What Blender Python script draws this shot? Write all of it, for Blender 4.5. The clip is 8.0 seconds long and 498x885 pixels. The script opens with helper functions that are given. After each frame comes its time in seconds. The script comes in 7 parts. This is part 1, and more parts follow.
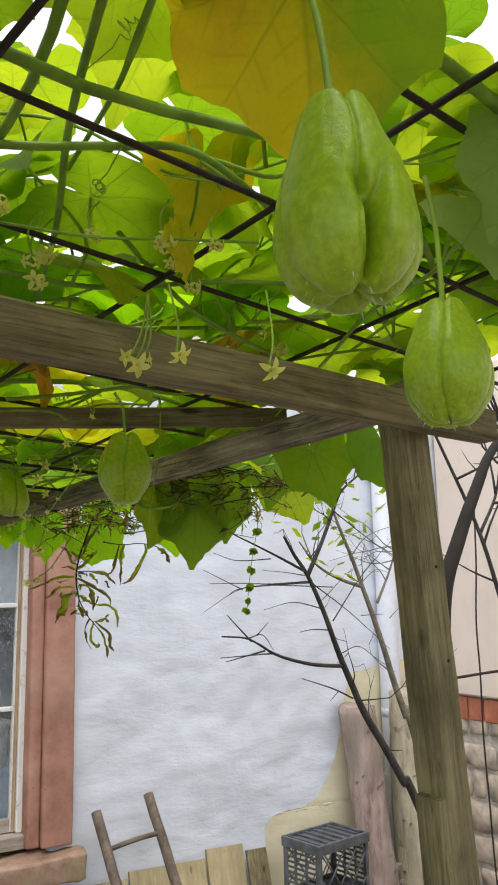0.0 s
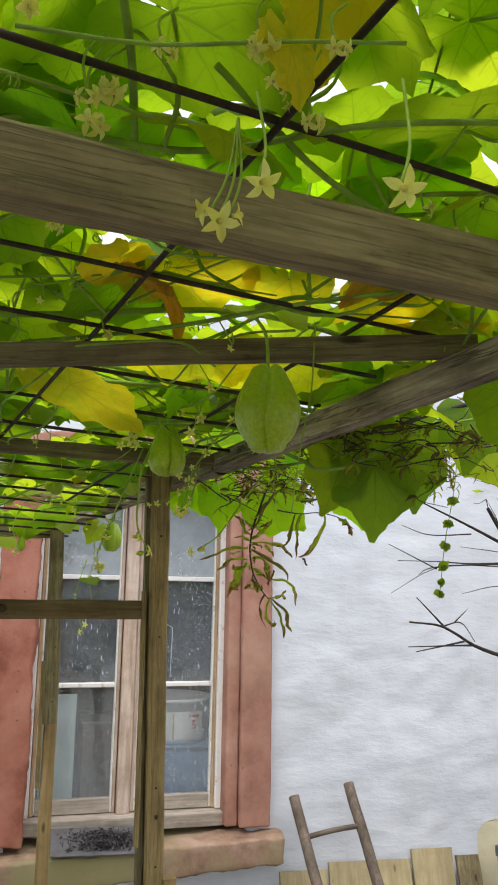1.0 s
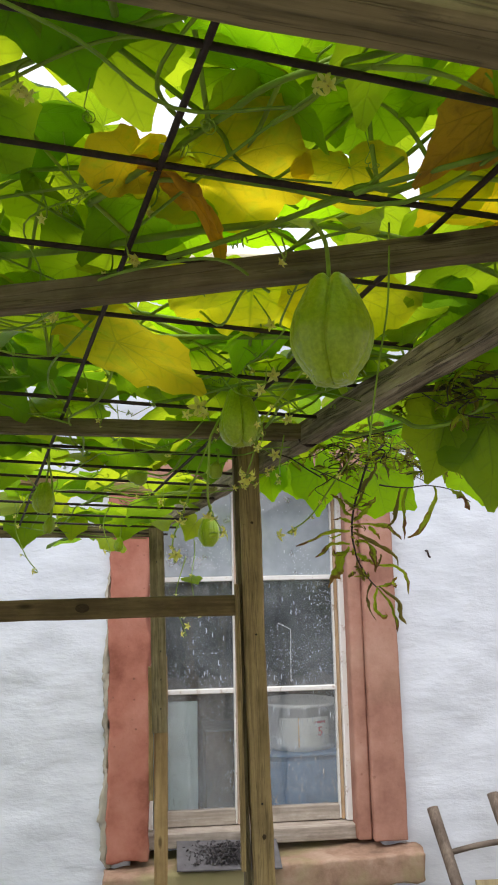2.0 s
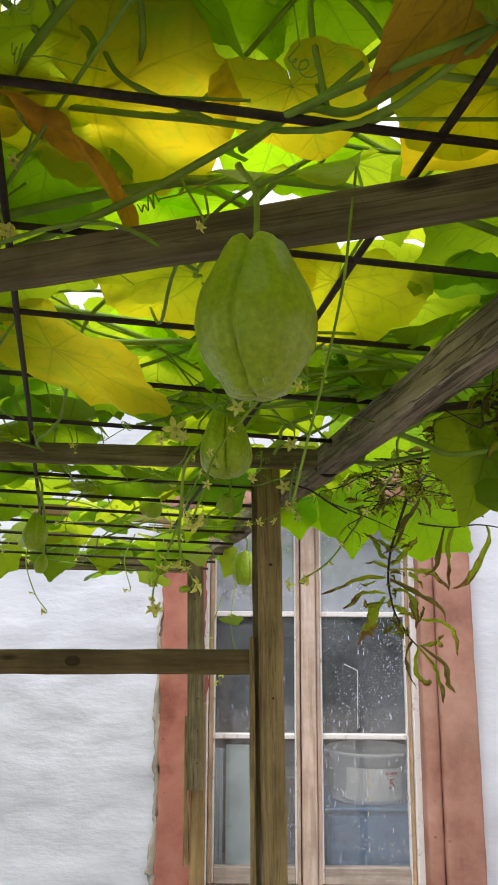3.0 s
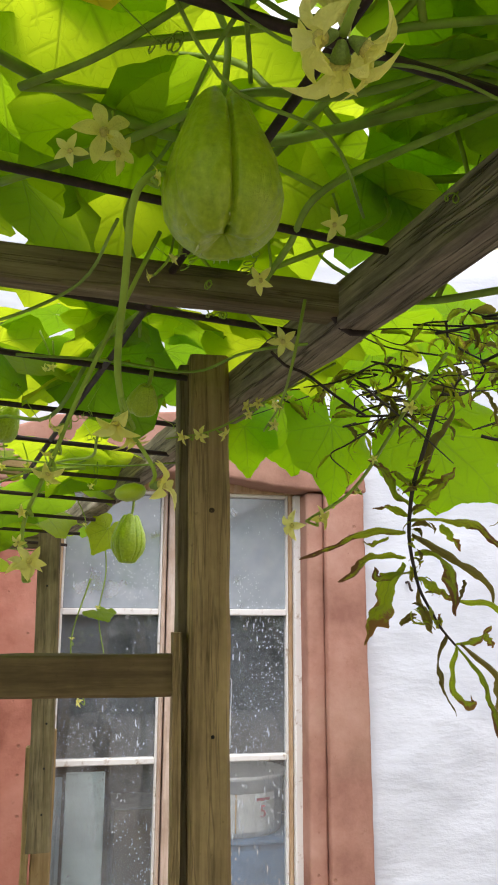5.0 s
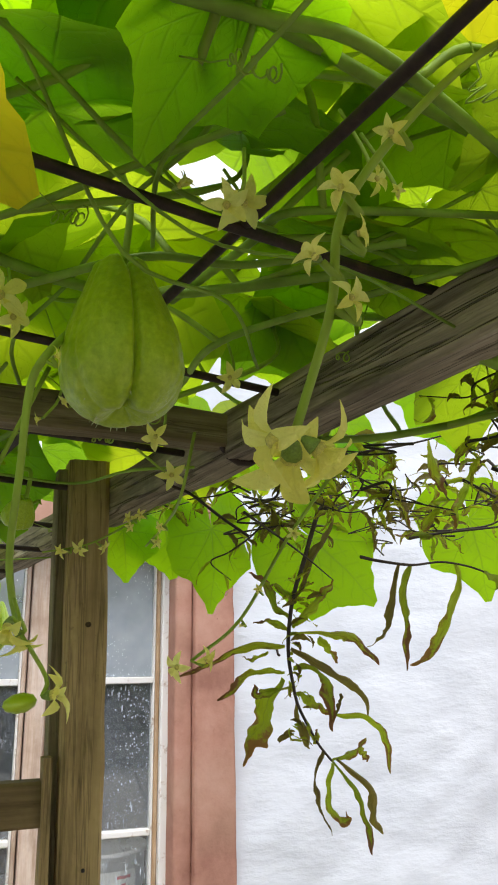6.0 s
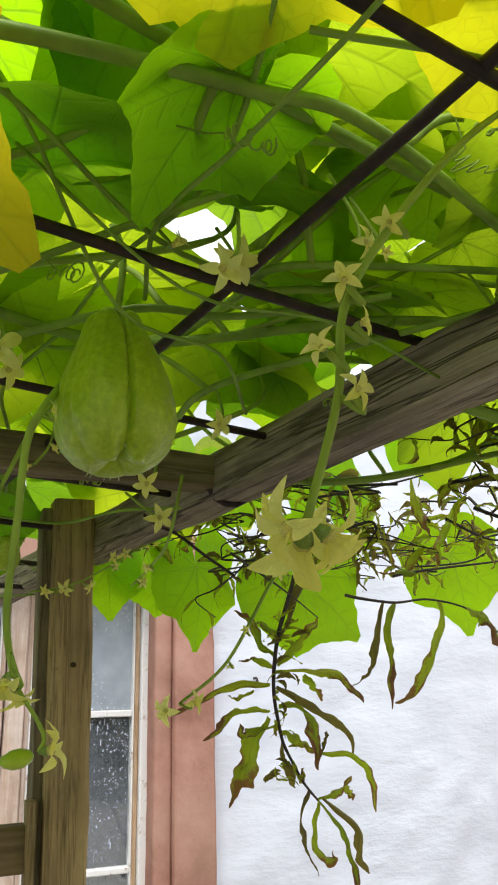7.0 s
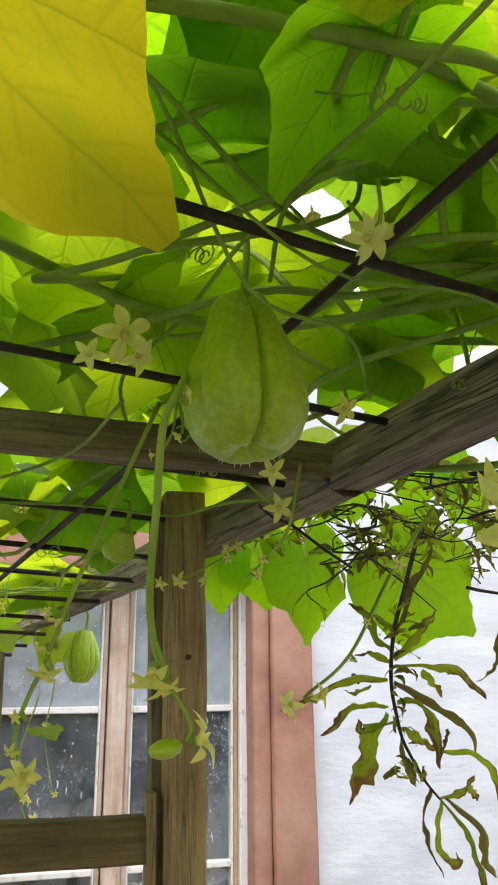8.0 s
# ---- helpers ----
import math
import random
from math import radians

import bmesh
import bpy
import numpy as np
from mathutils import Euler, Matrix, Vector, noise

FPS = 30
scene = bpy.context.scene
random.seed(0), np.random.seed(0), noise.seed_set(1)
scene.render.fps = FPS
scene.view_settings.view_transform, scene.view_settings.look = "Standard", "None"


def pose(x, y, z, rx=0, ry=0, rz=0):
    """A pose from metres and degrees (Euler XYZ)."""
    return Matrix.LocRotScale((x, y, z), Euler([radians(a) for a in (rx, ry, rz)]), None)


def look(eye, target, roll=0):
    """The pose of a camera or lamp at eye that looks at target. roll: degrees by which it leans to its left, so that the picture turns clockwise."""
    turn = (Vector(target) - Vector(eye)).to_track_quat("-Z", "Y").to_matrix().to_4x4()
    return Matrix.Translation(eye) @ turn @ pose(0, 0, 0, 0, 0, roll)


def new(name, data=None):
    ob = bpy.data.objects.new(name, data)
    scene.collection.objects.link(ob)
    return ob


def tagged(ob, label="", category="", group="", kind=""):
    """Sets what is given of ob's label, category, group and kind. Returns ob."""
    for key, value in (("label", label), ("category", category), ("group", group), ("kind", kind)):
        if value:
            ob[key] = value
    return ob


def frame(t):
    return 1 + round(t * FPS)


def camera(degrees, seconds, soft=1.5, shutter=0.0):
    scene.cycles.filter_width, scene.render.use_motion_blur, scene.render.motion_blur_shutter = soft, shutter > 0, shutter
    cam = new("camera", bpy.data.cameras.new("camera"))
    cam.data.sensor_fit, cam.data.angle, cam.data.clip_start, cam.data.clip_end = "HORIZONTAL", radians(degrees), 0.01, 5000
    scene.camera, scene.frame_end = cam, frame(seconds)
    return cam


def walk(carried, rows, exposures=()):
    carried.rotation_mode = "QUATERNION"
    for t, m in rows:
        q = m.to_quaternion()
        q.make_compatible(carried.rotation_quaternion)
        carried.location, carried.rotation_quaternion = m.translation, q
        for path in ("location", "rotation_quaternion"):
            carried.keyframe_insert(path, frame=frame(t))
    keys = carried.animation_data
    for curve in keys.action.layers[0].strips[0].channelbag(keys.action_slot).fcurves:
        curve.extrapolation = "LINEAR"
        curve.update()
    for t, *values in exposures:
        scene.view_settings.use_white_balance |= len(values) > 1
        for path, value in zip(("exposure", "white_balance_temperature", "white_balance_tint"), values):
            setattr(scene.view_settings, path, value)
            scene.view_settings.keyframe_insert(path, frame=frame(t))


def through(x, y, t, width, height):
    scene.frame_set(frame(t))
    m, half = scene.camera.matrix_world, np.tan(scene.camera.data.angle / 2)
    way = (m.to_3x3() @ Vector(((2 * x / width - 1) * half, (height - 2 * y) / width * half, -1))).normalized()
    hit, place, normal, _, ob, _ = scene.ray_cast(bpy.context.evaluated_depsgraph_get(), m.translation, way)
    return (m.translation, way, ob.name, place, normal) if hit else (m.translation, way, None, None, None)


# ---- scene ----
cam = camera(34.7, 8.0, soft=1.9)
PATH = [
    (0, (0.158, 0.192, 1.589), (1.162, 1.881, 1.964), -1.18),
    (0.5, (0.211, 0.3, 1.579), (1.026, 2.092, 1.928), -0.43),
    (1, (0.327, 0.383, 1.576), (0.841, 2.286, 1.909), 1.21),
    (1.5, (0.341, 0.455, 1.556), (0.727, 2.396, 1.84), -0.10),
    (2, (0.433, 0.571, 1.543), (0.649, 2.53, 1.889), -1.11),
    (2.2, (0.501, 0.694, 1.597), (0.639, 2.656, 1.953), -0.82),
    (3.3, (0.594, 0.853, 1.586), (0.563, 2.810, 1.996), 0.4),
    (3.5, (0.574, 0.943, 1.573), (0.566, 2.904, 1.968), 0.68),
    (4, (0.502, 1.162, 1.552), (0.607, 3.122, 1.933), 0.08),
    (4.2, (0.484, 1.227, 1.547), (0.639, 3.184, 1.924), -0.02),
    (5.3, (0.49, 1.416, 1.579), (0.966, 3.305, 2.026), 0.29),
    (5.5, (0.489, 1.429, 1.597), (1.023, 3.298, 2.066), 0.10),
    (6, (0.471, 1.377, 1.629), (1.169, 3.176, 2.153), -0.58),
    (6.5, (0.457, 1.361, 1.638), (1.218, 3.123, 2.202), -0.87),
    (7, (0.46, 1.369, 1.639), (1.204, 3.13, 2.226), -1.18),
    (7.5, (0.448, 1.388, 1.64), (1.104, 3.181, 2.236), -0.91),
    (8, (0.442, 1.392, 1.637), (0.983, 3.227, 2.219), -0.42),
]
walk(cam, [(t, look(eye, target, roll)) for t, eye, target, roll in PATH], [(0, 0.50, 6500, 10), (1, 0.58, 6500, 10), (2, 0.62, 6500, 12), (3.5, 0.75, 6620, 15), (4, 0.78, 6620, 15), (5.5, 0.86, 6600, 12.5), (6, 0.87, 6500, 10.5), (6.5, 0.87, 6500, 10), (8, 0.88, 6500, 10)])

# ---- world and light ----
world = bpy.data.worlds.new("sky")
scene.world = world
world.use_nodes = True
wn, wl = world.node_tree.nodes, world.node_tree.links
sky = wn.new("ShaderNodeTexSky")
sky.sky_type = "NISHITA"
sky.sun_disc = False
sky.sun_elevation, sky.sun_rotation = radians(68), radians(212)
sky.air_density, sky.dust_density, sky.ozone_density = 1.0, 2.5, 1.0
veil = wn.new("ShaderNodeMix")  # a bright even layer of cloud before the blue
veil.data_type = "RGBA"
veil.inputs[0].default_value = 0.6
veil.inputs[7].default_value = (8.4, 8.5, 8.7, 1)
wl.new(sky.outputs[0], veil.inputs[6])
wl.new(veil.outputs[2], wn["Background"].inputs[0])
wn["Background"].inputs[1].default_value = 0.15
sun = new("sun", bpy.data.lights.new("sun", "SUN"))
sun.data.energy, sun.data.angle, sun.data.color = 1.3, radians(50), (1.0, 0.98, 0.95)
sun.matrix_basis = look((-1.2, -1.9, 7.2), (0, 0, 2.2))

# ---- small builders ----
POSE = {}


def part(name, me, material, parent=None, m=None, label="", smooth=True):
    """One mesh object at the world pose m, under a thing or a part."""
    if isinstance(me, bmesh.types.BMesh):
        bm, me = me, bpy.data.meshes.new(name)
        bm.to_mesh(me)
        bm.free()
    if smooth:
        me.polygons.foreach_set("use_smooth", [True] * len(me.polygons))
    if material and not me.materials:
        me.materials.append(material)
    ob = new(name, me)
    m = m or Matrix()
    if parent:
        ob.parent = parent
        ob.matrix_parent_inverse = POSE[parent].inverted()
    ob.matrix_basis = m
    POSE[ob] = m
    return tagged(ob, label)


def thing(name, place, label, category, group="", kind=""):
    ob = new(name)
    ob.empty_display_size = 0.05
    m = Matrix.Translation(place)
    ob.matrix_basis = m
    POSE[ob] = m
    return tagged(ob, label, category, group, kind)


def mesh_from(verts, faces):
    me = bpy.data.meshes.new("m")
    me.from_pydata([tuple(v) for v in verts], [], faces)
    me.update()
    return me


def tube_data(points, radii, sides=6, verts=None, faces=None):
    """A round tube along points, with closed ends."""
    verts = [] if verts is None else verts
    faces = [] if faces is None else faces
    pts = [Vector(p) for p in points]
    n = len(pts)
    if not hasattr(radii, "__len__"):
        radii = [radii] * n
    t0 = (pts[1] - pts[0]).normalized()
    side = t0.cross(Vector((0, 0, 1)))
    if side.length < 1e-3:
        side = t0.cross(Vector((1, 0, 0)))
    side.normalize()
    base = len(verts)
    for i, p in enumerate(pts):
        t = (pts[min(i + 1, n - 1)] - pts[max(i - 1, 0)]).normalized()
        side = (side - t * side.dot(t)).normalized()
        up = t.cross(side)
        for k in range(sides):
            a = 2 * math.pi * k / sides
            verts.append(p + (side * math.cos(a) + up * math.sin(a)) * radii[i])
    for i in range(n - 1):
        for k in range(sides):
            a, b = base + i * sides + k, base + i * sides + (k + 1) % sides
            faces.append((a, b, b + sides, a + sides))
    faces.append(tuple(base + k for k in reversed(range(sides))))
    faces.append(tuple(base + (n - 1) * sides + k for k in range(sides)))
    return verts, faces


def tube(points, radii, sides=6):
    return mesh_from(*tube_data(points, radii, sides))


def smooth_path(ctrl, steps=6):
    """Catmull-Rom points through the control points."""
    c = [Vector(p) for p in ctrl]
    c = [c[0] * 2 - c[1]] + c + [c[-1] * 2 - c[-2]]
    out = []
    for i in range(1, len(c) - 2):
        for s in range(steps):
            t = s / steps
            a, b, d, e = c[i - 1], c[i], c[i + 1], c[i + 2]
            out.append(0.5 * (2 * b + (d - a) * t + (2 * a - 5 * b + 4 * d - e) * t * t + (3 * b - a - 3 * d + e) * t ** 3))
    out.append(c[-2])
    return out


def frame_to(p0, p1, roll=0.0):
    """The pose of a bar whose x axis goes from p0 to p1, z up as far as can be."""
    p0, p1 = Vector(p0), Vector(p1)
    x = (p1 - p0).normalized()
    up = Vector((0, 0, 1)) if abs(x.z) < 0.95 else Vector((0, -1, 0))
    y = up.cross(x).normalized()
    z = x.cross(y)
    m = Matrix((x, y, z)).transposed().to_4x4()
    m.translation = p0
    return m @ Matrix.Rotation(radians(roll), 4, "X")


def timber_mesh(length, w, h, seed=0, wear=0.0016, step=0.05, cut0=0.0):
    """A sawn timber along x with worn arrises and slight warp, centred on y and z."""
    rng = random.Random(seed)
    c = min(w, h) * 0.10
    ring = [(-w / 2 + c, -h / 2), (w / 2 - c, -h / 2), (w / 2, -h / 2 + c), (w / 2, h / 2 - c), (w / 2 - c, h / 2), (-w / 2 + c, h / 2), (-w / 2, h / 2 - c), (-w / 2, -h / 2 + c)]
    n = max(2, int(length / step) + 1)
    verts, faces = [], []
    off = rng.uniform(0, 50)
    for i in range(n):
        x = length * i / (n - 1)
        bow = (noise.noise(Vector((x * 1.2 + off, 1, 2))) * 0.004, noise.noise(Vector((x * 1.2 + off, 7, 5))) * 0.004)
        for k, (y, z) in enumerate(ring):
            j = noise.noise(Vector((x * 14 + off, k * 3.1, 0))) * wear
            verts.append((x + cut0 * z, y + bow[0] + j * (1 if y > 0 else -1), z + bow[1] + j * (1 if z > 0 else -1)))
    for i in range(n - 1):
        for k in range(8):
            a, b = i * 8 + k, i * 8 + (k + 1) % 8
            faces.append((a, a + 8, b + 8, b))
    faces.append(tuple(range(8)))
    faces.append(tuple((n - 1) * 8 + k for k in reversed(range(8))))
    return mesh_from(verts, faces)


def timber(name, p0, p1, w, h, material, parent, seed=0, roll=0.0, label="", wear=0.0016):
    m = frame_to(p0, p1, roll)
    return part(name, timber_mesh((Vector(p1) - Vector(p0)).length, w, h, seed, wear), material, parent, m, label, smooth=False)


def box_data(lo, hi, verts, faces, bevel=0.003):
    """A box with chamfered edges appended to verts and faces."""
    (x0, y0, z0), (x1, y1, z1) = lo, hi
    b = min(bevel, (x1 - x0) / 3, (y1 - y0) / 3, (z1 - z0) / 3)
    base = len(verts)
    for x, y, z in [(sx, sy, sz) for sz in (0, 1) for sy in (0, 1) for sx in (0, 1)]:
        X, Y, Z = (x0, x1)[x], (y0, y1)[y], (z0, z1)[z]
        dx, dy, dz = (b, -b)[x], (b, -b)[y], (b, -b)[z]
        verts.extend([(X, Y + dy, Z + dz), (X + dx, Y, Z + dz), (X + dx, Y + dy, Z)])

    def v(x, y, z, k):
        return base + (x + 2 * y + 4 * z) * 3 + k
    faces.extend([
        (v(0, 0, 0, 0), v(0, 0, 1, 0), v(0, 1, 1, 0), v(0, 1, 0, 0)), (v(1, 0, 0, 0), v(1, 1, 0, 0), v(1, 1, 1, 0), v(1, 0, 1, 0)),
        (v(0, 0, 0, 1), v(1, 0, 0, 1), v(1, 0, 1, 1), v(0, 0, 1, 1)), (v(0, 1, 0, 1), v(0, 1, 1, 1), v(1, 1, 1, 1), v(1, 1, 0, 1)),
        (v(0, 0, 0, 2), v(0, 1, 0, 2), v(1, 1, 0, 2), v(1, 0, 0, 2)), (v(0, 0, 1, 2), v(1, 0, 1, 2), v(1, 1, 1, 2), v(0, 1, 1, 2))])
    for a in (0, 1):
        for c in (0, 1):
            faces.append((v(0, a, c, 1), v(1, a, c, 1), v(1, a, c, 2), v(0, a, c, 2)))
            faces.append((v(a, 0, c, 0), v(a, 1, c, 0), v(a, 1, c, 2), v(a, 0, c, 2)))
            faces.append((v(a, c, 0, 0), v(a, c, 1, 0), v(a, c, 1, 1), v(a, c, 0, 1)))
    for x in (0, 1):
        for y in (0, 1):
            for z in (0, 1):
                faces.append((v(x, y, z, 0), v(x, y, z, 1), v(x, y, z, 2)))
    return verts, faces


def box(lo, hi, bevel=0.003):
    me = mesh_from(*box_data(lo, hi, [], [], bevel))
    bm = bmesh.new()
    bm.from_mesh(me)
    bmesh.ops.recalc_face_normals(bm, faces=bm.faces)
    bm.to_mesh(me)
    bm.free()
    return me


# ---- materials ----
class Mat:
    """A short way to wire a node material."""

    def __init__(self, name):
        self.m = bpy.data.materials.new(name)
        self.m.use_nodes = True
        self.t = self.m.node_tree
        self.p = self.t.nodes["Principled BSDF"]

    def n(self, kind, **props):
        node = self.t.nodes.new("ShaderNode" + kind)
        for k, v in props.items():
            if k == "operation":
                node.operation = v
            elif k == "blend":
                node.blend_type = v
            elif k == "dtype":
                node.data_type = v
            elif k == "feature":
                node.feature = v
        return node

    def link(self, a, b):
        self.t.links.new(a, b)

    def coords(self, scale=(1, 1, 1), which="Object"):
        c, mp = self.n("TexCoord"), self.n("Mapping")
        mp.inputs["Scale"].default_value = scale
        self.link(c.outputs[which], mp.inputs[0])
        return mp.outputs[0]

    def noise(self, vec, scale, detail=4.0, rough=0.6):
        x = self.n("TexNoise")
        x.inputs["Scale"].default_value, x.inputs["Detail"].default_value, x.inputs["Roughness"].default_value = scale, detail, rough
        self.link(vec, x.inputs["Vector"])
        return x.outputs[0]

    def ramp(self, fac, stops):
        r = self.n("ValToRGB")
        e = r.color_ramp.elements
        while len(e) < len(stops):
            e.new(0.5)
        for el, (pos, col) in zip(e, stops):
            el.position, el.color = pos, (*col, 1)
        self.link(fac, r.inputs[0])
        return r.outputs[0]

    def mix(self, fac, a, b, blend="MIX"):
        x = self.n("Mix", dtype="RGBA", blend=blend)
        for src, i in ((fac, 0), (a, 6), (b, 7)):
            if isinstance(src, (int, float)):
                x.inputs[i].default_value = src
            elif isinstance(src, tuple):
                x.inputs[i].default_value = (*src, 1)
            else:
                self.link(src, x.inputs[i])
        return x.outputs[2]

    def math(self, op, a, b=0.0, c=None):
        x = self.n("Math", operation=op)
        for i, s in enumerate((a, b, c)):
            if s is None:
                continue
            if isinstance(s, (int, float)):
                x.inputs[i].default_value = s
            else:
                self.link(s, x.inputs[i])
        return x.outputs[0]

    def bump(self, height, strength=0.3, distance=0.003):
        b = self.n("Bump")
        b.inputs["Strength"].default_value, b.inputs["Distance"].default_value = strength, distance
        self.link(height, b.inputs["Height"])
        self.link(b.outputs[0], self.p.inputs["Normal"])
        return b.outputs[0]

    def done(self, colour=None, rough=0.7, metal=0.0, spec=None):
        if isinstance(colour, tuple):
            self.p.inputs["Base Color"].default_value = (*colour, 1)
        elif colour is not None:
            self.link(colour, self.p.inputs["Base Color"])
        if isinstance(rough, (int, float)):
            self.p.inputs["Roughness"].default_value = rough
        else:
            self.link(rough, self.p.inputs["Roughness"])
        self.p.inputs["Metallic"].default_value = metal
        if spec is not None:
            self.p.inputs["Specular IOR Level"].default_value = spec
        return self.m


def wood_mat(name, dark, mid, light, knots=True, rugged=1.0, upright=False):
    k = Mat(name)
    rnd = k.n("ObjectInfo").outputs["Random"]
    vec = k.coords((1, 1, 1))
    if upright:
        turn = k.n("Mapping")
        turn.inputs["Rotation"].default_value = (0, radians(90), 0)
        k.link(vec, turn.inputs[0])
        vec = turn.outputs[0]
    add = k.n("VectorMath", operation="ADD")
    comb = k.n("CombineXYZ")
    k.link(k.math("MULTIPLY", rnd, 37.0), comb.inputs[0])
    k.link(vec, add.inputs[0])
    k.link(comb.outputs[0], add.inputs[1])
    v = add.outputs[0]
    st = k.n("Mapping")
    st.inputs["Scale"].default_value = (3.0, 60.0, 60.0)
    k.link(v, st.inputs[0])
    grain = k.noise(st.outputs[0], 1.6, 6.0, 0.65)
    st2 = k.n("Mapping")
    st2.inputs["Scale"].default_value = (1.2, 9.0, 9.0)
    k.link(v, st2.inputs[0])
    broad = k.noise(st2.outputs[0], 2.0, 3.0, 0.5)
    col = k.ramp(grain, [(0.28, dark), (0.5, mid), (0.75, light)])
    tint = k.ramp(broad, [(0.3, tuple(c * 0.55 for c in mid)), (0.6, mid), (0.8, tuple(min(1, c * 1.25) for c in light))])
    col = k.mix(0.45 / rugged, col, tint)
    stain = k.noise(v, 9.0, 5, 0.65)
    col = k.mix(k.ramp(stain, [(0.42, (0, 0, 0)), (0.68, (0.6, 0.6, 0.6))]), col, tuple(0.55 * d + 0.2 * m_ for d, m_ in zip(dark, mid)))
    st5 = k.n("Mapping")
    st5.inputs["Scale"].default_value = (4.0, 26.0, 26.0)
    k.link(v, st5.inputs[0])
    runs = k.noise(st5.outputs[0], 1.3, 5, 0.7)
    col = k.mix(k.ramp(runs, [(0.50, (0, 0, 0)), (0.66, (0.45, 0.45, 0.45))]), col, tuple(c * 0.7 for c in dark))
    speck = k.noise(v, 130.0, 3, 0.7)
    col = k.mix(k.ramp(speck, [(0.64, (0, 0, 0)), (0.76, (0.35, 0.35, 0.35))]), col, tuple(c * 0.5 for c in dark))
    if rugged > 1:
        # long open splits along the grain
        st4 = k.n("Mapping")
        st4.inputs["Scale"].default_value = (3.0, 80.0, 80.0)
        k.link(v, st4.inputs[0])
        sp = k.math("ABSOLUTE", k.math("SUBTRACT", k.noise(st4.outputs[0], 1.0, 3, 0.6), 0.5))
        split = k.ramp(sp, [(0.0, (1, 1, 1)), (0.024, (0, 0, 0))])
        col = k.mix(k.math("MULTIPLY", split, 0.55 if rugged > 1.5 else 0.4), col, (0.012, 0.01, 0.008))
        grain = k.math("SUBTRACT", grain, k.math("MULTIPLY", split, 0.7 if rugged > 1.5 else 0.35))
    if knots:
        vo = k.n("TexVoronoi")
        vo.inputs["Scale"].default_value = 1.0
        st3 = k.n("Mapping")
        st3.inputs["Scale"].default_value = (5.0, 14.0, 14.0)
        k.link(v, st3.inputs[0])
        k.link(st3.outputs[0], vo.inputs["Vector"])
        kn = k.ramp(vo.outputs["Distance"], [(0.05, (1, 1, 1)), (0.11, (0, 0, 0))])
        col = k.mix(k.math("MULTIPLY", kn, 0.8), col, tuple(c * 0.4 for c in dark))
    k.bump(grain, min(1.0, 0.55 * rugged), 0.0018 * rugged)
    return k.done(col, 0.78, spec=0.25)


WOOD_GREY = wood_mat("weathered grey timber", (0.055, 0.043, 0.022), (0.23, 0.185, 0.095), (0.42, 0.36, 0.22), True, 1.35)
WOOD_SILVER = wood_mat("split silvery timber", (0.045, 0.034, 0.022), (0.37, 0.31, 0.22), (0.74, 0.66, 0.52), True, 2.3)
WOOD_POST = wood_mat("greenish brown timber", (0.115, 0.078, 0.032), (0.41, 0.295, 0.132), (0.60, 0.46, 0.225), True, 1.3)
# near post's greenish timber, with canopy shade put into its darker tone
WOOD_SHADED = wood_mat("greenish timber darkened for shade", (0.085, 0.068, 0.034), (0.31, 0.255, 0.135), (0.50, 0.42, 0.245), True, 1.3)
WOOD_BEAM = wood_mat("olive weathered timber", (0.075, 0.060, 0.028), (0.29, 0.235, 0.115), (0.48, 0.405, 0.22), True, 1.3)
WOOD_RAIL = wood_mat("dark brown timber", (0.062, 0.041, 0.017), (0.19, 0.135, 0.06), (0.31, 0.225, 0.11))
WOOD_FRESH = wood_mat("yellowish pine", (0.22, 0.14, 0.06), (0.40, 0.27, 0.12), (0.54, 0.40, 0.20))
WOOD_DARK = wood_mat("dark old wood", (0.05, 0.04, 0.032), (0.14, 0.11, 0.085), (0.26, 0.21, 0.17), False)
WOOD_LADDER = wood_mat("old ladder wood", (0.06, 0.045, 0.035), (0.17, 0.13, 0.10), (0.30, 0.25, 0.2), False, upright=True)
BOARD = wood_mat("yellowed boards", (0.34, 0.27, 0.14), (0.45, 0.37, 0.21), (0.54, 0.46, 0.29))
FRAME_WOOD = wood_mat("flaking window wood", (0.30, 0.17, 0.08), (0.54, 0.37, 0.22), (0.72, 0.62, 0.50), False, upright=True)
FRAME_GREY = wood_mat("greyed window sill wood", (0.22, 0.18, 0.14), (0.44, 0.38, 0.32), (0.64, 0.58, 0.52), False)


def plaster_mat(name, base, dirt, relief):
    k = Mat(name)
    v = k.coords()
    big = k.noise(v, 1.3, 5, 0.6)
    mid = k.noise(v, 7.0, 5, 0.6)
    fine = k.noise(v, 70.0, 4, 0.65)
    st = k.n("Mapping")
    st.inputs["Scale"].default_value = (12, 12, 32)
    k.link(v, st.inputs[0])
    brush = k.noise(st.outputs[0], 1.0, 3, 0.55)
    soft = k.noise(v, 6.0, 2, 0.5)
    col = k.ramp(k.math("ADD", k.math("MULTIPLY", big, 0.6), k.math("MULTIPLY", mid, 0.4)), [(0.3, dirt), (0.52, base), (0.8, tuple(min(0.9, c * 1.05) for c in base))])
    h = k.math("ADD", k.math("MULTIPLY", brush, 0.6), k.math("ADD", k.math("MULTIPLY", soft, 0.5), k.math("MULTIPLY", fine, 0.13)))
    k.bump(h, 0.32, relief)
    return k.done(col, 0.9, spec=0.15)


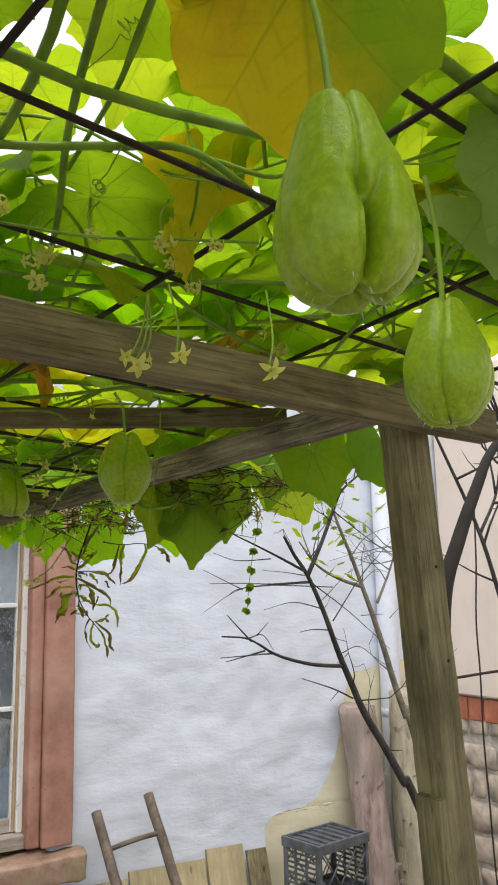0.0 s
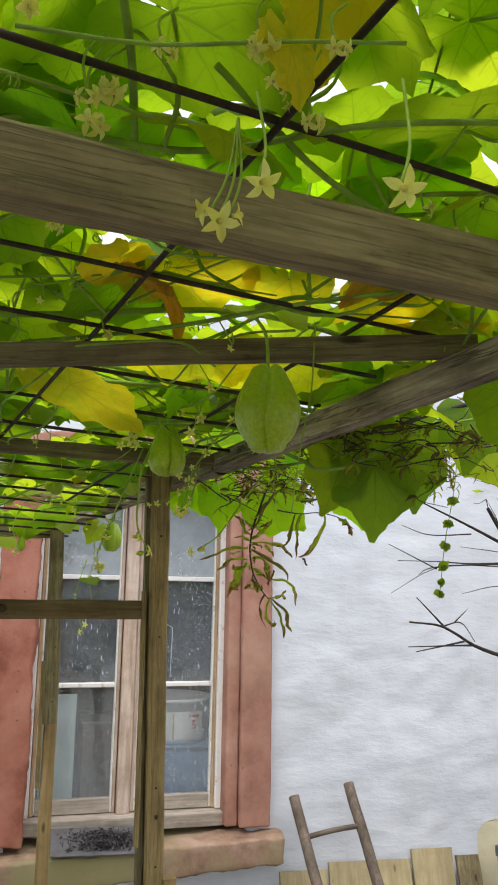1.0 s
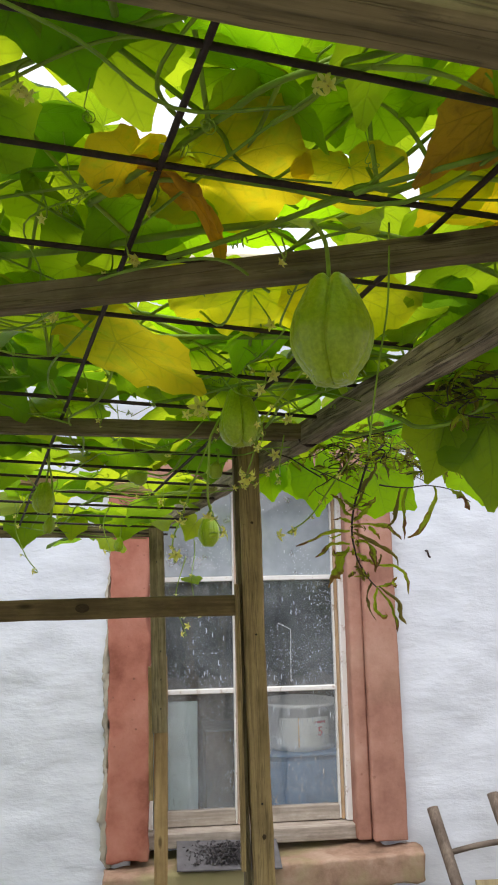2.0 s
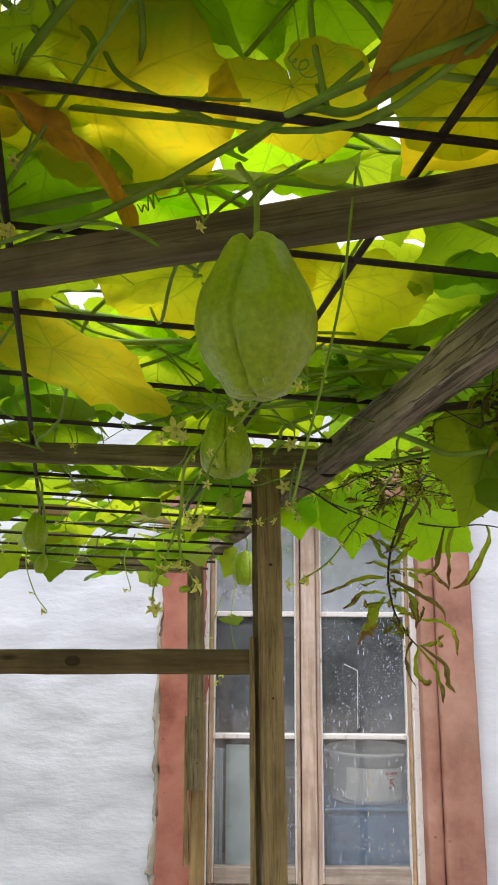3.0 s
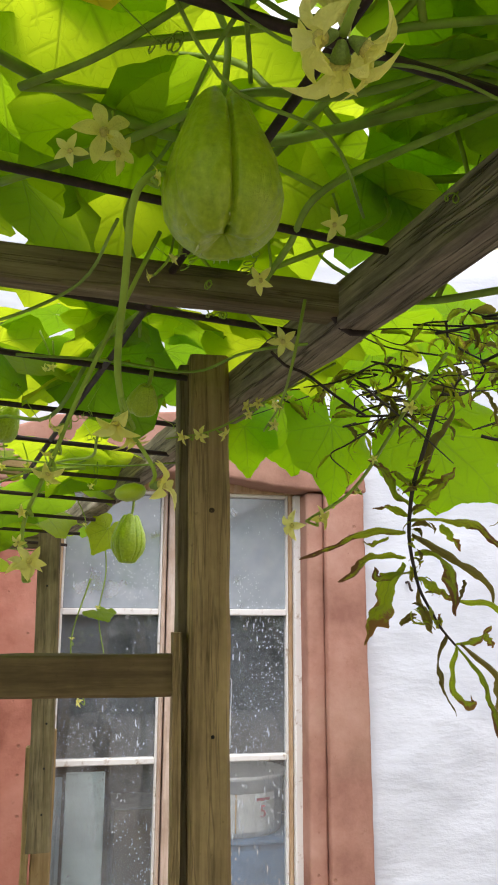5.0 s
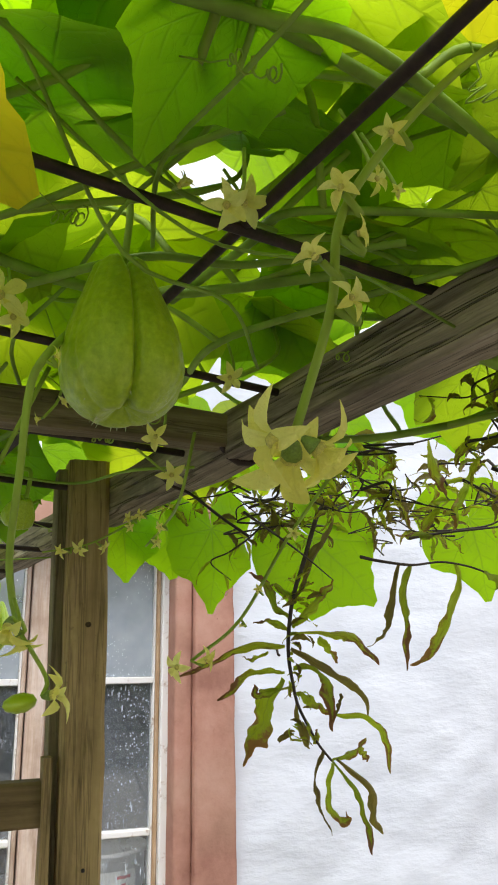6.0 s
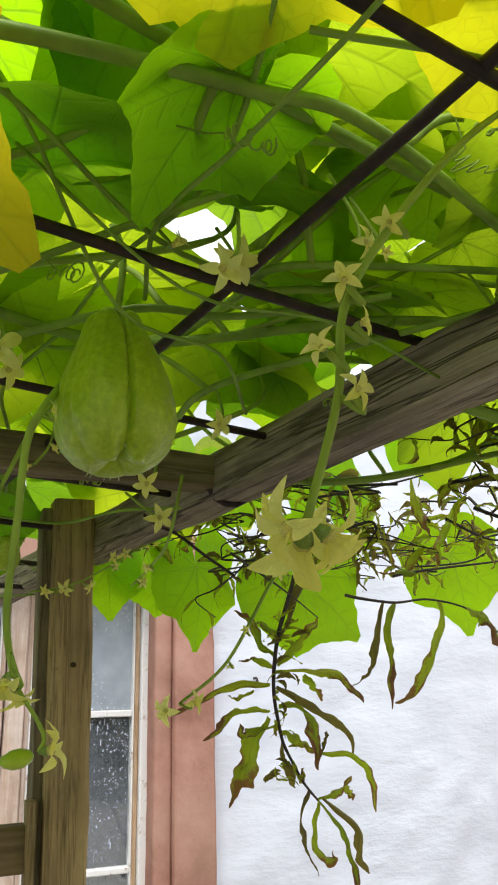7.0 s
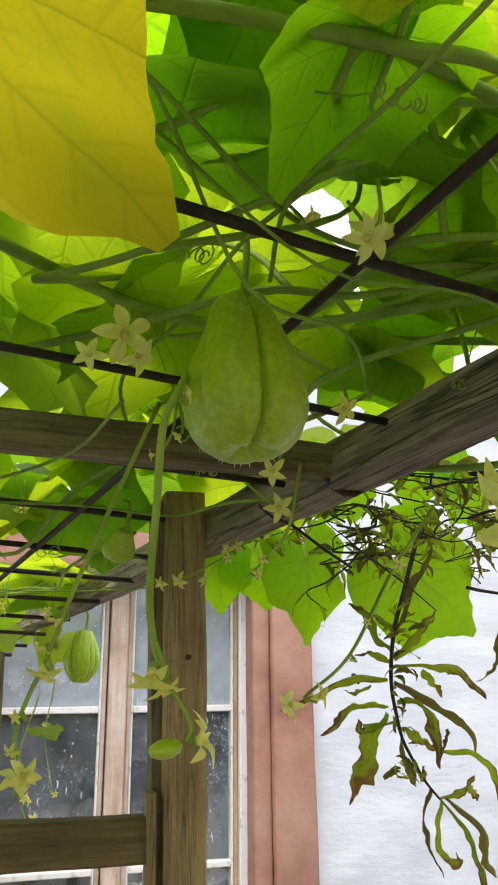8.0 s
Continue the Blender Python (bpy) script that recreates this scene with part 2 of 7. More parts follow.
PLASTER = plaster_mat("white lime wash", (0.655, 0.69, 0.745), (0.585, 0.62, 0.675), 0.018)
OLD_RENDER = plaster_mat("bare ochre render", (0.66, 0.61, 0.43), (0.50, 0.45, 0.30), 0.01)
PEACH = plaster_mat("peach render", (0.80, 0.68, 0.58), (0.7, 0.59, 0.5), 0.004)

def stone_mat(name, lo, mid, hi, chipped):
    """Painted sandstone, stained, with chips out of its face."""
    k = Mat(name)
    v = k.coords()
    n1, n2, n3 = k.noise(v, 5, 6, 0.65), k.noise(v, 38, 5, 0.7), k.noise(v, 1.8, 3, 0.5)
    col = k.ramp(n1, [(0.3, lo), (0.5, mid), (0.72, hi)])
    col = k.mix(k.ramp(n3, [(0.5, (0, 0, 0)), (0.75, (0.55, 0.55, 0.55))]), col, (0.34, 0.25, 0.17))
    col = k.mix(k.ramp(n2, [(0.62, (0, 0, 0)), (0.8, (0.6, 0.6, 0.6))]), col, (0.2, 0.09, 0.06))
    pit = k.n("TexVoronoi")
    pit.inputs["Scale"].default_value = 21.0
    k.link(v, pit.inputs["Vector"])
    chip = k.ramp(k.math("ADD", pit.outputs["Distance"], k.math("MULTIPLY", n3, 0.9)), [(0.42, (1, 1, 1)), (0.50, (0, 0, 0))])
    col = k.mix(k.math("MULTIPLY", chip, chipped), col, (0.24, 0.11, 0.075))
    k.bump(k.math("SUBTRACT", k.math("ADD", n1, k.math("MULTIPLY", n2, 0.4)), k.math("MULTIPLY", chip, 0.5)), 0.6, 0.007)
    return k.done(col, 0.85, spec=0.2)


STONE = stone_mat("painted sandstone", (0.27, 0.13, 0.095), (0.40, 0.21, 0.155), (0.49, 0.29, 0.225), 0.45)
STONE_RED = stone_mat("flaking red sandstone", (0.22, 0.075, 0.05), (0.38, 0.15, 0.105), (0.46, 0.21, 0.155), 0.7)

k = Mat("mossy sandstone sill")
v = k.coords()
n1, n2, n3 = k.noise(v, 6, 6, 0.65), k.noise(v, 40, 5, 0.7), k.noise(v, 2.6, 4, 0.6)
col = k.ramp(n1, [(0.3, (0.15, 0.095, 0.065)), (0.5, (0.31, 0.20, 0.14)), (0.72, (0.44, 0.32, 0.24))])
col = k.mix(k.ramp(n3, [(0.42, (0, 0, 0)), (0.58, (0.85, 0.85, 0.85))]), col, (0.27, 0.25, 0.12))
k.bump(k.math("ADD", n1, k.math("MULTIPLY", n2, 0.4)), 0.6, 0.008)
SILL = k.done(col, 0.9, spec=0.15)

k = Mat("worn white paint")
v = k.coords((1, 1, 1))
n1 = k.noise(v, 28, 5, 0.7)
col = k.mix(k.ramp(n1, [(0.57, (0, 0, 0)), (0.70, (1, 1, 1))]), (0.80, 0.79, 0.76), (0.42, 0.32, 0.23))
k.bump(n1, 0.4, 0.001)
WHITE_PAINT = k.done(col, 0.6)

k = Mat("rusty steel")
v = k.coords((1, 1, 1))
n1 = k.noise(v, 90, 4, 0.7)
col = k.ramp(n1, [(0.3, (0.018, 0.012, 0.010)), (0.6, (0.045, 0.028, 0.022)), (0.8, (0.11, 0.06, 0.04))])
k.bump(n1, 0.6, 0.001)
RUST = k.done(col, 0.65, 0.3)

k = Mat("bark")
v = k.coords((1, 1, 1))
n1, n2 = k.noise(v, 30, 5, 0.7), k.noise(v, 4, 4, 0.6)
col = k.ramp(n1, [(0.3, (0.02, 0.016, 0.014)), (0.6, (0.052, 0.043, 0.036)), (0.8, (0.11, 0.095, 0.08))])
k.bump(n1, 0.7, 0.004)
BARK = k.done(col, 0.85)

k = Mat("pale bark")
v = k.coords((1, 1, 1))
n1 = k.noise(v, 36, 5, 0.7)
col = k.ramp(n1, [(0.3, (0.09, 0.075, 0.055)), (0.6, (0.22, 0.19, 0.145)), (0.8, (0.36, 0.32, 0.25))])
k.bump(n1, 0.7, 0.004)
BARK_PALE = k.done(col, 0.85)

def log_mat(name, lo, mid, hi, patch):
    k = Mat(name)
    v = k.coords((1, 1, 0.22))
    n1, n2 = k.noise(v, 16, 6, 0.7), k.noise(v, 3.5, 4, 0.6)
    col = k.ramp(n1, [(0.3, lo), (0.5, mid), (0.75, hi)])
    col = k.mix(k.ramp(n2, [(0.48, (0, 0, 0)), (0.62, (0.8, 0.8, 0.8))]), col, patch)
    k.bump(n1, 1.0, 0.02)
    return k.done(col, 0.85)


LOG = log_mat("peeled log", (0.14, 0.09, 0.075), (0.38, 0.275, 0.235), (0.58, 0.47, 0.41), (0.27, 0.22, 0.18))
LOG_PALE = log_mat("pale barkless log", (0.16, 0.13, 0.085), (0.40, 0.35, 0.25), (0.56, 0.50, 0.38), (0.24, 0.22, 0.14))

k = Mat("dark crate plastic")
v = k.coords()
n1 = k.noise(v, 20, 4, 0.6)
col = k.ramp(n1, [(0.35, (0.055, 0.06, 0.066)), (0.65, (0.115, 0.122, 0.132)), (0.85, (0.22, 0.22, 0.22))])
CRATE = k.done(col, 0.5)

k = Mat("garden soil")
v = k.coords()
n1, n2 = k.noise(v, 2.5, 6, 0.65), k.noise(v, 60, 5, 0.7)
col = k.mix(k.ramp(n2, [(0.4, (0, 0, 0)), (0.7, (1, 1, 1))]), k.ramp(n1, [(0.3, (0.14, 0.12, 0.09)), (0.6, (0.20, 0.178, 0.14))]), (0.28, 0.255, 0.215))
k.bump(k.math("ADD", n1, n2), 0.8, 0.02)
SOIL = k.done(col, 0.95)

def glass_mat(name, lo, hi):
    k = Mat(name)
    k.p.inputs["Base Color"].default_value = (0.93, 0.96, 0.95, 1)
    k.p.inputs["Transmission Weight"].default_value = 1.0
    k.p.inputs["IOR"].default_value = 1.9
    v = k.coords()
    k.bump(k.noise(v, 9, 2, 0.5), 0.12, 0.004)
    # diffuse film: thin dust, and sky reflection painted pale blue on upper panes
    dust_sky = k.n("BsdfDiffuse")
    dust_sky.inputs[0].default_value = (0.62, 0.68, 0.74, 1)
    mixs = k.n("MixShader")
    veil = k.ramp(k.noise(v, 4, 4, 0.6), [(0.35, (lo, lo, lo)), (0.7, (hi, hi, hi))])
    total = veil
    # dried splashes: fine specks, larger drops, and runs drawn down the pane
    axes = k.n("SeparateXYZ")
    k.link(v, axes.inputs[0])
    for across, down, size, share, patch in ((135, 105, 0.33, 0.62, 5.0), (75, 50, 0.26, 0.40, 3.5), (80, 15, 0.24, 0.62, 2.4)):
        flat = k.n("CombineXYZ")
        k.link(k.math("MULTIPLY", axes.outputs[0], across), flat.inputs[0])
        k.link(k.math("MULTIPLY", axes.outputs[2], down), flat.inputs[1])
        cell = k.n("TexVoronoi", voronoi_dimensions="2D")
        cell.inputs["Scale"].default_value = 1.0
        k.link(flat.outputs[0], cell.inputs["Vector"])
        pick = k.n("SeparateXYZ")
        k.link(cell.outputs["Color"], pick.inputs[0])
        dot = k.ramp(cell.outputs["Distance"], [(size * 0.6, (0.75, 0.75, 0.75)), (size, (0, 0, 0))])
        where = k.ramp(k.noise(v, patch, 3, 0.6), [(0.40, (0, 0, 0)), (0.58, (1, 1, 1))])
        total = k.math("MAXIMUM", total, k.math("MULTIPLY", dot, k.math("MULTIPLY", where, k.math("LESS_THAN", pick.outputs[0], share))))
    k.link(total, mixs.inputs[0])
    k.link(k.p.outputs[0], mixs.inputs[1])
    k.link(dust_sky.outputs[0], mixs.inputs[2])
    k.link(mixs.outputs[0], k.t.nodes["Material Output"].inputs[0])
    return k.done(None, 0.02)


GLASS = glass_mat("old window glass", 0.03, 0.12)
# strong pale veil stands in for the sky mirrored in the upper panes
GLASS_SKY = glass_mat("old window glass with painted sky sheen", 0.30, 0.52)


def plain(name, colour, rough=0.6, metal=0.0, vary=0.25, scale=25, spec=None):
    k = Mat(name)
    v = k.coords()
    n1 = k.noise(v, scale, 4, 0.6)
    lo, hi = tuple(c * (1 - vary) for c in colour), tuple(min(1, c * (1 + vary)) for c in colour)
    return k.done(k.ramp(n1, [(0.3, lo), (0.7, hi)]), rough, metal, spec)


def leaf_mat(name, lo, hi, t_lo, t_hi, vein, through=0.5, blotch=None, veined=1.0, spots=(0.5, 0.72), turning=None, tips=None):
    """A thin leaf that lets light through; veins by its own flat coordinates."""
    k = Mat(name)
    geo, info = k.n("NewGeometry"), k.n("ObjectInfo")
    rnd = k.math("FRACT", k.math("ADD", geo.outputs["Random Per Island"], info.outputs["Random"]))
    uv = k.n("UVMap").outputs[0]
    sep = k.n("SeparateXYZ")
    k.link(uv, sep.inputs[0])
    x, y = k.math("ABSOLUTE", sep.outputs[0]), sep.outputs[1]
    lines = None
    for ang, wid in ((0, 0.026), (38, 0.020), (80, 0.018), (122, 0.015)):
        a = radians(ang)
        d = k.math("ABSOLUTE", k.math("SUBTRACT", k.math("MULTIPLY", x, math.cos(a)), k.math("MULTIPLY", y, math.sin(a))))
        along = k.math("ADD", k.math("MULTIPLY", x, math.sin(a)), k.math("MULTIPLY", y, math.cos(a)))
        d = k.math("ADD", d, k.math("MULTIPLY", along, 0.016))
        inside = k.math("MULTIPLY", k.ramp(d, [(0.0, (1, 1, 1)), (wid, (0, 0, 0))]), k.math("GREATER_THAN", along, 0.0))
        # side veins leave the main one like the teeth of a comb
        q = k.math("FRACT", k.math("SUBTRACT", k.math("MULTIPLY", along, 6.0), k.math("MULTIPLY", k.math("ABSOLUTE", d), 4.2)))
        comb = k.math("MULTIPLY", k.ramp(k.math("ABSOLUTE", k.math("SUBTRACT", q, 0.5)), [(0.0, (0.34, 0.34, 0.34)), (0.12, (0, 0, 0))]), k.math("MULTIPLY", k.math("LESS_THAN", d, 0.17), k.math("GREATER_THAN", along, 0.08)))
        inside = k.math("MAXIMUM", inside, comb)
        lines = inside if lines is None else k.math("MAXIMUM", lines, inside)
    vo = k.n("TexVoronoi", feature="DISTANCE_TO_EDGE")
    vo.inputs["Scale"].default_value = 17.0
    k.link(uv, vo.inputs["Vector"])
    net = k.ramp(vo.outputs["Distance"], [(0.0, (0.12, 0.12, 0.12)), (0.05, (0, 0, 0))])
    veins = k.math("MULTIPLY", k.math("MAXIMUM", lines, net), veined)
    obj = k.coords()
    mott = k.noise(uv, 2.6, 4, 0.6)
    f = k.math("ADD", k.math("MULTIPLY", rnd, 0.7), k.math("MULTIPLY", mott, 0.3))
    col = k.ramp(f, [(0.15, lo), (0.85, hi)])
    tra = k.ramp(f, [(0.15, t_lo), (0.85, t_hi)])
    if blotch:
        bl = k.ramp(mott, [(spots[0], (0, 0, 0)), (spots[1], (1, 1, 1))])
        col, tra = k.mix(bl, col, blotch[0]), k.mix(bl, tra, blotch[1])
    if turning:
        # one half of the blade still green
        side = k.math("ADD", k.math("MULTIPLY", sep.outputs[0], 0.9), k.math("ADD", k.math("MULTIPLY", k.noise(uv, 3.4, 4, 0.6), 0.6), k.math("MULTIPLY", y, -0.25)))
        gr = k.ramp(side, [(0.18, (0, 0, 0)), (0.48, (1, 1, 1))])
        col, tra = k.mix(gr, col, turning[0]), k.mix(gr, tra, turning[1])
    if tips:
        # dried towards the tip and along the margins
        dry = k.math("ADD", k.math("MULTIPLY", y, 0.55), k.math("ADD", k.math("MULTIPLY", x, 0.9), k.math("MULTIPLY", k.noise(obj, 70, 4, 0.65), 0.9)))
        dr = k.ramp(dry, [(0.86, (0, 0, 0)), (1.02, (1, 1, 1))])
        col, tra = k.mix(dr, col, tips[0]), k.mix(dr, tra, tips[1])
    col = k.mix(k.math("MULTIPLY", veins, 0.55), col, vein)
    tra = k.mix(k.math("MULTIPLY", veins, 0.5), tra, tuple(c * 0.6 for c in vein))
    nrm = k.bump(k.math("ADD", veins, k.math("MULTIPLY", k.noise(uv, 7, 3, 0.5), 0.8)), 0.45, 0.003)
    tl = k.n("BsdfTranslucent")
    k.link(tra, tl.inputs[0])
    k.link(nrm, tl.inputs["Normal"])
    mx = k.n("MixShader")
    mx.inputs[0].default_value = through
    k.link(k.p.outputs[0], mx.inputs[1])
    k.link(tl.outputs[0], mx.inputs[2])
    k.link(mx.outputs[0], k.t.nodes["Material Output"].inputs[0])
    return k.done(col, 0.5, spec=0.3)


LEAF = leaf_mat("green vine leaf", (0.07, 0.145, 0.008), (0.14, 0.225, 0.012), (0.28, 0.48, 0.006), (0.68, 0.80, 0.02), (0.20, 0.29, 0.03), 0.62, None, 1.0)
# lit copy of LEAF: backlight put into a brighter green and transmission
LEAF_LIT = leaf_mat("vine leaf with backlight in its green", (0.10, 0.21, 0.008), (0.12, 0.24, 0.010), (0.40, 0.74, 0.004), (0.46, 0.80, 0.006), (0.26, 0.42, 0.05), 0.7, None, 0.9)
LEAF_DARK = leaf_mat("deep green vine leaf", (0.05, 0.105, 0.010), (0.085, 0.15, 0.012), (0.21, 0.42, 0.008), (0.34, 0.58, 0.015), (0.14, 0.24, 0.04), 0.55)
LEAF_PALE = leaf_mat("pale underside of a vine leaf", (0.30, 0.42, 0.13), (0.38, 0.50, 0.17), (0.46, 0.66, 0.10), (0.56, 0.74, 0.12), (0.38, 0.5, 0.24), 0.55)
LEAF_YELLOW = leaf_mat("yellowing vine leaf", (0.52, 0.47, 0.03), (0.66, 0.44, 0.02), (0.72, 0.62, 0.012), (0.82, 0.54, 0.008), (0.36, 0.40, 0.03), 0.62, ((0.34, 0.38, 0.03), (0.52, 0.58, 0.02)), 0.6)
LEAF_GOLD = leaf_mat("golden old vine leaf", (0.66, 0.55, 0.03), (0.78, 0.46, 0.02), (0.80, 0.66, 0.012), (0.88, 0.50, 0.008), (0.30, 0.34, 0.03), 0.68, ((0.40, 0.44, 0.03), (0.58, 0.62, 0.02)), 0.75)
LEAF_LIME = leaf_mat("yellow-green old vine leaf", (0.58, 0.56, 0.03), (0.68, 0.58, 0.02), (0.78, 0.76, 0.012), (0.88, 0.76, 0.010), (0.36, 0.42, 0.03), 0.68, ((0.46, 0.42, 0.03), (0.66, 0.58, 0.02)), 1.0)
LEAF_TURNING = leaf_mat("half yellowed vine leaf", (0.66, 0.52, 0.02), (0.74, 0.46, 0.02), (0.92, 0.74, 0.012), (0.97, 0.62, 0.008), (0.30, 0.36, 0.03), 0.66, ((0.62, 0.36, 0.02), (0.9, 0.5, 0.01)), 0.8, turning=((0.20, 0.28, 0.015), (0.42, 0.58, 0.012)))
LEAF_BROWN = leaf_mat("browning vine leaf", (0.40, 0.22, 0.03), (0.52, 0.28, 0.04), (0.75, 0.36, 0.02), (0.85, 0.45, 0.03), (0.3, 0.17, 0.03), 0.55, ((0.22, 0.11, 0.03), (0.42, 0.19, 0.03)))
LEAF_CRISP = leaf_mat("dry brown leaf", (0.08, 0.06, 0.018), (0.16, 0.125, 0.035), (0.20, 0.16, 0.025), (0.34, 0.28, 0.04), (0.06, 0.04, 0.02), 0.4, ((0.12, 0.13, 0.02), (0.3, 0.32, 0.03)))
LEAF_DRY = leaf_mat("wilted leaf", (0.12, 0.17, 0.012), (0.24, 0.28, 0.02), (0.40, 0.54, 0.012), (0.62, 0.70, 0.03), (0.14, 0.13, 0.03), 0.5, ((0.12, 0.075, 0.02), (0.2, 0.12, 0.03)), 0.8, (0.52, 0.66), tips=((0.15, 0.075, 0.03), (0.24, 0.12, 0.04)))
LEAF_WILT = leaf_mat("limp yellow-green leaf", (0.17, 0.23, 0.012), (0.30, 0.36, 0.03), (0.48, 0.64, 0.015), (0.66, 0.76, 0.04), (0.2, 0.2, 0.05), 0.5, ((0.16, 0.15, 0.02), (0.3, 0.3, 0.03)), 0.8, (0.56, 0.68), tips=((0.20, 0.11, 0.03), (0.34, 0.18, 0.04)))
STEM = plain("green vine stem", (0.22, 0.35, 0.045), 0.5, vary=0.35, spec=0.25)
STEM_PALE = plain("pale green stalk", (0.27, 0.39, 0.05), 0.55, vary=0.25, spec=0.25)
STEM_DRY = plain("dry brown stem", (0.038, 0.028, 0.019), 0.8, vary=0.4)
STEM_BLACK = plain("blackish old vine wood", (0.018, 0.014, 0.011), 0.85, vary=0.4)
PETAL = leaf_mat("cream petal", (0.85, 0.81, 0.20), (0.89, 0.87, 0.33), (0.95, 0.91, 0.17), (0.97, 0.95, 0.30), (0.80, 0.77, 0.26), 0.5, None, 0.25)

# ---- ground and house ----
GROUND = -0.15


def relief(x, z):
    return 0.014 * noise.noise(Vector((x * 3.1, 0, z * 3.4))) + 0.0085 * noise.noise(Vector((x * 9, 4, z * 13))) + 0.003 * noise.noise(Vector((x * 22, 9, z * 34)))


def ground():
    s = 400.0
    verts, faces = [], []
    n = 40
    for j in range(n + 1):
        for i in range(n + 1):
            x, y = [math.copysign(abs(q) ** 3, q) * s for q in ((i / n) * 2 - 1, (j / n) * 2 - 1)]
            z = GROUND + (0.02 * noise.noise(Vector((x * 0.8, y * 0.8, 0))) - 0.01 if abs(x) < 60 and abs(y) < 60 else 0)
            verts.append((x, y, z))
    for j in range(n):
        for i in range(n):
            a = j * (n + 1) + i
            faces.append((a, a + 1, a + n + 2, a + n + 1))
    return tagged(part("ground", mesh_from(verts, faces), SOIL), "bare pale gravelly soil before the house", "ground", kind="structure")


ground()

# opening of the window in the wall
OX0, OX1, OZ0, OZ1 = 0.30, 1.36, 0.40, 2.06
WALL_Y, WALL_BACK = 4.12, 4.55


def house_wall():
    """Front wall with its opening; the limewashed face is uneven."""
    x0, x1, z0, z1 = -7.0, 4.35, GROUND - 0.1, 3.0
    xs = sorted(set([round(x0 + 0.25 * i, 3) for i in range(int((-1.5 - x0) / 0.25) + 1)] + [round(-1.5 + 0.035 * i, 3) for i in range(int((x1 + 1.5) / 0.035) + 1)] + [OX0, OX1, x1]))
    zs = sorted(set([round(z0 + 0.035 * i, 3) for i in range(int((2.6 - z0) / 0.035) + 1)] + [2.7, 2.85] + [OZ0, OZ1, z1]))
    verts, faces, idx = [], [], {}

    def vid(i, j, y):
        key = (i, j, y)
        if key not in idx:
            x, z = xs[i], zs[j]
            e = relief(x, z) if y == 0 else 0
            idx[key] = len(verts)
            verts.append((x, WALL_Y + e if y == 0 else WALL_BACK, z))
        return idx[key]
    hole = lambda i, j: OX0 <= xs[i] and xs[i + 1] <= OX1 and OZ0 <= zs[j] and zs[j + 1] <= OZ1
    for i in range(len(xs) - 1):
        for j in range(len(zs) - 1):
            if hole(i, j):
                continue
            faces.append((vid(i, j, 0), vid(i + 1, j, 0), vid(i + 1, j + 1, 0), vid(i, j + 1, 0)))
            faces.append((vid(i, j, 1), vid(i, j + 1, 1), vid(i + 1, j + 1, 1), vid(i + 1, j, 1)))
            for di, dj, e in ((-1, 0, 0), (1, 0, 1), (0, -1, 2), (0, 1, 3)):
                a, b = i + di, j + dj
                if 0 <= a < len(xs) - 1 and 0 <= b < len(zs) - 1 and not hole(a, b):
                    continue
                p, q = [((i, j + 1), (i, j)), ((i + 1, j), (i + 1, j + 1)), ((i, j), (i + 1, j)), ((i + 1, j + 1), (i, j + 1))][e]
                faces.append((vid(*p, 0), vid(*p, 1), vid(*q, 1), vid(*q, 0)))
    me = mesh_from(verts, faces)
    bm = bmesh.new()
    bm.from_mesh(me)
    bmesh.ops.recalc_face_normals(bm, faces=bm.faces)
    bm.to_mesh(me)
    bm.free()
    return tagged(part("wall_north", me, PLASTER), "uneven whitewashed masonry wall of the old house", "wall", kind="structure")


house_wall()


def render_patch():
    """Bare render low at the wall's end, where the limewash stops in a ragged curve."""
    edge = smooth_path([(2.48, 0, GROUND), (2.53, 0, 0.12), (2.545, 0, 0.36), (2.62, 0, 0.42), (2.74, 0, 0.41), (2.88, 0, 0.47), (2.98, 0, 0.60), (3.06, 0, 0.78), (3.11, 0, 0.98), (3.14, 0, 1.10), (3.22, 0, 1.12)], 5)
    edge = [p + Vector((0.02 * noise.noise(Vector((p.x * 14, p.z * 14, 0))), 0, 0.018 * noise.noise(Vector((p.x * 14, p.z * 14, 5))))) for p in edge]
    verts, faces = [], []
    n = 14
    for p in edge:
        for i in range(n + 1):
            f = i / n
            x = p.x + (3.62 - p.x) * f
            z = p.z * (1 - f) + f * (GROUND + (p.z - GROUND) * 1.05)
            verts.append((x, WALL_Y - 0.006 + relief(x, z), z))
    for j in range(len(edge) - 1):
        for i in range(n):
            a = j * (n + 1) + i
            faces.append((a, a + 1, a + n + 2, a + n + 1))
    me = mesh_from(verts, faces)
    return tagged(part("bare_render", me, OLD_RENDER), "bare ochre render patch where whitewash has gone", "render", kind="structure")


render_patch()
tagged(part("roof_slab", box((-7.0, 4.2, 3.0), (4.35, 8.0, 3.12), 0.01), OLD_RENDER, smooth=False), "flat roof edge over the whitewashed wall", "roof", kind="structure")


def plain_wall(name, lo, hi, material, label):
    return tagged(part(name, box(lo, hi, 0.005), material, smooth=False), label, "wall", kind="structure")


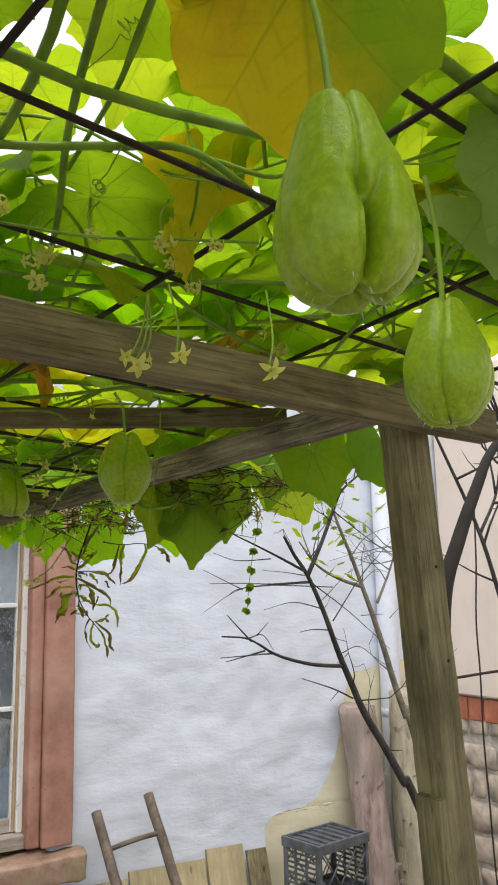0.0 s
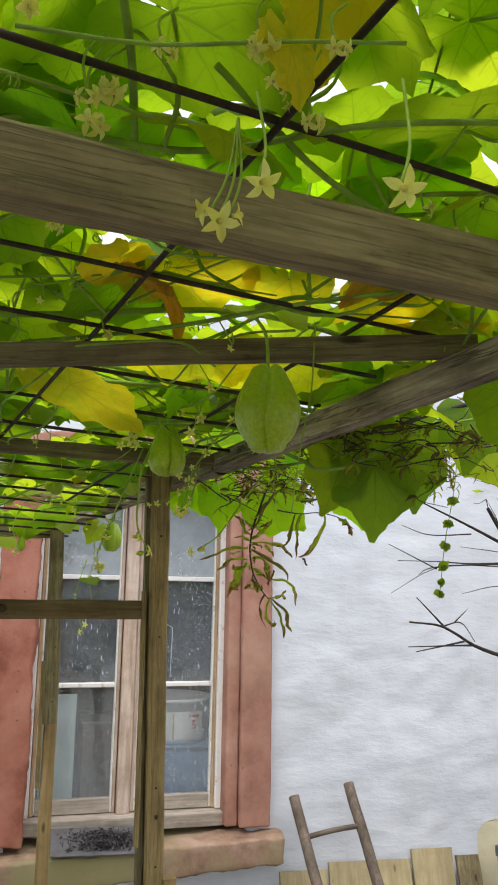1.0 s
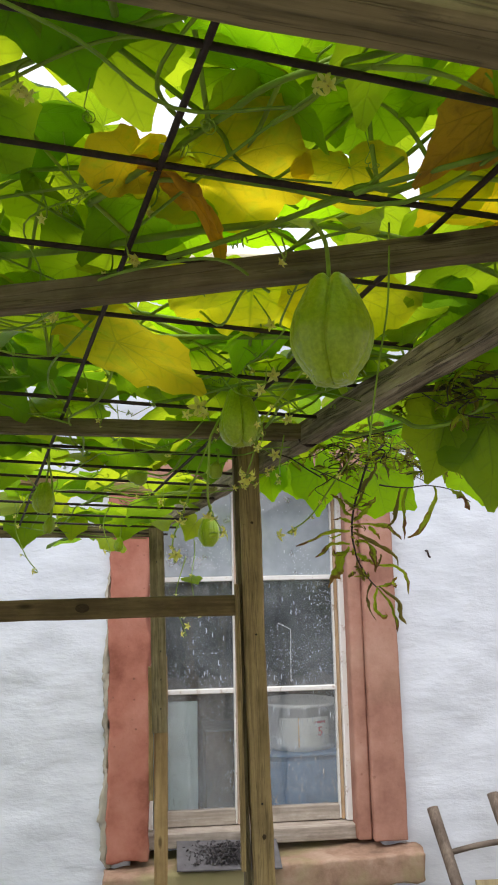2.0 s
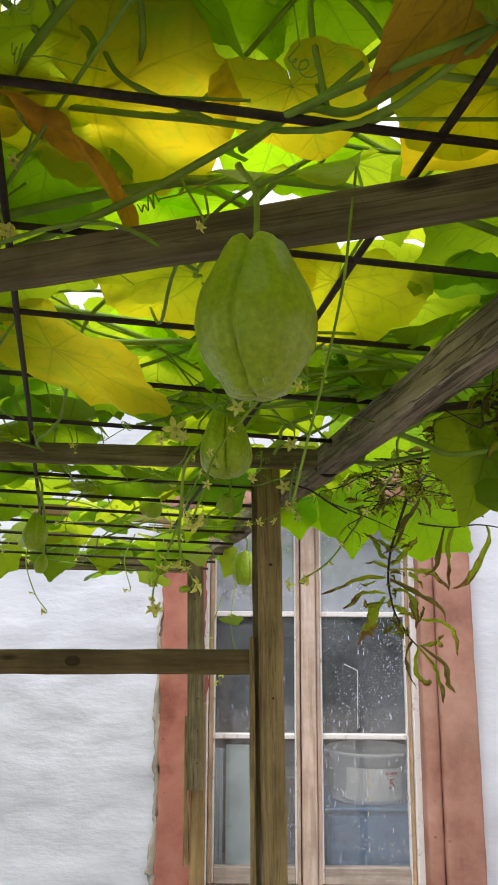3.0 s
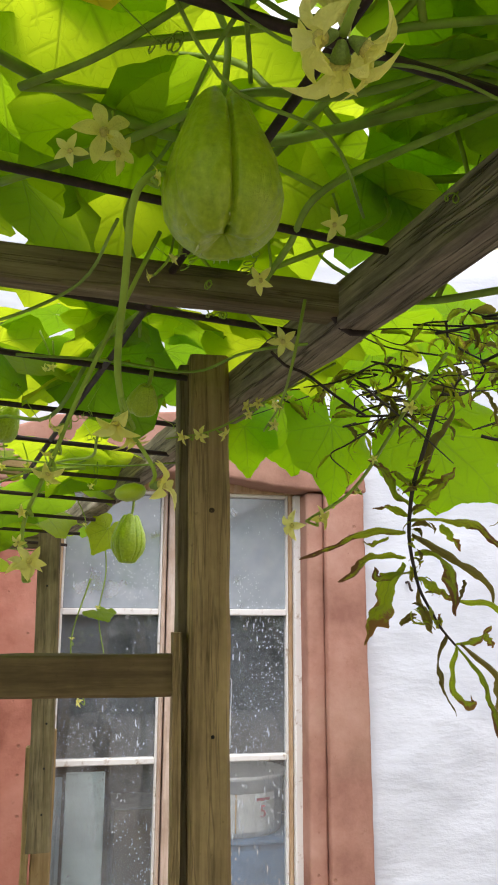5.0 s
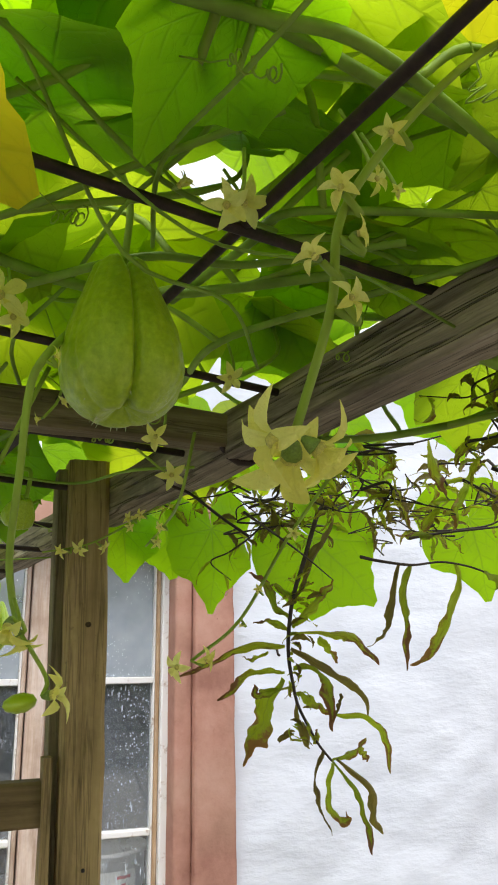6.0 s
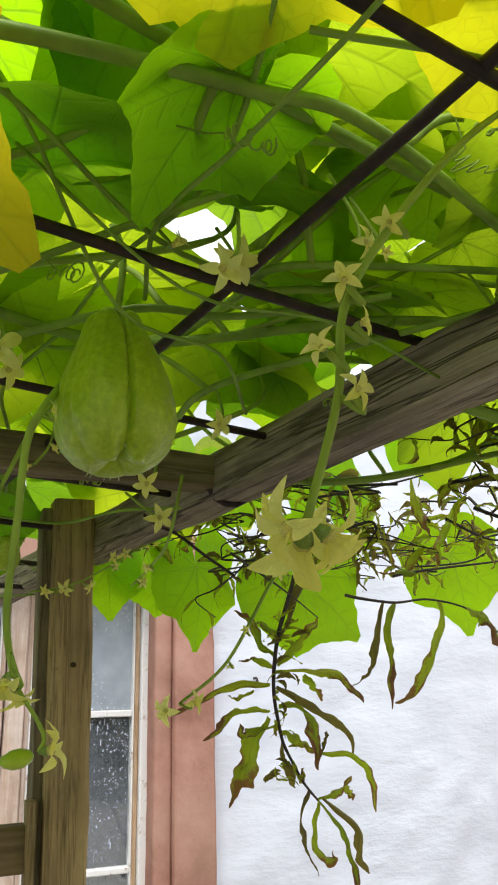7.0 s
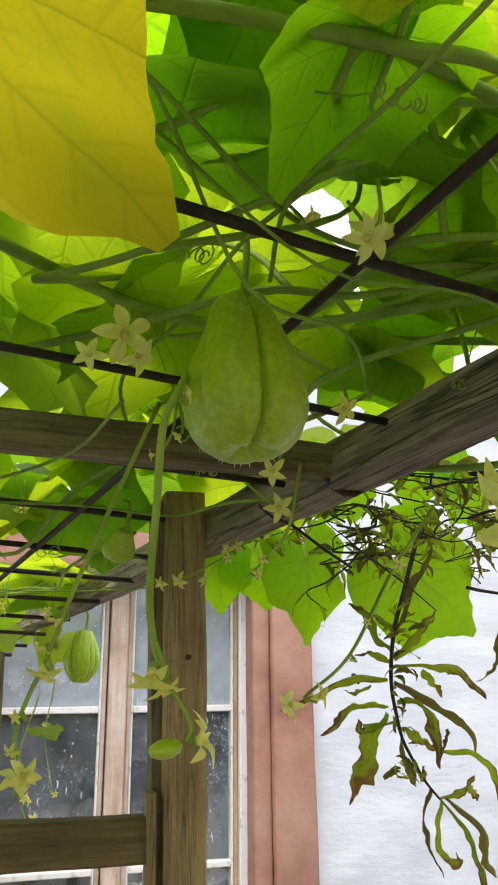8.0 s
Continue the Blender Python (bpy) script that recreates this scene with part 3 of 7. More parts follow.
def stone_block(name, outline, y0, y1, material, parent, seed, rough=0.006, label="", fine=0.05):
    """A dressed stone: an outline in x and z, given depth, with worn faces and edges."""
    bm = bmesh.new()
    f = bm.faces.new([bm.verts.new((x, y0, z)) for x, z in outline])
    r = bmesh.ops.extrude_face_region(bm, geom=[f])
    for v in r["geom"]:
        if isinstance(v, bmesh.types.BMVert):
            v.co.y = y1
    bmesh.ops.recalc_face_normals(bm, faces=bm.faces)
    bmesh.ops.bevel(bm, geom=[e for e in bm.edges], offset=0.010, segments=2, profile=0.6, affect="EDGES")
    for _ in range(6):
        long = [e for e in bm.edges if e.calc_length() > fine]
        if not long:
            break
        bmesh.ops.subdivide_edges(bm, edges=long, cuts=1, use_grid_fill=True)
        bmesh.ops.triangulate(bm, faces=[f for f in bm.faces if len(f.verts) > 4])
    for v in bm.verts:
        p = v.co
        k = noise.noise(Vector((p.x * 9 + seed, p.y * 9, p.z * 9))) + 0.5 * noise.noise(Vector((p.x * 26, p.y * 26 + seed, p.z * 26)))
        if fine < 0.05:
            k += 0.55 * noise.noise(Vector((p.x * 60, p.y * 60 + seed, p.z * 60))) + 0.9 * max(0.0, noise.noise(Vector((p.x * 14 + seed, p.y * 14, p.z * 5))))
        v.co += Vector((k, -abs(k) * 0.5, k)) * rough
    return part(name, bm, material, parent, None, label)


OLD_MORTAR = plaster_mat("crumbling grey mortar", (0.40, 0.37, 0.30), (0.20, 0.18, 0.14), 0.01)
MULLION = wood_mat("pale worn window wood", (0.40, 0.25, 0.16), (0.66, 0.52, 0.42), (0.82, 0.78, 0.73), False, upright=True)


def window():
    w = thing("window_1", (0.81, 4.2, 0.45), "tall old casement window in a red sandstone surround", "window", kind="structure")
    # sandstone surround
    stone_block("jamb_stone", [(0.205, 0.43), (0.375, 0.43), (0.375, 1.98), (0.205, 1.98)], 4.080, 4.34, STONE_RED, w, 3, 0.012, "flaking red sandstone jamb", 0.022)
    stone_block("mortar_edge", [(0.178, 0.40), (0.214, 0.40), (0.210, 1.2), (0.216, 1.75), (0.20, 1.75), (0.186, 1.2)], 4.096, 4.30, OLD_MORTAR, w, 41, 0.016, "crumbling grey mortar edge", 0.022)
    stone_block("jamb_stone", [(1.318, 0.46), (1.465, 0.46), (1.455, 1.98), (1.312, 1.98)], 4.075, 4.34, STONE, w, 11, 0.003, "smooth red sandstone jamb")
    stone_block("jamb_rebate", [(1.255, 0.46), (1.316, 0.46), (1.312, 1.98), (1.25, 1.98)], 4.105, 4.34, STONE, w, 17, 0.002)
    arch = []
    for i in range(13):
        f = i / 12
        arch.append((0.375 + 0.88 * f, 1.955 + 0.075 * (1 - (2 * f - 1) ** 2)))
    outline = [(0.19, 1.985), (0.37, 1.985)] + [(x, z) for x, z in arch if z > 1.985] + [(1.26, 1.985), (1.47, 1.985), (1.45, 2.15), (1.25, 2.215), (0.81, 2.25), (0.37, 2.215), (0.19, 2.15)]
    stone_block("lintel_stone", outline, 4.078, 4.34, STONE, w, 23, 0.004, "arched sandstone lintel")
    stone_block("sill_stone", [(0.19, 0.275), (1.50, 0.325), (1.505, 0.44), (0.19, 0.40)], 3.985, 4.30, SILL, w, 31, 0.009, "worn mossy sandstone sill", 0.03)
    # timber frame
    y0, y1 = 4.205, 4.27
    for nm, lo, hi, mt in (("frame_stile", (0.365, y0 - 0.01, 0.517), (0.393, y1, 1.983), WHITE_PAINT), ("frame_stile", (1.2285, y0 - 0.01, 0.517), (1.262, y1, 1.983), WHITE_PAINT),
                           ("frame_sill", (0.36, 4.15, 0.455), (1.262, y1, 0.515), FRAME_GREY), ("frame_head", (0.36, y0 + 0.004, 1.985), (1.262, y1, 2.05), FRAME_WOOD),
                           ("mullion", (0.775, y0 - 0.012, 0.515), (0.835, y1, 1.99), MULLION)):
        part(nm, box(lo, hi, 0.004), mt, w, smooth=False)
    for gx0, gx1 in ((0.42, 0.748), (0.862, 1.205)):
        sash = part("sash_frame", box((gx0 - 0.024, y0 + 0.012, 0.518), (gx0 - 0.0075, y1 - 0.004, 1.985), 0.003), MULLION if gx0 > 0.6 else FRAME_WOOD, w, smooth=False, label="casement frame of worn bare wood")
        part("sash_stile", box((gx1 + 0.0075, y0 + 0.012, 0.518), (gx1 + 0.022, y1 - 0.004, 1.985), 0.003), FRAME_WOOD if gx0 > 0.6 else MULLION, sash, smooth=False)
        for x in (gx0 - 0.007, gx1):
            part("bead", box((x, y0 + 0.018, 0.52), (x + 0.007, y1 - 0.006, 1.984), 0.002), WHITE_PAINT, sash, smooth=False)
        for z0, z1 in ((0.5185, 0.580), (1.062, 1.082), (1.550, 1.572), (1.972, 1.9845)):
            part("glazing_bar", box((gx0 + 0.0005, y0 + 0.016, z0), (gx1 - 0.0005, y1 - 0.008, z1), 0.003), WHITE_PAINT if z0 > 0.6 else FRAME_GREY, sash, smooth=False)
        for z0, z1 in ((0.580, 1.062), (1.082, 1.550), (1.572, 1.972)):
            p = part("pane", box((gx0 + 0.001, 4.243, z0 + 0.001), (gx1 - 0.001, 4.246, z1 - 0.001), 0.0005), GLASS_SKY if z0 > 1.5 else GLASS, sash, smooth=False)
            p.visible_shadow = False
    part("pane_wire", tube(smooth_path([(0.955, 4.2515, 1.358), (0.968, 4.2515, 1.352), (1.006, 4.2515, 1.333), (1.012, 4.2515, 1.318), (1.010, 4.2515, 1.22), (1.008, 4.2515, 1.10)], 4), 0.0022, 5), WHITE_PAINT, w, label="thin bent white wire behind the pane")
    return w


window()

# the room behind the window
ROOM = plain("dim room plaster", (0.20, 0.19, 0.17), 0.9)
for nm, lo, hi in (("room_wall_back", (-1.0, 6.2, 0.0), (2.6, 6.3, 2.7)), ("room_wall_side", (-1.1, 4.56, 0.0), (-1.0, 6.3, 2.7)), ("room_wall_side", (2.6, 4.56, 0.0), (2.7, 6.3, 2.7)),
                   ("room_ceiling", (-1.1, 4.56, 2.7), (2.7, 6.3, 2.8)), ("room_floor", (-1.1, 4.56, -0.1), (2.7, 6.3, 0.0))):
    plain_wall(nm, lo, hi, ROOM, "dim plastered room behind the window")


def lathe(profile, n=28):
    verts, faces = [], []
    for r, z in profile:
        for i in range(n):
            a = 2 * math.pi * i / n
            verts.append((r * math.cos(a), r * math.sin(a), z))
    for j in range(len(profile) - 1):
        for i in range(n):
            a, b = j * n + i, j * n + (i + 1) % n
            faces.append((a, b, b + n, a + n))
    faces.append(tuple(reversed(range(n))))
    return mesh_from(verts, faces)


def room_things():
    white = plain("white bucket plastic", (0.85, 0.86, 0.86), 0.4, vary=0.06)
    blue = plain("blue plastic", (0.13, 0.26, 0.46), 0.45, vary=0.2)
    teal = plain("pale teal board", (0.68, 0.82, 0.83), 0.6, vary=0.15, scale=6)
    red = plain("red print", (0.6, 0.06, 0.08), 0.5)
    rack = thing("shelf", (1.1, 4.75, 0.0), "low wooden shelf board behind the window", "shelf")
    part("board", box((0.4, 4.36, 0.40), (1.6, 4.95, 0.43)), WOOD_DARK, rack, smooth=False)
    for x in (0.45, 1.5):
        part("leg", box((x, 4.65, 0.0), (x + 0.05, 4.9, 0.399)), WOOD_DARK, rack, smooth=False)
    tub = thing("storage_tub", (1.1, 4.62, 0.43), "blue plastic tub standing on the shelf", "tub")
    part("body", box((0.895, 4.455, 0.431), (1.36, 4.86, 0.735), 0.02), blue, tub, smooth=False)
    part("rim", box((0.885, 4.445, 0.735), (1.37, 4.87, 0.75), 0.005), blue, tub, smooth=False)
    b = thing("bucket", (1.105, 4.655, 0.751), "white plastic bucket with a printed label", "bucket")
    m = Matrix.Translation((1.105, 4.655, 0.751))
    part("body", lathe([(0.0, 0.0), (0.172, 0.0), (0.178, 0.01), (0.186, 0.195), (0.197, 0.197), (0.197, 0.212), (0.188, 0.214), (0.184, 0.2), (0.0, 0.19)], 40), white, b, m)

    def on_side(x0, x1, z0, z1, r):
        """A printed patch that follows the bucket's round side."""
        v, f = [], []
        for i in range(9):
            x = x0 + (x1 - x0) * i / 8 - 1.105
            y = 4.655 - math.sqrt(r * r - x * x)
            v.extend([(x + 1.105, y, z0), (x + 1.105, y - 0.004, z1)])
        for i in range(8):
            f.append((2 * i, 2 * i + 2, 2 * i + 3, 2 * i + 1))
        return mesh_from(v, f)
    part("label_sheet", on_side(0.985, 1.225, 0.772, 0.905, 0.1875), plain("label paper", (0.86, 0.87, 0.84), 0.6, vary=0.04), b)
    part("label_bar", on_side(1.150, 1.205, 0.876, 0.889, 0.1895), red, b)
    part("label_stripe", on_side(1.069, 1.075, 0.772, 0.905, 0.1895), plain("orange print", (0.7, 0.4, 0.1)), b)
    txt = bpy.data.curves.new("label_digit", "FONT")
    txt.body, txt.size, txt.extrude = "5", 0.06, 0.001
    t = new("label_digit", txt)
    t.data.materials.append(red)
    t.parent = b
    t.matrix_parent_inverse = POSE[b].inverted()
    t.matrix_basis = pose(1.163, 4.470, 0.822, 90, 0, 21)
    bd = thing("leaning_board", (0.52, 4.5, 0.0), "pale teal board leaning inside the window", "board")
    part("panel", box((0.458, 4.46, 0.0), (0.595, 4.475, 1.0), 0.003), teal, bd, smooth=False)
    slate = plain("blue-grey ribbed board", (0.42, 0.52, 0.56), 0.6, vary=0.15, scale=8)
    rb = thing("leaning_board", (0.41, 4.5, 0.0), "narrow blue-grey ribbed board leaning inside the window", "board")
    part("panel", box((0.372, 4.46, 0.0), (0.446, 4.472, 0.985), 0.003), slate, rb, smooth=False)
    for x in (0.39, 0.41, 0.43):
        part("rib", box((x, 4.452, 0.02), (x + 0.008, 4.4605, 0.98), 0.002), slate, rb, smooth=False)
    bx = thing("box", (0.72, 4.8, 0.43), "brown cardboard box standing on the shelf", "box")
    part("body", box((0.64, 4.64, 0.431), (0.87, 4.88, 0.83), 0.004), plain("dull brown board", (0.14, 0.10, 0.075)), bx, smooth=False)
    part("flap", box((0.635, 4.635, 0.83), (0.875, 4.885, 0.84), 0.002), plain("grey board", (0.2, 0.19, 0.18)), bx, smooth=False)


room_things()


def sill_tray():
    tr = thing("tray", (0.7, 4.05, 0.42), "grey sheet of slate with dark husks on the sill", "tray")
    slate = plain("grey slate", (0.10, 0.095, 0.10), 0.6)
    seeds = plain("black husks", (0.045, 0.04, 0.042), 0.5, vary=0.9, scale=90)
    m = pose(0.69, 4.06, 0.452, 17, 1.5, 0)
    part("sheet", box((-0.20, -0.10, -0.004), (0.22, 0.09, 0.004), 0.002), slate, tr, m, smooth=False)
    rng = random.Random(5)
    verts, faces = [], []
    for i in range(2600):
        r, a = abs(rng.gauss(0, 0.62)), rng.uniform(0, 6.28)
        x, y = 0.03 + 0.14 * r * math.cos(a), -0.015 + 0.075 * r * math.sin(a)
        if abs(x) > 0.19 or abs(y) > 0.085:
            continue
        z = 0.006 + max(0, 0.036 * (1 - r * 0.8)) * rng.random()
        s = rng.uniform(0.0045, 0.009)
        b = len(verts)
        d = [Vector((rng.gauss(0, 1), rng.gauss(0, 1), rng.gauss(0, 1))).normalized() * s for _ in range(4)]
        verts.extend([Vector((x, y, z)) + q for q in d])
        faces.extend([(b, b + 1, b + 2), (b, b + 2, b + 3), (b, b + 3, b + 1), (b + 1, b + 3, b + 2)])
    tagged(part("husk_litter", mesh_from(verts, faces), seeds, tr, m, smooth=False), kind="stuff")


sill_tray()

# ---- the yard along the wall ----
def ladder():
    lad = thing("ladder", (1.75, 3.8, GROUND), "short rustic wooden ladder leaning against the wall", "ladder")
    a0, a1 = Vector((1.66, 3.55, GROUND)), Vector((1.555, 4.02, 0.60))
    b0, b1 = Vector((1.93, 3.55, GROUND)), Vector((1.82, 4.02, 0.645))
    for p, q, s in ((a0, a1, 1), (b0, b1, 2)):
        pts = [p.lerp(q, i / 10) + Vector((0.006 * noise.noise(Vector((i * 0.6, s, 0))), 0, 0)) for i in range(11)]
        part("rail", tube(pts, [0.024 + 0.002 * noise.noise(Vector((i, s * 5, 1))) for i in range(11)], 10), WOOD_LADDER, lad)
    for f in (0.14, 0.46, 0.80):
        p, q = a0.lerp(a1, f), b0.lerp(b1, f)
        part("rung", tube([p.lerp(q, i / 6) + Vector((0, 0, 0.006 * math.sin(i * 0.52))) for i in range(7)], 0.012, 8), WOOD_DARK, lad)


ladder()


def leaning_boards():
    grp = "boards along the wall"
    for x0, x1, top, dy, lab, mt in ((1.50, 1.72, 0.265, 0.0, "yellowed flat board leaning on the wall", BOARD), (1.735, 2.13, 0.29, 0.01, "wide yellowed board leaning on the wall", BOARD),
                                     (2.15, 2.36, 0.32, 0.0, "yellowed board leaning on the wall", BOARD), (2.375, 2.49, 0.285, 0.02, "greyed short board leaning on the wall", WOOD_GREY)):
        th = thing("board", ((x0 + x1) / 2, 3.95, GROUND), lab, "board", grp)
        timber("plank", ((x0 + x1) / 2, 3.93 - dy, GROUND), ((x0 + x1) / 2 + 0.01, 4.075 - dy, top), x1 - x0, 0.022, mt, th, seed=int(x0 * 100))


leaning_boards()


def log(name, base, top, r0, r1, seed, label, material):
    rng = random.Random(seed)
    base, top = Vector(base), Vector(top)
    n, sides = 26, 22
    verts, faces = [], []
    for i in range(n + 1):
        f = i / n
        c = base.lerp(top, f) + Vector((0.02 * noise.noise(Vector((f * 3, seed, 0))), 0, 0))
        r = r0 + (r1 - r0) * f
        for k in range(sides):
            a = 2 * math.pi * k / sides
            rr = r * (1 + 0.13 * noise.noise(Vector((math.cos(a) * 1.4, math.sin(a) * 1.4, f * 7 + seed))) + 0.06 * noise.noise(Vector((math.cos(a) * 5, math.sin(a) * 5, f * 30))))
            verts.append(c + Vector((rr * math.cos(a), rr * math.sin(a), 0.02 * noise.noise(Vector((a, seed, 3))) if i == n else 0)))
    for i in range(n):
        for k in range(sides):
            a, b = i * sides + k, i * sides + (k + 1) % sides
            faces.append((a, b, b + sides, a + sides))
    faces.append(tuple(n * sides + k for k in range(sides)))
    t = thing(name, base, label, "log", "logs at the wall")
    part("trunk", mesh_from(verts, faces), material, t)
    for _ in range(26):
        f, a = rng.uniform(0.1, 0.9), rng.uniform(3.3, 6.1)
        c = base.lerp(top, f) + Vector((math.cos(a), math.sin(a), 0)) * (r0 * 0.97)
        o = Vector((math.cos(a), math.sin(a), -0.5)) * rng.uniform(0.015, 0.04)
        u = Vector((-math.sin(a), math.cos(a), 0)) * rng.uniform(0.006, 0.014)
        v = Vector((0, 0, rng.uniform(0.02, 0.06)))
        me = mesh_from([c - u, c + u, c + u * 0.6 + v * 0.7 + o * 0.3, c + v + o, c - u * 0.8 + v * 0.4 + o * 0.4], [(0, 1, 2, 3, 4)])
        part("bark_flake", me, material, t)


log("log", (3.17, 3.90, GROUND), (3.085, 3.98, 0.95), 0.088, 0.105, 3, "peeling reddish log standing against the wall", LOG)
log("log", (3.36, 3.90, GROUND), (3.44, 3.97, 1.02), 0.09, 0.10, 8, "pale peeling log standing against the wall", LOG_PALE)


def crate(place, turn, label):
    """A dark lattice crate, 0.345 by 0.25 by 0.27, with a ribbed top."""
    c = thing("crate", place, label, "crate", "crates by the wall")
    m = Matrix.Translation(place) @ Matrix.Rotation(radians(turn), 4, "Z")
    c.matrix_basis = m
    POSE[c] = m
    L, W, H, t = 0.345, 0.25, 0.27, 0.008
    for z0, z1, nm, g in ((0.0, 0.03, "base_rim", 0.0), (H - 0.045, H, "top_rim", 0.006)):
        v, f = [], []
        for lo, hi in (((-g, -g, z0), (L + g, t, z1)), ((-g, W - t, z0), (L + g, W + g, z1)), ((-g, t, z0), (t, W - t, z1)), ((L - t, t, z0), (L + g, W - t, z1))):
            box_data(lo, hi, v, f, 0.002)
        part(nm, mesh_from(v, f), CRATE, c, m, smooth=False)
    for lo, hi in (((0, 0, 0.03), (0.02, t, H - 0.045)), ((L - 0.02, 0, 0.03), (L, t, H - 0.045)), ((0, W - t, 0.03), (0.02, W, H - 0.045)), ((L - 0.02, W - t, 0.03), (L, W, H - 0.045)),
                   ((0, t, 0.03), (t, 0.03, H - 0.045)), ((0, W - 0.03, 0.03), (t, W - t, H - 0.045)), ((L - t, t, 0.03), (L, 0.03, H - 0.045)), ((L - t, W - 0.03, 0.03), (L, W - t, H - 0.045))):
        part("corner_post", box(lo, hi, 0.002), CRATE, c, m, smooth=False)
    zlo, zhi = 0.03, H - 0.045
    for y in (0.003, W - 0.003):
        for i in range(-2, 6):
            for s in (1, -1):
                a, b = Vector((0.02 + i * 0.09, y, zlo)), Vector((0.02 + i * 0.09 + (zhi - zlo) * 0.8, y, zhi))
                if s < 0:
                    a, b = Vector((b.x, y, zlo)), Vector((a.x, y, zhi))
                u, w_ = 0.0, 1.0
                dx = b.x - a.x
                ts = sorted(((0.02 - a.x) / dx, (L - 0.02 - a.x) / dx))
                u, w_ = max(0, ts[0]), min(1, ts[1])
                if w_ - u > 0.05:
                    part("lattice_bar", tube([a.lerp(b, u), a.lerp(b, w_)], 0.0046, 4), CRATE, c, m)
    for x in (0.003, L - 0.003):
        for i in range(8):
            z = zlo + 0.012 + i * (zhi - zlo - 0.01) / 8
            part("slat", box((x - 0.003, 0.03, z), (x + 0.003, W - 0.03, z + 0.010), 0.001), CRATE, c, m, smooth=False)
    part("top_panel", box((t + 0.001, t + 0.001, H - 0.022), (L - t - 0.001, W - t - 0.001, H - 0.014), 0.002), CRATE, c, m, smooth=False)
    for i in range(6):
        part("top_rib", box((0.03 + i * 0.054, t + 0.002, H - 0.0138), (0.037 + i * 0.054, W - t - 0.002, H - 0.004), 0.001), CRATE, c, m, smooth=False)
    for x in (0.001, L - 0.001):
        for y in (0.085, 0.16):
            part("slat_post", box((x - 0.007, y, zlo - 0.002), (x + 0.007, y + 0.008, zhi + 0.002), 0.001), CRATE, c, m, smooth=False)
    part("floor_panel", box((t, t, 0.004), (L - t, W - t, 0.010), 0.001), CRATE, c, m, smooth=False)
    return c


crate((2.467, 3.51, GROUND + 0.30), 10, "dark grey lattice crate stacked on another crate")
crate((2.46, 3.51, GROUND + 0.03), 8, "dark grey lattice crate standing on the soil")

# downpipe in the corner and the neighbouring wall
pipe = thing("downpipe", (3.42, 4.02, GROUND), "pale grey painted downpipe on the house wall", "downpipe")
part("pipe", tube([(3.40, 4.05, GROUND), (3.405, 4.05, 1.0), (3.41, 4.05, 2.98)], 0.062, 16), plain("pale grey paint", (0.60, 0.62, 0.68), 0.5, vary=0.06), pipe)
for z in (0.86, 2.4):
    part("pipe_clip", tube([(3.41, 4.05, z), (3.41, 4.05, z + 0.05)], 0.068, 16), plain("pale grey clip", (0.5, 0.52, 0.58), 0.5), pipe)
tagged(part("wall_east", box((3.93, -6, 0.947), (4.34, 4.11, 3.0), 0.01), PEACH, smooth=False), "smooth peach rendered wall of the next house", "wall", kind="structure")


def rubble_wall():
    """The foot of the east wall: rubble stones under a course of bricks."""
    mortar = plain("grey mortar", (0.52, 0.47, 0.41), 0.95, vary=0.3)
    base = tagged(part("wall_foot_east", box((3.975, -6, GROUND - 0.05), (4.34, 4.10, 0.943), 0.004), mortar, smooth=False), "rubble stone wall foot under a brick course", "wall", kind="structure")
    brick = plain("red brick", (0.44, 0.15, 0.08), 0.85, vary=0.35, scale=9)
    stone = plain("pale brown rubble", (0.50, 0.42, 0.33), 0.9, vary=0.45, scale=9)
    bme = box((0, 0, 0), (0.035, 0.115, 0.135), 0.006)
    bme.materials.append(brick)
    for i in range(26):
        part("brick", bme, brick, base, Matrix.Translation((3.945 + 0.006 * noise.noise(Vector((i, 0, 0))), 3.98 - i * 0.128, 0.80)), smooth=False)
    rng = random.Random(4)
    z = GROUND
    while z < 0.74:
        h = rng.uniform(0.09, 0.20)
        y = 4.1
        while y > 0.9:
            w = rng.uniform(0.10, 0.36)
            bm = bmesh.new()
            bmesh.ops.create_icosphere(bm, subdivisions=2, radius=1)
            for v in bm.verts:
                p = v.co
                q = Vector((p.x, math.copysign(abs(p.y) ** 0.4, p.y), math.copysign(abs(p.z) ** 0.4, p.z)))
                q *= 1 + 0.3 * noise.noise(p * 1.9 + Vector((z * 9, y * 9, 0)))
                v.co = Vector((q.x * 0.03, q.y * (w - 0.025) / 2, q.z * (min(h, 0.79 - z) - 0.02) / 2))
            part("stone", bm, stone, base, Matrix.Translation((3.975, y - w / 2, z + h / 2)))
            y -= w
        z += h


# neighbouring ground behind the camera: a clipped hedge that the panes mirror
HEDGE = plain("hedge leaf", (0.045, 0.085, 0.025), 0.6, vary=0.5, scale=8)


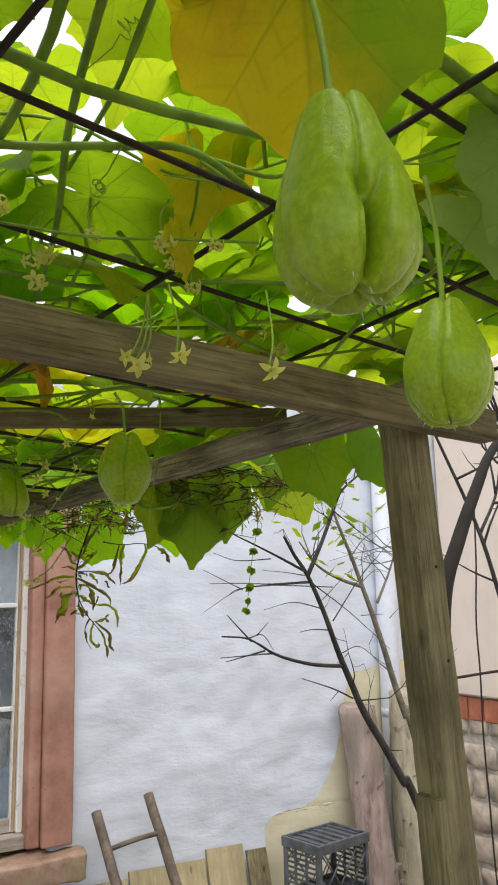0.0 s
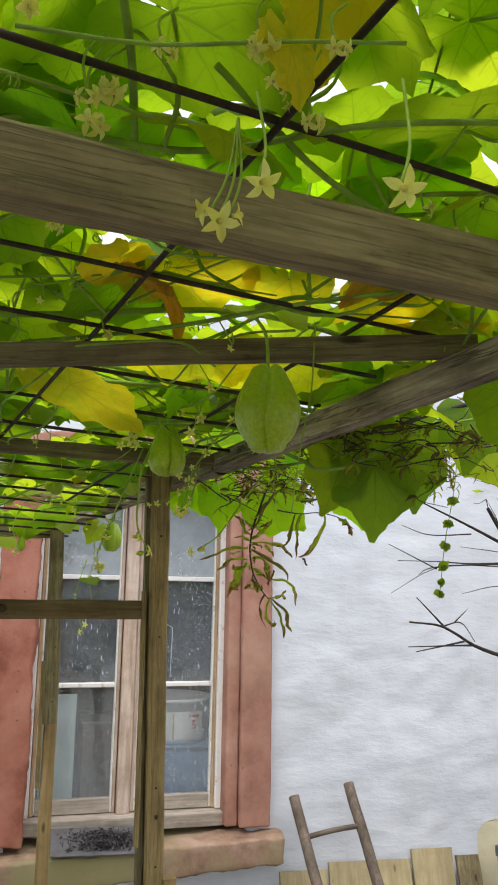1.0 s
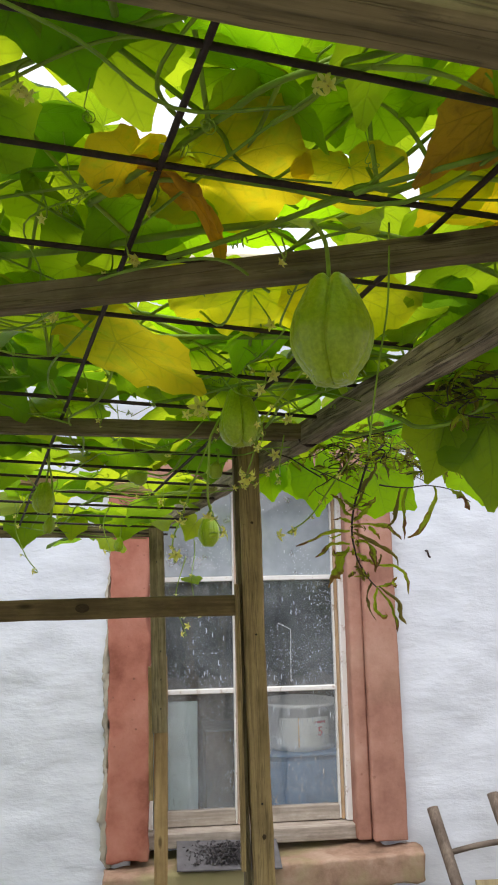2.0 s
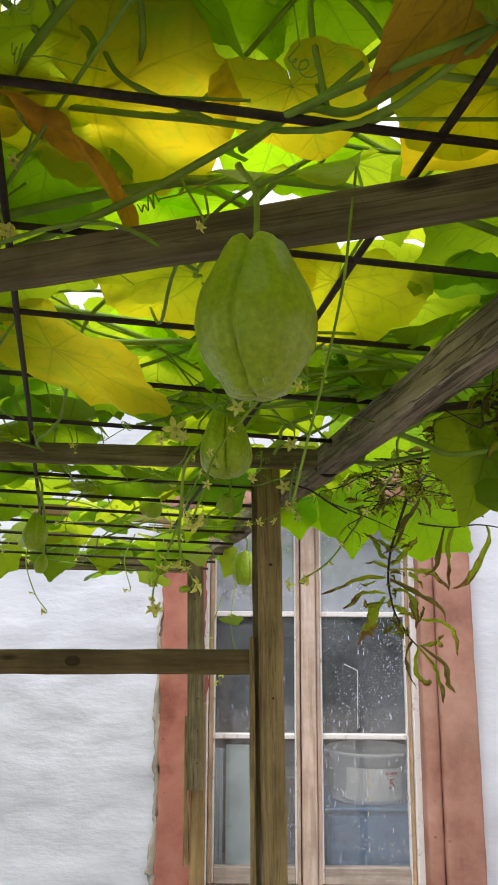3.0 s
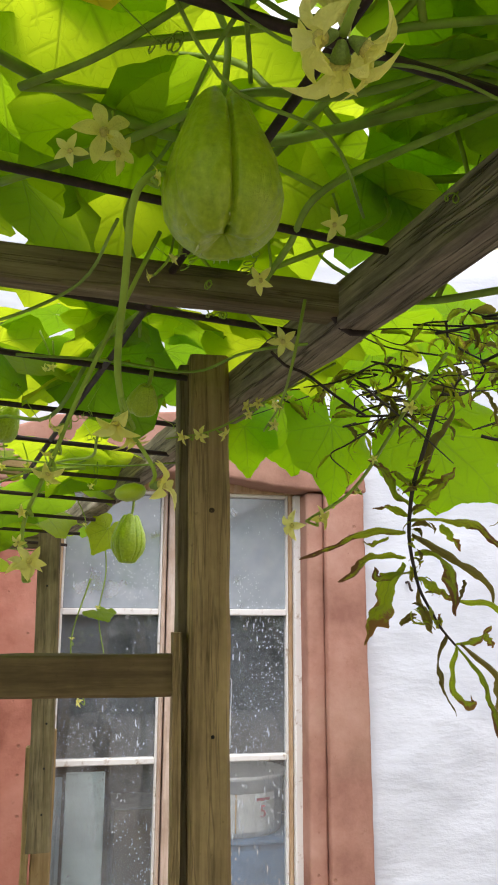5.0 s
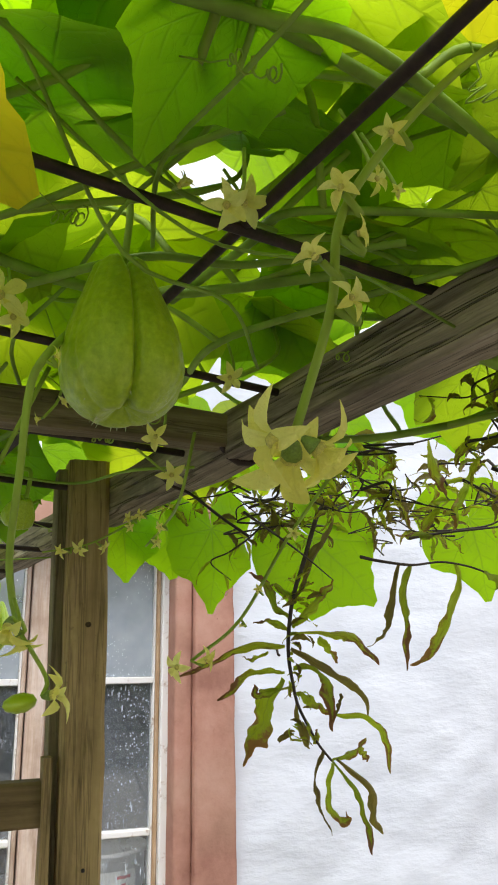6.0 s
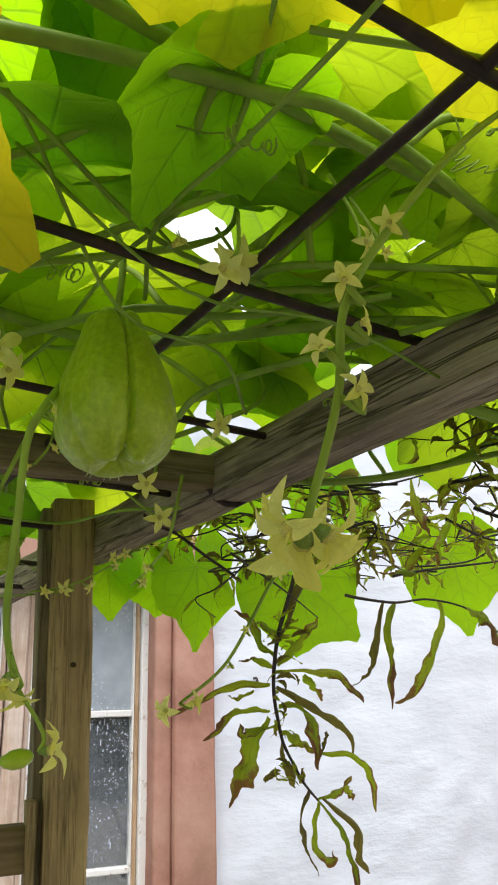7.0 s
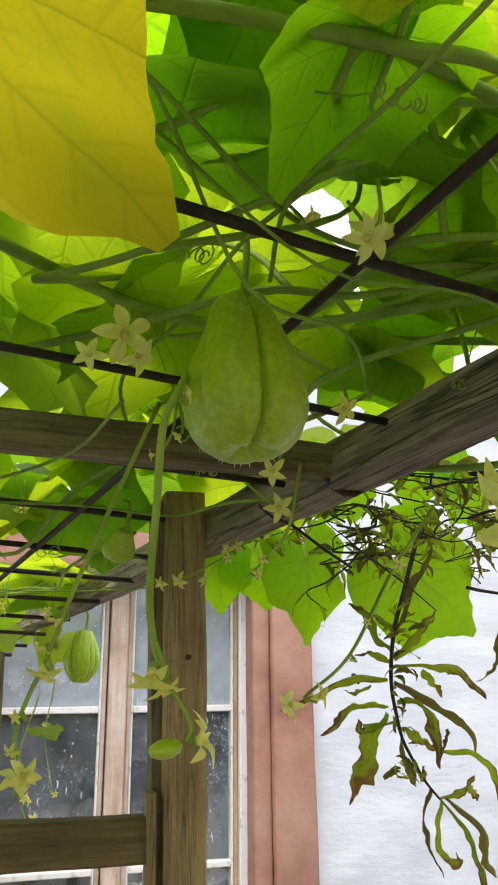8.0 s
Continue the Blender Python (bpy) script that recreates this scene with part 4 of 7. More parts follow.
def hedge():
    rng = random.Random(9)
    verts, faces = [], []
    for _ in range(9000):
        x = rng.uniform(-11, 11)
        top = 1.62 + 0.25 * noise.noise(Vector((x * 0.5, 0, 0))) + 0.2 * noise.noise(Vector((x * 2, 3, 0)))
        z = GROUND + (top - GROUND) * rng.random() ** 0.8
        y = -7.5 + rng.uniform(-0.5, 0.5)
        c = Vector((x, y, z))
        s = rng.uniform(0.06, 0.14)
        a, b = [Vector((rng.gauss(0, 1), rng.gauss(0, 1), rng.gauss(0, 1))).normalized() * s for _ in range(2)]
        i = len(verts)
        verts.extend([c - a, c - b * 0.5, c + a, c + b * 0.5])
        faces.append((i, i + 1, i + 2, i + 3))
    h = thing("hedge", (0, -7.5, GROUND), "dense dark green garden hedge behind the arbour", "hedge")
    part("foliage", mesh_from(verts, faces), HEDGE, h, smooth=False)
    part("core", box((-11, -7.85, GROUND), (11, -7.3, 1.2), 0.1), plain("hedge shade", (0.03, 0.04, 0.02), 0.9), h, smooth=False)


hedge()


def far_house():
    h = thing("house", (5.2, -16, GROUND), "pale green rendered house with a gable behind the garden", "house")
    wall = plain("pale green render", (0.50, 0.56, 0.48), 0.9, vary=0.1)
    tile = plain("brown tile", (0.20, 0.13, 0.10), 0.9)
    stone_block("wall", [(3.0, GROUND), (9.4, GROUND), (9.4, 3.3), (6.2, 5.0), (3.0, 3.3)], -20.0, -16.0, wall, h, 2, 0.0)
    for sgn in (-1, 1):
        part("roof", box((-0.05, -0.2, 0), (3.9, 4.3, 0.10), 0.02), tile, h, Matrix.Translation((6.2, -20.1, 5.03)) @ Matrix.Rotation(radians(28 if sgn > 0 else 152), 4, "Y"), smooth=False)
    for x, z in ((5.0, 2.3), (6.8, 2.3), (5.0, 0.5), (6.8, 0.5)):
        win = part("window", box((x, -16.02, z), (x + 0.75, -15.97, z + 1.1), 0.01), plain("ochre window paint", (0.7, 0.55, 0.25)), h, smooth=False)
        part("pane", box((x + 0.07, -15.972, z + 0.07), (x + 0.68, -15.962, z + 1.03), 0.003), plain("dark pane", (0.05, 0.06, 0.07), 0.15), win, smooth=False)


far_house()


def wall_hook():
    k_ = thing("wall_hook", (1.622, 4.11, 1.66), "small black iron hook in the whitewashed wall", "hook")
    part("hook", tube(smooth_path([(1.622, 4.13, 1.668), (1.622, 4.10, 1.670), (1.620, 4.085, 1.662), (1.624, 4.084, 1.645), (1.632, 4.088, 1.640)], 4), 0.0045, 7), RUST, k_)


wall_hook()

# ---- arbour ----
def net_z(x, y):
    """Height of the steel mesh that carries the vine."""
    return 1.899 - 0.105 * (y - 1.222) - 0.02 * (x - 0.43)


def edge_x(y):
    return 0.7275 - 0.20 * (y - 1.83)


def edge_z(y):
    return 1.845 - 0.042 * (y - 1.1)


def arbour():
    a = thing("arbour", (0.6, 2.2, GROUND), "low arbour of weathered sawn timber carrying a vine", "arbour")
    # edge beam, and the cross laths
    timber("edge_beam", (edge_x(0.985), 0.985, edge_z(0.985)), (edge_x(3.27), 3.27, edge_z(3.27)), 0.035, 0.042, WOOD_SILVER, a, 1, label="split grey weathered edge beam", wear=0.0028)
    timber("cross_beam", (-1.9, 0.46, 1.817), (1.02, 0.978, 1.817), 0.033, 0.045, WOOD_BEAM, a, 2, label="olive-grey cross beam")
    timber("cross_beam", (-1.6, 1.89, 1.763), (0.862, 1.260, 1.874), 0.022, 0.029, WOOD_GREY, a, 3)
    timber("cross_beam", (-1.8, 1.801, 1.833), (0.692, 1.983, 1.812), 0.022, 0.029, WOOD_GREY, a, 4)
    timber("cross_beam", (-1.2, 2.056, 1.841), (0.487, 2.925, 1.813), 0.030, 0.026, WOOD_FRESH, a, 5, label="pale newer lath")
    timber("cross_beam", (-1.9, 2.857, 1.7165), (0.392, 3.162, 1.7096), 0.030, 0.036, WOOD_GREY, a, 6)
    # rail between the posts
    timber("rail", (-1.4, 2.222, 1.492), (0.586, 2.222, 1.4975), 0.030, 0.041, WOOD_RAIL, a, 8, label="brown horizontal rail")
    # near post
    post = timber("post", (1.022, 1.005, GROUND), (0.892, 1.010, 1.826), 0.049, 0.052, WOOD_SHADED, a, 9, label="thick greenish brown post")
    timber("post_splint", (0.988, 1.000, GROUND), (0.8945, 1.000, 1.335), 0.017, 0.044, WOOD_SHADED, post, 10)
    # middle post, of a main piece and a thin strip
    post = timber("post", (0.648, 2.222, GROUND), (0.6115, 2.222, 1.834), 0.042, 0.040, WOOD_POST, a, 11, label="brown square post")
    timber("post_strip", (0.606, 2.236, 0.5), (0.5865, 2.236, 1.826), 0.012, 0.034, WOOD_GREY, post, 12, label="thin grey strip")
    timber("post_strip", (0.588, 2.212, 1.00), (0.583, 2.212, 1.54), 0.009, 0.022, WOOD_POST, post, 13)
    timber("post_splint", (0.671, 2.212, GROUND), (0.664, 2.212, 0.935), 0.030, 0.030, WOOD_FRESH, post, 14)
    # far post with its nailed-on piece
    post = timber("post", (0.428, 3.168, GROUND), (0.428, 3.168, 1.32), 0.040, 0.036, WOOD_FRESH, a, 15, label="yellowish lower post")
    timber("post_splint", (0.424, 3.128, 1.10), (0.412, 3.128, 1.735), 0.046, 0.034, WOOD_GREY, post, 16, label="grey nailed-on upper piece")
    timber("post_strip", (0.398, 3.158, 0.9), (0.396, 3.158, 1.29), 0.014, 0.03, WOOD_POST, post, 17)
    for x, y, z in ((-1.82, 0.46, 1.78), (-1.75, 1.86, 1.78), (-1.82, 2.87, 1.69)):
        timber("post", (x, y, GROUND), (x, y, z), 0.055, 0.055, WOOD_POST, a, int(y * 50))
    nail = plain("dark nail", (0.02, 0.018, 0.016), 0.5, 0.6)
    for i, (x, y, z) in enumerate(((0.62, 2.2015, 1.44), (0.625, 2.2015, 1.12), (0.63, 2.2015, 0.96), (0.414, 3.1105, 1.612), (0.428, 3.1105, 1.34), (0.428, 3.1105, 1.255), (0.428, 3.1105, 1.17), (0.907, 0.9785, 1.62), (0.918, 0.9785, 1.50))):
        part("nail", lathe([(0.0, 0.0), (0.0022, 0.0), (0.0022, 0.0012), (0.0, 0.0018)], 8), nail, a, Matrix.Translation((x, y, z)) @ Matrix.Rotation(radians(90), 4, "X"))
    # dark knots in the sawn faces
    knot = wood_mat("dark knot wood", (0.03, 0.020, 0.009), (0.075, 0.050, 0.022), (0.14, 0.096, 0.045), False)
    for x, y, z, rx, rz in ((0.275, 2.2065, 1.499, 0.014, 0.009), (0.07, 2.2065, 1.490, 0.010, 0.007), (-0.22, 2.2065, 1.497, 0.012, 0.008), (0.6185, 2.2013, 1.334, 0.0038, 0.0045), (0.6155, 2.2013, 1.664, 0.0032, 0.0028), (0.628, 2.2013, 1.06, 0.004, 0.005)):
        part("knot", lathe([(0.0, -0.001), (1.0, -0.001), (0.96, 0.0006), (0.6, 0.0010), (0.0, 0.0003)], 14), knot, a, Matrix.Translation((x, y, z)) @ Matrix.Rotation(radians(90), 4, "X") @ Matrix.Diagonal((rx, rz, 1, 1)))
    # black strap tied round the edge beam
    s = [(0.0215 * math.cos(t) * 1.0, 0.0, 0.0235 * math.sin(t)) for t in [i * 0.45 for i in range(15)]]
    part("strap", tube([Vector((edge_x(1.975) + p[0], 1.975 + p[1], edge_z(1.975) + p[2])) for p in s], 0.0028, 5), RUST, a, label="black wire tie")
    part("wire_end", tube(smooth_path([(0.642, 2.04, 1.786), (0.66, 2.06, 1.781), (0.679, 2.06, 1.774), (0.707, 2.06, 1.755), (0.735, 2.06, 1.738)], 4), 0.0014, 6), RUST, a, label="loose end of black wire")
    return a


arbour()


def steel_mesh():
    n = thing("steel_mesh", (0.4, 1.5, net_z(0.4, 1.5)), "rusty reinforcing steel mesh lying on the arbour", "mesh")

    def bar(p, q, seed, r=0.0032):
        pts = []
        for i in range(17):
            x, y = p[0] + (q[0] - p[0]) * i / 16, p[1] + (q[1] - p[1]) * i / 16
            pts.append((x + 0.003 * noise.noise(Vector((i * 0.5, seed, 0))), y, net_z(x, y) + 0.004 * noise.noise(Vector((i * 0.5, seed, 4)))))
        part("mesh_bar", tube(pts, r, 8), RUST, n)
    ys = [-0.03, 0.13, 0.285, 0.43, 0.583, 0.755, 0.925, 1.07, 1.215, 1.375, 1.53, 1.695, 1.86, 2.01, 2.15, 2.295, 2.415, 2.56, 2.71, 2.86, 3.0, 3.13]
    for i, y in enumerate(ys):
        xr = 1.12 if y < 1.0 else 0.583 if 2.1 < y < 2.25 else edge_x(y + 0.03) - 0.012
        bar((-1.9, y - 0.162 * 2.35), (xr, y + 0.162 * (xr - 0.45)), i)
    for j in range(-7, 3):
        x = 0.434 + 0.289 * j
        y0 = -0.1
        y1 = 3.2 if j < 1 else 2.6
        if j == 2:
            y1 = 1.25
        lo, hi = (x + 0.235 * (1.2 - y0), y0), (x + 0.235 * (1.2 - y1), y1)
        bar(lo, hi, 50 + j)


steel_mesh()

# ---- the vine ----
def leaf_outline(phi, rng_off):
    """Radius of a lobed, heart-shaped leaf at the angle phi from its tip, in degrees."""
    table = ((0, 1.0), (9, 0.86), (20, 0.75), (34, 0.70), (46, 0.73), (54, 0.78), (62, 0.72), (80, 0.64), (94, 0.66), (104, 0.70), (114, 0.65), (135, 0.60), (155, 0.52), (170, 0.34), (180, 0.05))
    a = abs(phi)
    for (p, r), (q, s) in zip(table, table[1:]):
        if p <= a <= q:
            f = (a - p) / (q - p)
            f = f * f * (3 - 2 * f)
            return (r + (s - r) * f) * (1 + 0.05 * noise.noise(Vector((phi * 0.05, rng_off, 0))))
    return 0.06


def leaf_data(seed, n=64, rings=6, cup=0.22, fold=0.18, wave=0.07, blunt=0.0):
    """Vertices, faces and flat coordinates of one leaf: stalk at the origin, tip along y, about 1 long."""
    rng = random.Random(seed)
    off = rng.uniform(0, 90)
    lean = rng.uniform(-0.12, 0.12)
    verts, uvs, faces = [Vector((0, 0, 0))], [(0.0, 0.0)], []
    for r in range(1, rings + 1):
        f = r / rings
        for i in range(n):
            phi = -180 + 360 * (i + 0.5) / n
            rad = leaf_outline(phi, off)
            if abs(phi) < 125:
                rad += (0.76 - rad) * blunt
            rad *= f
            x, y = rad * math.sin(radians(phi)), rad * math.cos(radians(phi))
            z = -cup * (x * x + y * y) * (1 + 0.4 * lean) + fold * abs(x) * 0.5 + wave * f * f * (noise.noise(Vector((x * 3.1 + off, y * 3.1, 0))) + 0.35 * noise.noise(Vector((x * 8 + off, y * 8, 3))))
            verts.append(Vector((x + lean * y * 0.4, y, z)))
            uvs.append((x, y))
    for i in range(n - 1):
        faces.append((0, 1 + i, 2 + i))
    for r in range(rings - 1):
        for i in range(n - 1):
            a = 1 + r * n + i
            faces.append((a, a + n, a + n + 1, a + 1))
    return verts, faces, uvs


def leaf_mesh(seed, material, **kw):
    v, f, uv = leaf_data(seed, **kw)
    me = mesh_from(v, f)
    layer = me.uv_layers.new(name="flat")
    for lp in me.loops:
        layer.data[lp.index].uv = uv[lp.vertex_index]
    me.polygons.foreach_set("use_smooth", [True] * len(me.polygons))
    me.materials.append(material)
    return me


SHAPES = {m: [leaf_mesh(s * 7 + i, m, cup=c, fold=f, wave=w) for i, (s, c, f, w) in enumerate(((1, 0.2, 0.15, 0.10), (2, 0.35, 0.3, 0.12), (3, 0.1, 0.1, 0.14), (4, 0.5, 0.1, 0.08), (5, 0.25, 0.45, 0.12)))] for m in (LEAF, LEAF_DARK, LEAF_PALE, LEAF_LIT, LEAF_YELLOW, LEAF_TURNING, LEAF_GOLD, LEAF_LIME, LEAF_BROWN)}
SHAPES[LEAF_GOLD][2] = leaf_mesh(18, LEAF_GOLD, cup=0.16, fold=0.12, wave=0.12, blunt=0.5)
SHAPES[LEAF_GOLD].append(leaf_mesh(29, LEAF_GOLD, cup=0.10, fold=0.10, wave=0.10, blunt=0.28))
SHAPES[LEAF_GOLD].append(leaf_mesh(31, LEAF_GOLD, cup=0.05, fold=0.22, wave=0.20, blunt=0.55))
SHAPES[LEAF_LIME].append(SHAPES[LEAF_LIME][2])
SHAPES[LEAF_LIME].append(leaf_mesh(31, LEAF_LIME, cup=0.05, fold=0.22, wave=0.20, blunt=0.55))
SHAPES[LEAF_LIME][2] = leaf_mesh(17, LEAF_LIME, cup=0.16, fold=0.12, wave=0.12, blunt=0.8)
SHAPES[LEAF_YELLOW][2] = leaf_mesh(17, LEAF_YELLOW, cup=0.16, fold=0.12, wave=0.12, blunt=0.8)


def leaf_pose(base, tip, normal, size):
    """A leaf with its stalk end at base, pointing to tip, its upper face towards normal."""
    base, y = Vector(base), (Vector(tip) - Vector(base)).normalized()
    z = Vector(normal)
    z = (z - y * z.dot(y)).normalized()
    x = y.cross(z)
    m = Matrix((x, y, z)).transposed().to_4x4()
    m.translation = base
    return m @ Matrix.Diagonal((size, size, size, 1))


vine = thing("chayote_vine", (0.3, 1.2, GROUND), "dense climbing chayote vine spread over the arbour", "vine")
RNG = random.Random(21)


RUNNERS = []


def over_leaf(x, y):
    """Where a large yellow leaf hangs under the mesh."""
    return 0.32 < x < 0.54 and 1.52 < y < 1.74


def vine_stems():
    """Long green runners that wander over and under the mesh."""
    rng = random.Random(33)
    for i in range(74):
        x, y = rng.uniform(-1.5, 0.85), rng.uniform(-0.5, 3.0)
        a = rng.choice((rng.gauss(0.15, 0.35), rng.gauss(1.8, 0.35), rng.uniform(0, 6.28)))
        pts = []
        z = rng.uniform(-0.012, 0.10)
        for s in range(rng.randint(7, 13)):
            pts.append((x, y, net_z(x, y) + (max(z, 0.03) if over_leaf(x, y) else z)))
            a += rng.gauss(0, 0.22)
            x, y = x + 0.13 * math.cos(a), y + 0.13 * math.sin(a)
            z = min(0.16, max(-0.014, z + rng.gauss(0, 0.022)))
            if x > edge_x(y) + (0.2 if y < 1.9 else 0.03) or y > 3.2:
                break
        if len(pts) < 3:
            continue
        r = rng.choice((0.0016, 0.002, 0.0026, 0.0032, 0.0038))
        sm = smooth_path(pts, 5)
        RUNNERS.extend(sm[::2])
        part("stem", tube(sm, [r * (1 - 0.4 * k / len(sm)) for k in range(len(sm))], 7), STEM if rng.random() < 0.75 else STEM_PALE, vine)
    # a tangle of thin shoots right under the mesh
    for i in range(60):
        x, y = rng.uniform(-0.7, 0.7), rng.uniform(0.55, 2.7)
        a, pts = rng.gauss(0.1, 0.5) + (3.14 if i % 2 else 0), []
        z = rng.uniform(-0.028, 0.02)
        for s in range(rng.randint(4, 8)):
            pts.append((x, y, net_z(x, y) + (max(z, 0.03) if over_leaf(x, y) else z)))
            a += rng.gauss(0, 0.4)
            x, y = x + 0.085 * math.cos(a), y + 0.085 * math.sin(a)
            z = min(0.03, max(-0.035, z + rng.gauss(0, 0.012)))
            if x > edge_x(y) + 0.03:
                break
        if len(pts) > 2:
            sm = smooth_path(pts, 5)
            part("shoot", tube(sm, [rng.uniform(0.0009, 0.0017)] * len(sm), 6), STEM_PALE if i % 3 == 0 else STEM, vine)
    # stems close over the path
    for ctrl, r in (([(0.40, 1.64, 1.88), (0.47, 1.624, 1.876), (0.527, 1.619, 1.875), (0.573, 1.618, 1.875), (0.621, 1.617, 1.874), (0.724, 1.655, 1.868), (0.82, 1.70, 1.865)], 0.0038), ([(0.44, 1.75, 1.885), (0.499, 1.699, 1.887), (0.525, 1.675, 1.89), (0.576, 1.664, 1.89), (0.66, 1.645, 1.89)], 0.0026),
                    ([(0.60, 1.85, 1.86), (0.626, 1.775, 1.867), (0.634, 1.742, 1.87), (0.682, 1.722, 1.871), (0.80, 1.69, 1.872)], 0.003), ([(0.42, 1.90, 1.845), (0.495, 1.843, 1.848), (0.565, 1.783, 1.852), (0.624, 1.772, 1.852), (0.70, 1.72, 1.854)], 0.003),
                    ([(0.615, 1.98, 1.815), (0.624, 1.909, 1.823), (0.63, 1.839, 1.83), (0.689, 1.765, 1.837), (0.79, 1.65, 1.846)], 0.0028), ([(0.44, 1.80, 1.85), (0.486, 1.763, 1.851), (0.541, 1.705, 1.856), (0.60, 1.66, 1.87)], 0.0024),
                    ([(0.15, 0.86, 1.964), (0.294, 0.819, 1.964), (0.379, 0.78, 1.966), (0.445, 0.757, 1.967), (0.55, 0.80, 1.96)], 0.0042), ([(0.31, 0.55, 2.0), (0.323, 0.662, 1.99), (0.343, 0.79, 1.976), (0.378, 0.935, 1.96), (0.40, 1.08, 1.94)], 0.004),
                    ([(0.355, 0.62, 2.01), (0.36, 0.685, 1.997), (0.366, 0.741, 1.991), (0.364, 0.856, 1.979)], 0.003), ([(0.20, 1.0, 1.925), (0.337, 0.993, 1.925), (0.445, 0.985, 1.924), (0.575, 0.912, 1.929), (0.75, 0.86, 1.93)], 0.0034),
                    ([(0.15, 1.22, 1.935), (0.307, 1.149, 1.939), (0.363, 1.117, 1.941), (0.45, 1.08, 1.943)], 0.0036), ([(0.36, 1.33, 1.92), (0.439, 1.238, 1.927), (0.486, 1.184, 1.932), (0.54, 1.13, 1.936), (0.70, 1.06, 1.94)], 0.0034),
                    ([(0.58, 1.30, 1.908), (0.621, 1.258, 1.911), (0.664, 1.254, 1.911), (0.75, 1.14, 1.918)], 0.0036), ([(0.30, 1.46, 1.88), (0.41, 1.391, 1.882), (0.508, 1.324, 1.887), (0.614, 1.236, 1.894), (0.72, 1.17, 1.90)], 0.0034), ([(0.15, 1.36, 1.912), (0.277, 1.308, 1.913), (0.387, 1.27, 1.915)], 0.002)):
        sm = smooth_path(ctrl, 7)
        RUNNERS.extend(sm[::2])
        part("stem", tube(sm, [r * (1 - 0.25 * k / len(sm)) for k in range(len(sm))], 8), STEM, vine)
    # a green runner along the outer side of the edge beam
    sm = smooth_path([(0.722, 1.97, 1.815), (0.738, 1.92, 1.795), (0.765, 1.88, 1.788), (0.80, 1.865, 1.793), (0.845, 1.86, 1.806), (0.905, 1.87, 1.838), (0.98, 1.86, 1.875)], 7)
    RUNNERS.extend(sm[::2])
    part("stem", tube(sm, [0.0030] * len(sm), 8), STEM, vine)
    # a loop of stem over the hanging leaves, and loose hanging shoots
    for ctrl, r, mt in (([(0.76, 1.74, 1.80), (0.793, 1.72, 1.781), (0.816, 1.72, 1.77), (0.862, 1.72, 1.774), (0.91, 1.72, 1.795), (0.971, 1.72, 1.826), (1.04, 1.72, 1.866), (1.15, 1.70, 1.91)], 0.0038, STEM),
                        ([(0.80, 1.74, 1.83), (0.894, 1.72, 1.837), (0.936, 1.72, 1.853), (0.985, 1.72, 1.864), (1.041, 1.72, 1.887), (1.15, 1.70, 1.92)], 0.0055, STEM_DRY),
                        ([(0.662, 1.31, 1.90), (0.655, 1.295, 1.85), (0.648, 1.285, 1.80), (0.635, 1.28, 1.74), (0.622, 1.262, 1.69), (0.612, 1.245, 1.65)], 0.0011, STEM_PALE),
                        ([(1.16, 1.85, 1.90), (1.145, 1.8, 1.858), (1.135, 1.8, 1.76), (1.112, 1.8, 1.65), (1.098, 1.8, 1.545)], 0.0010, STEM)):
        sm = smooth_path(ctrl, 6)
        part("stem", tube(sm, [r * (1 - 0.25 * k / len(sm)) for k in range(len(sm))], 7), mt, vine)
    # the old main stems
    for ctrl, r in (([(1.25, 0.3, GROUND), (1.2, 0.42, 0.8), (1.1, 0.5, 1.6), (0.85, 0.62, 1.93), (0.3, 0.55, 1.98), (-0.5, 0.7, 1.97)], 0.007), ([(-0.4, 0.2, 2.0), (0.2, 0.68, 1.97), (0.62, 0.72, 1.965), (1.0, 1.0, 1.93)], 0.0055),
                    ([(0.25, 0.35, 2.03), (0.30, 0.75, 1.98), (0.22, 1.15, 1.94), (0.10, 1.7, 1.88)], 0.005), ([(-0.6, 1.0, 1.95), (0.1, 1.42, 1.905), (0.6, 1.36, 1.92), (0.95, 1.5, 1.89)], 0.005),
                    ([(0.35, 1.75, 1.87), (0.55, 1.84, 1.855), (0.75, 1.75, 1.86), (1.0, 1.78, 1.87)], 0.004), ([(0.3, 1.55, 1.90), (0.55, 1.62, 1.885), (0.8, 1.68, 1.88)], 0.004)):
        sm = smooth_path(ctrl, 7)
        RUNNERS.extend(sm[::2])
        part("stem", tube(sm, [r * (1 - 0.3 * k / len(sm)) for k in range(len(sm))], 8), STEM, vine)


vine_stems()
STALKS = ([], [])


def stalk(base, foot, r=0.0018):
    """A leaf stalk from the nearest fitting runner to the leaf's foot."""
    base = Vector(base)
    reach = [p for p in RUNNERS if abs(p.x - base.x) < 0.17 and abs(p.y - base.y) < 0.17 and 0.05 < (p - base).length < 0.2]
    if not reach:
        return
    foot = reach[RNG.randrange(len(reach))]
    d = (base - foot).length
    mid = base.lerp(foot, 0.5) + Vector((RNG.uniform(-0.3, 0.3) * d, RNG.uniform(-0.3, 0.3) * d, RNG.uniform(-0.15, 0.15) * d))
    if 0.40 < mid.x < 0.62 and 1.55 < mid.y < 1.80 and RNG.random() < 0.7:
        return
    tube_data(smooth_path([foot, mid, base], 6), [r * 1.3] * 6 + [r] * 7, 6, *STALKS)


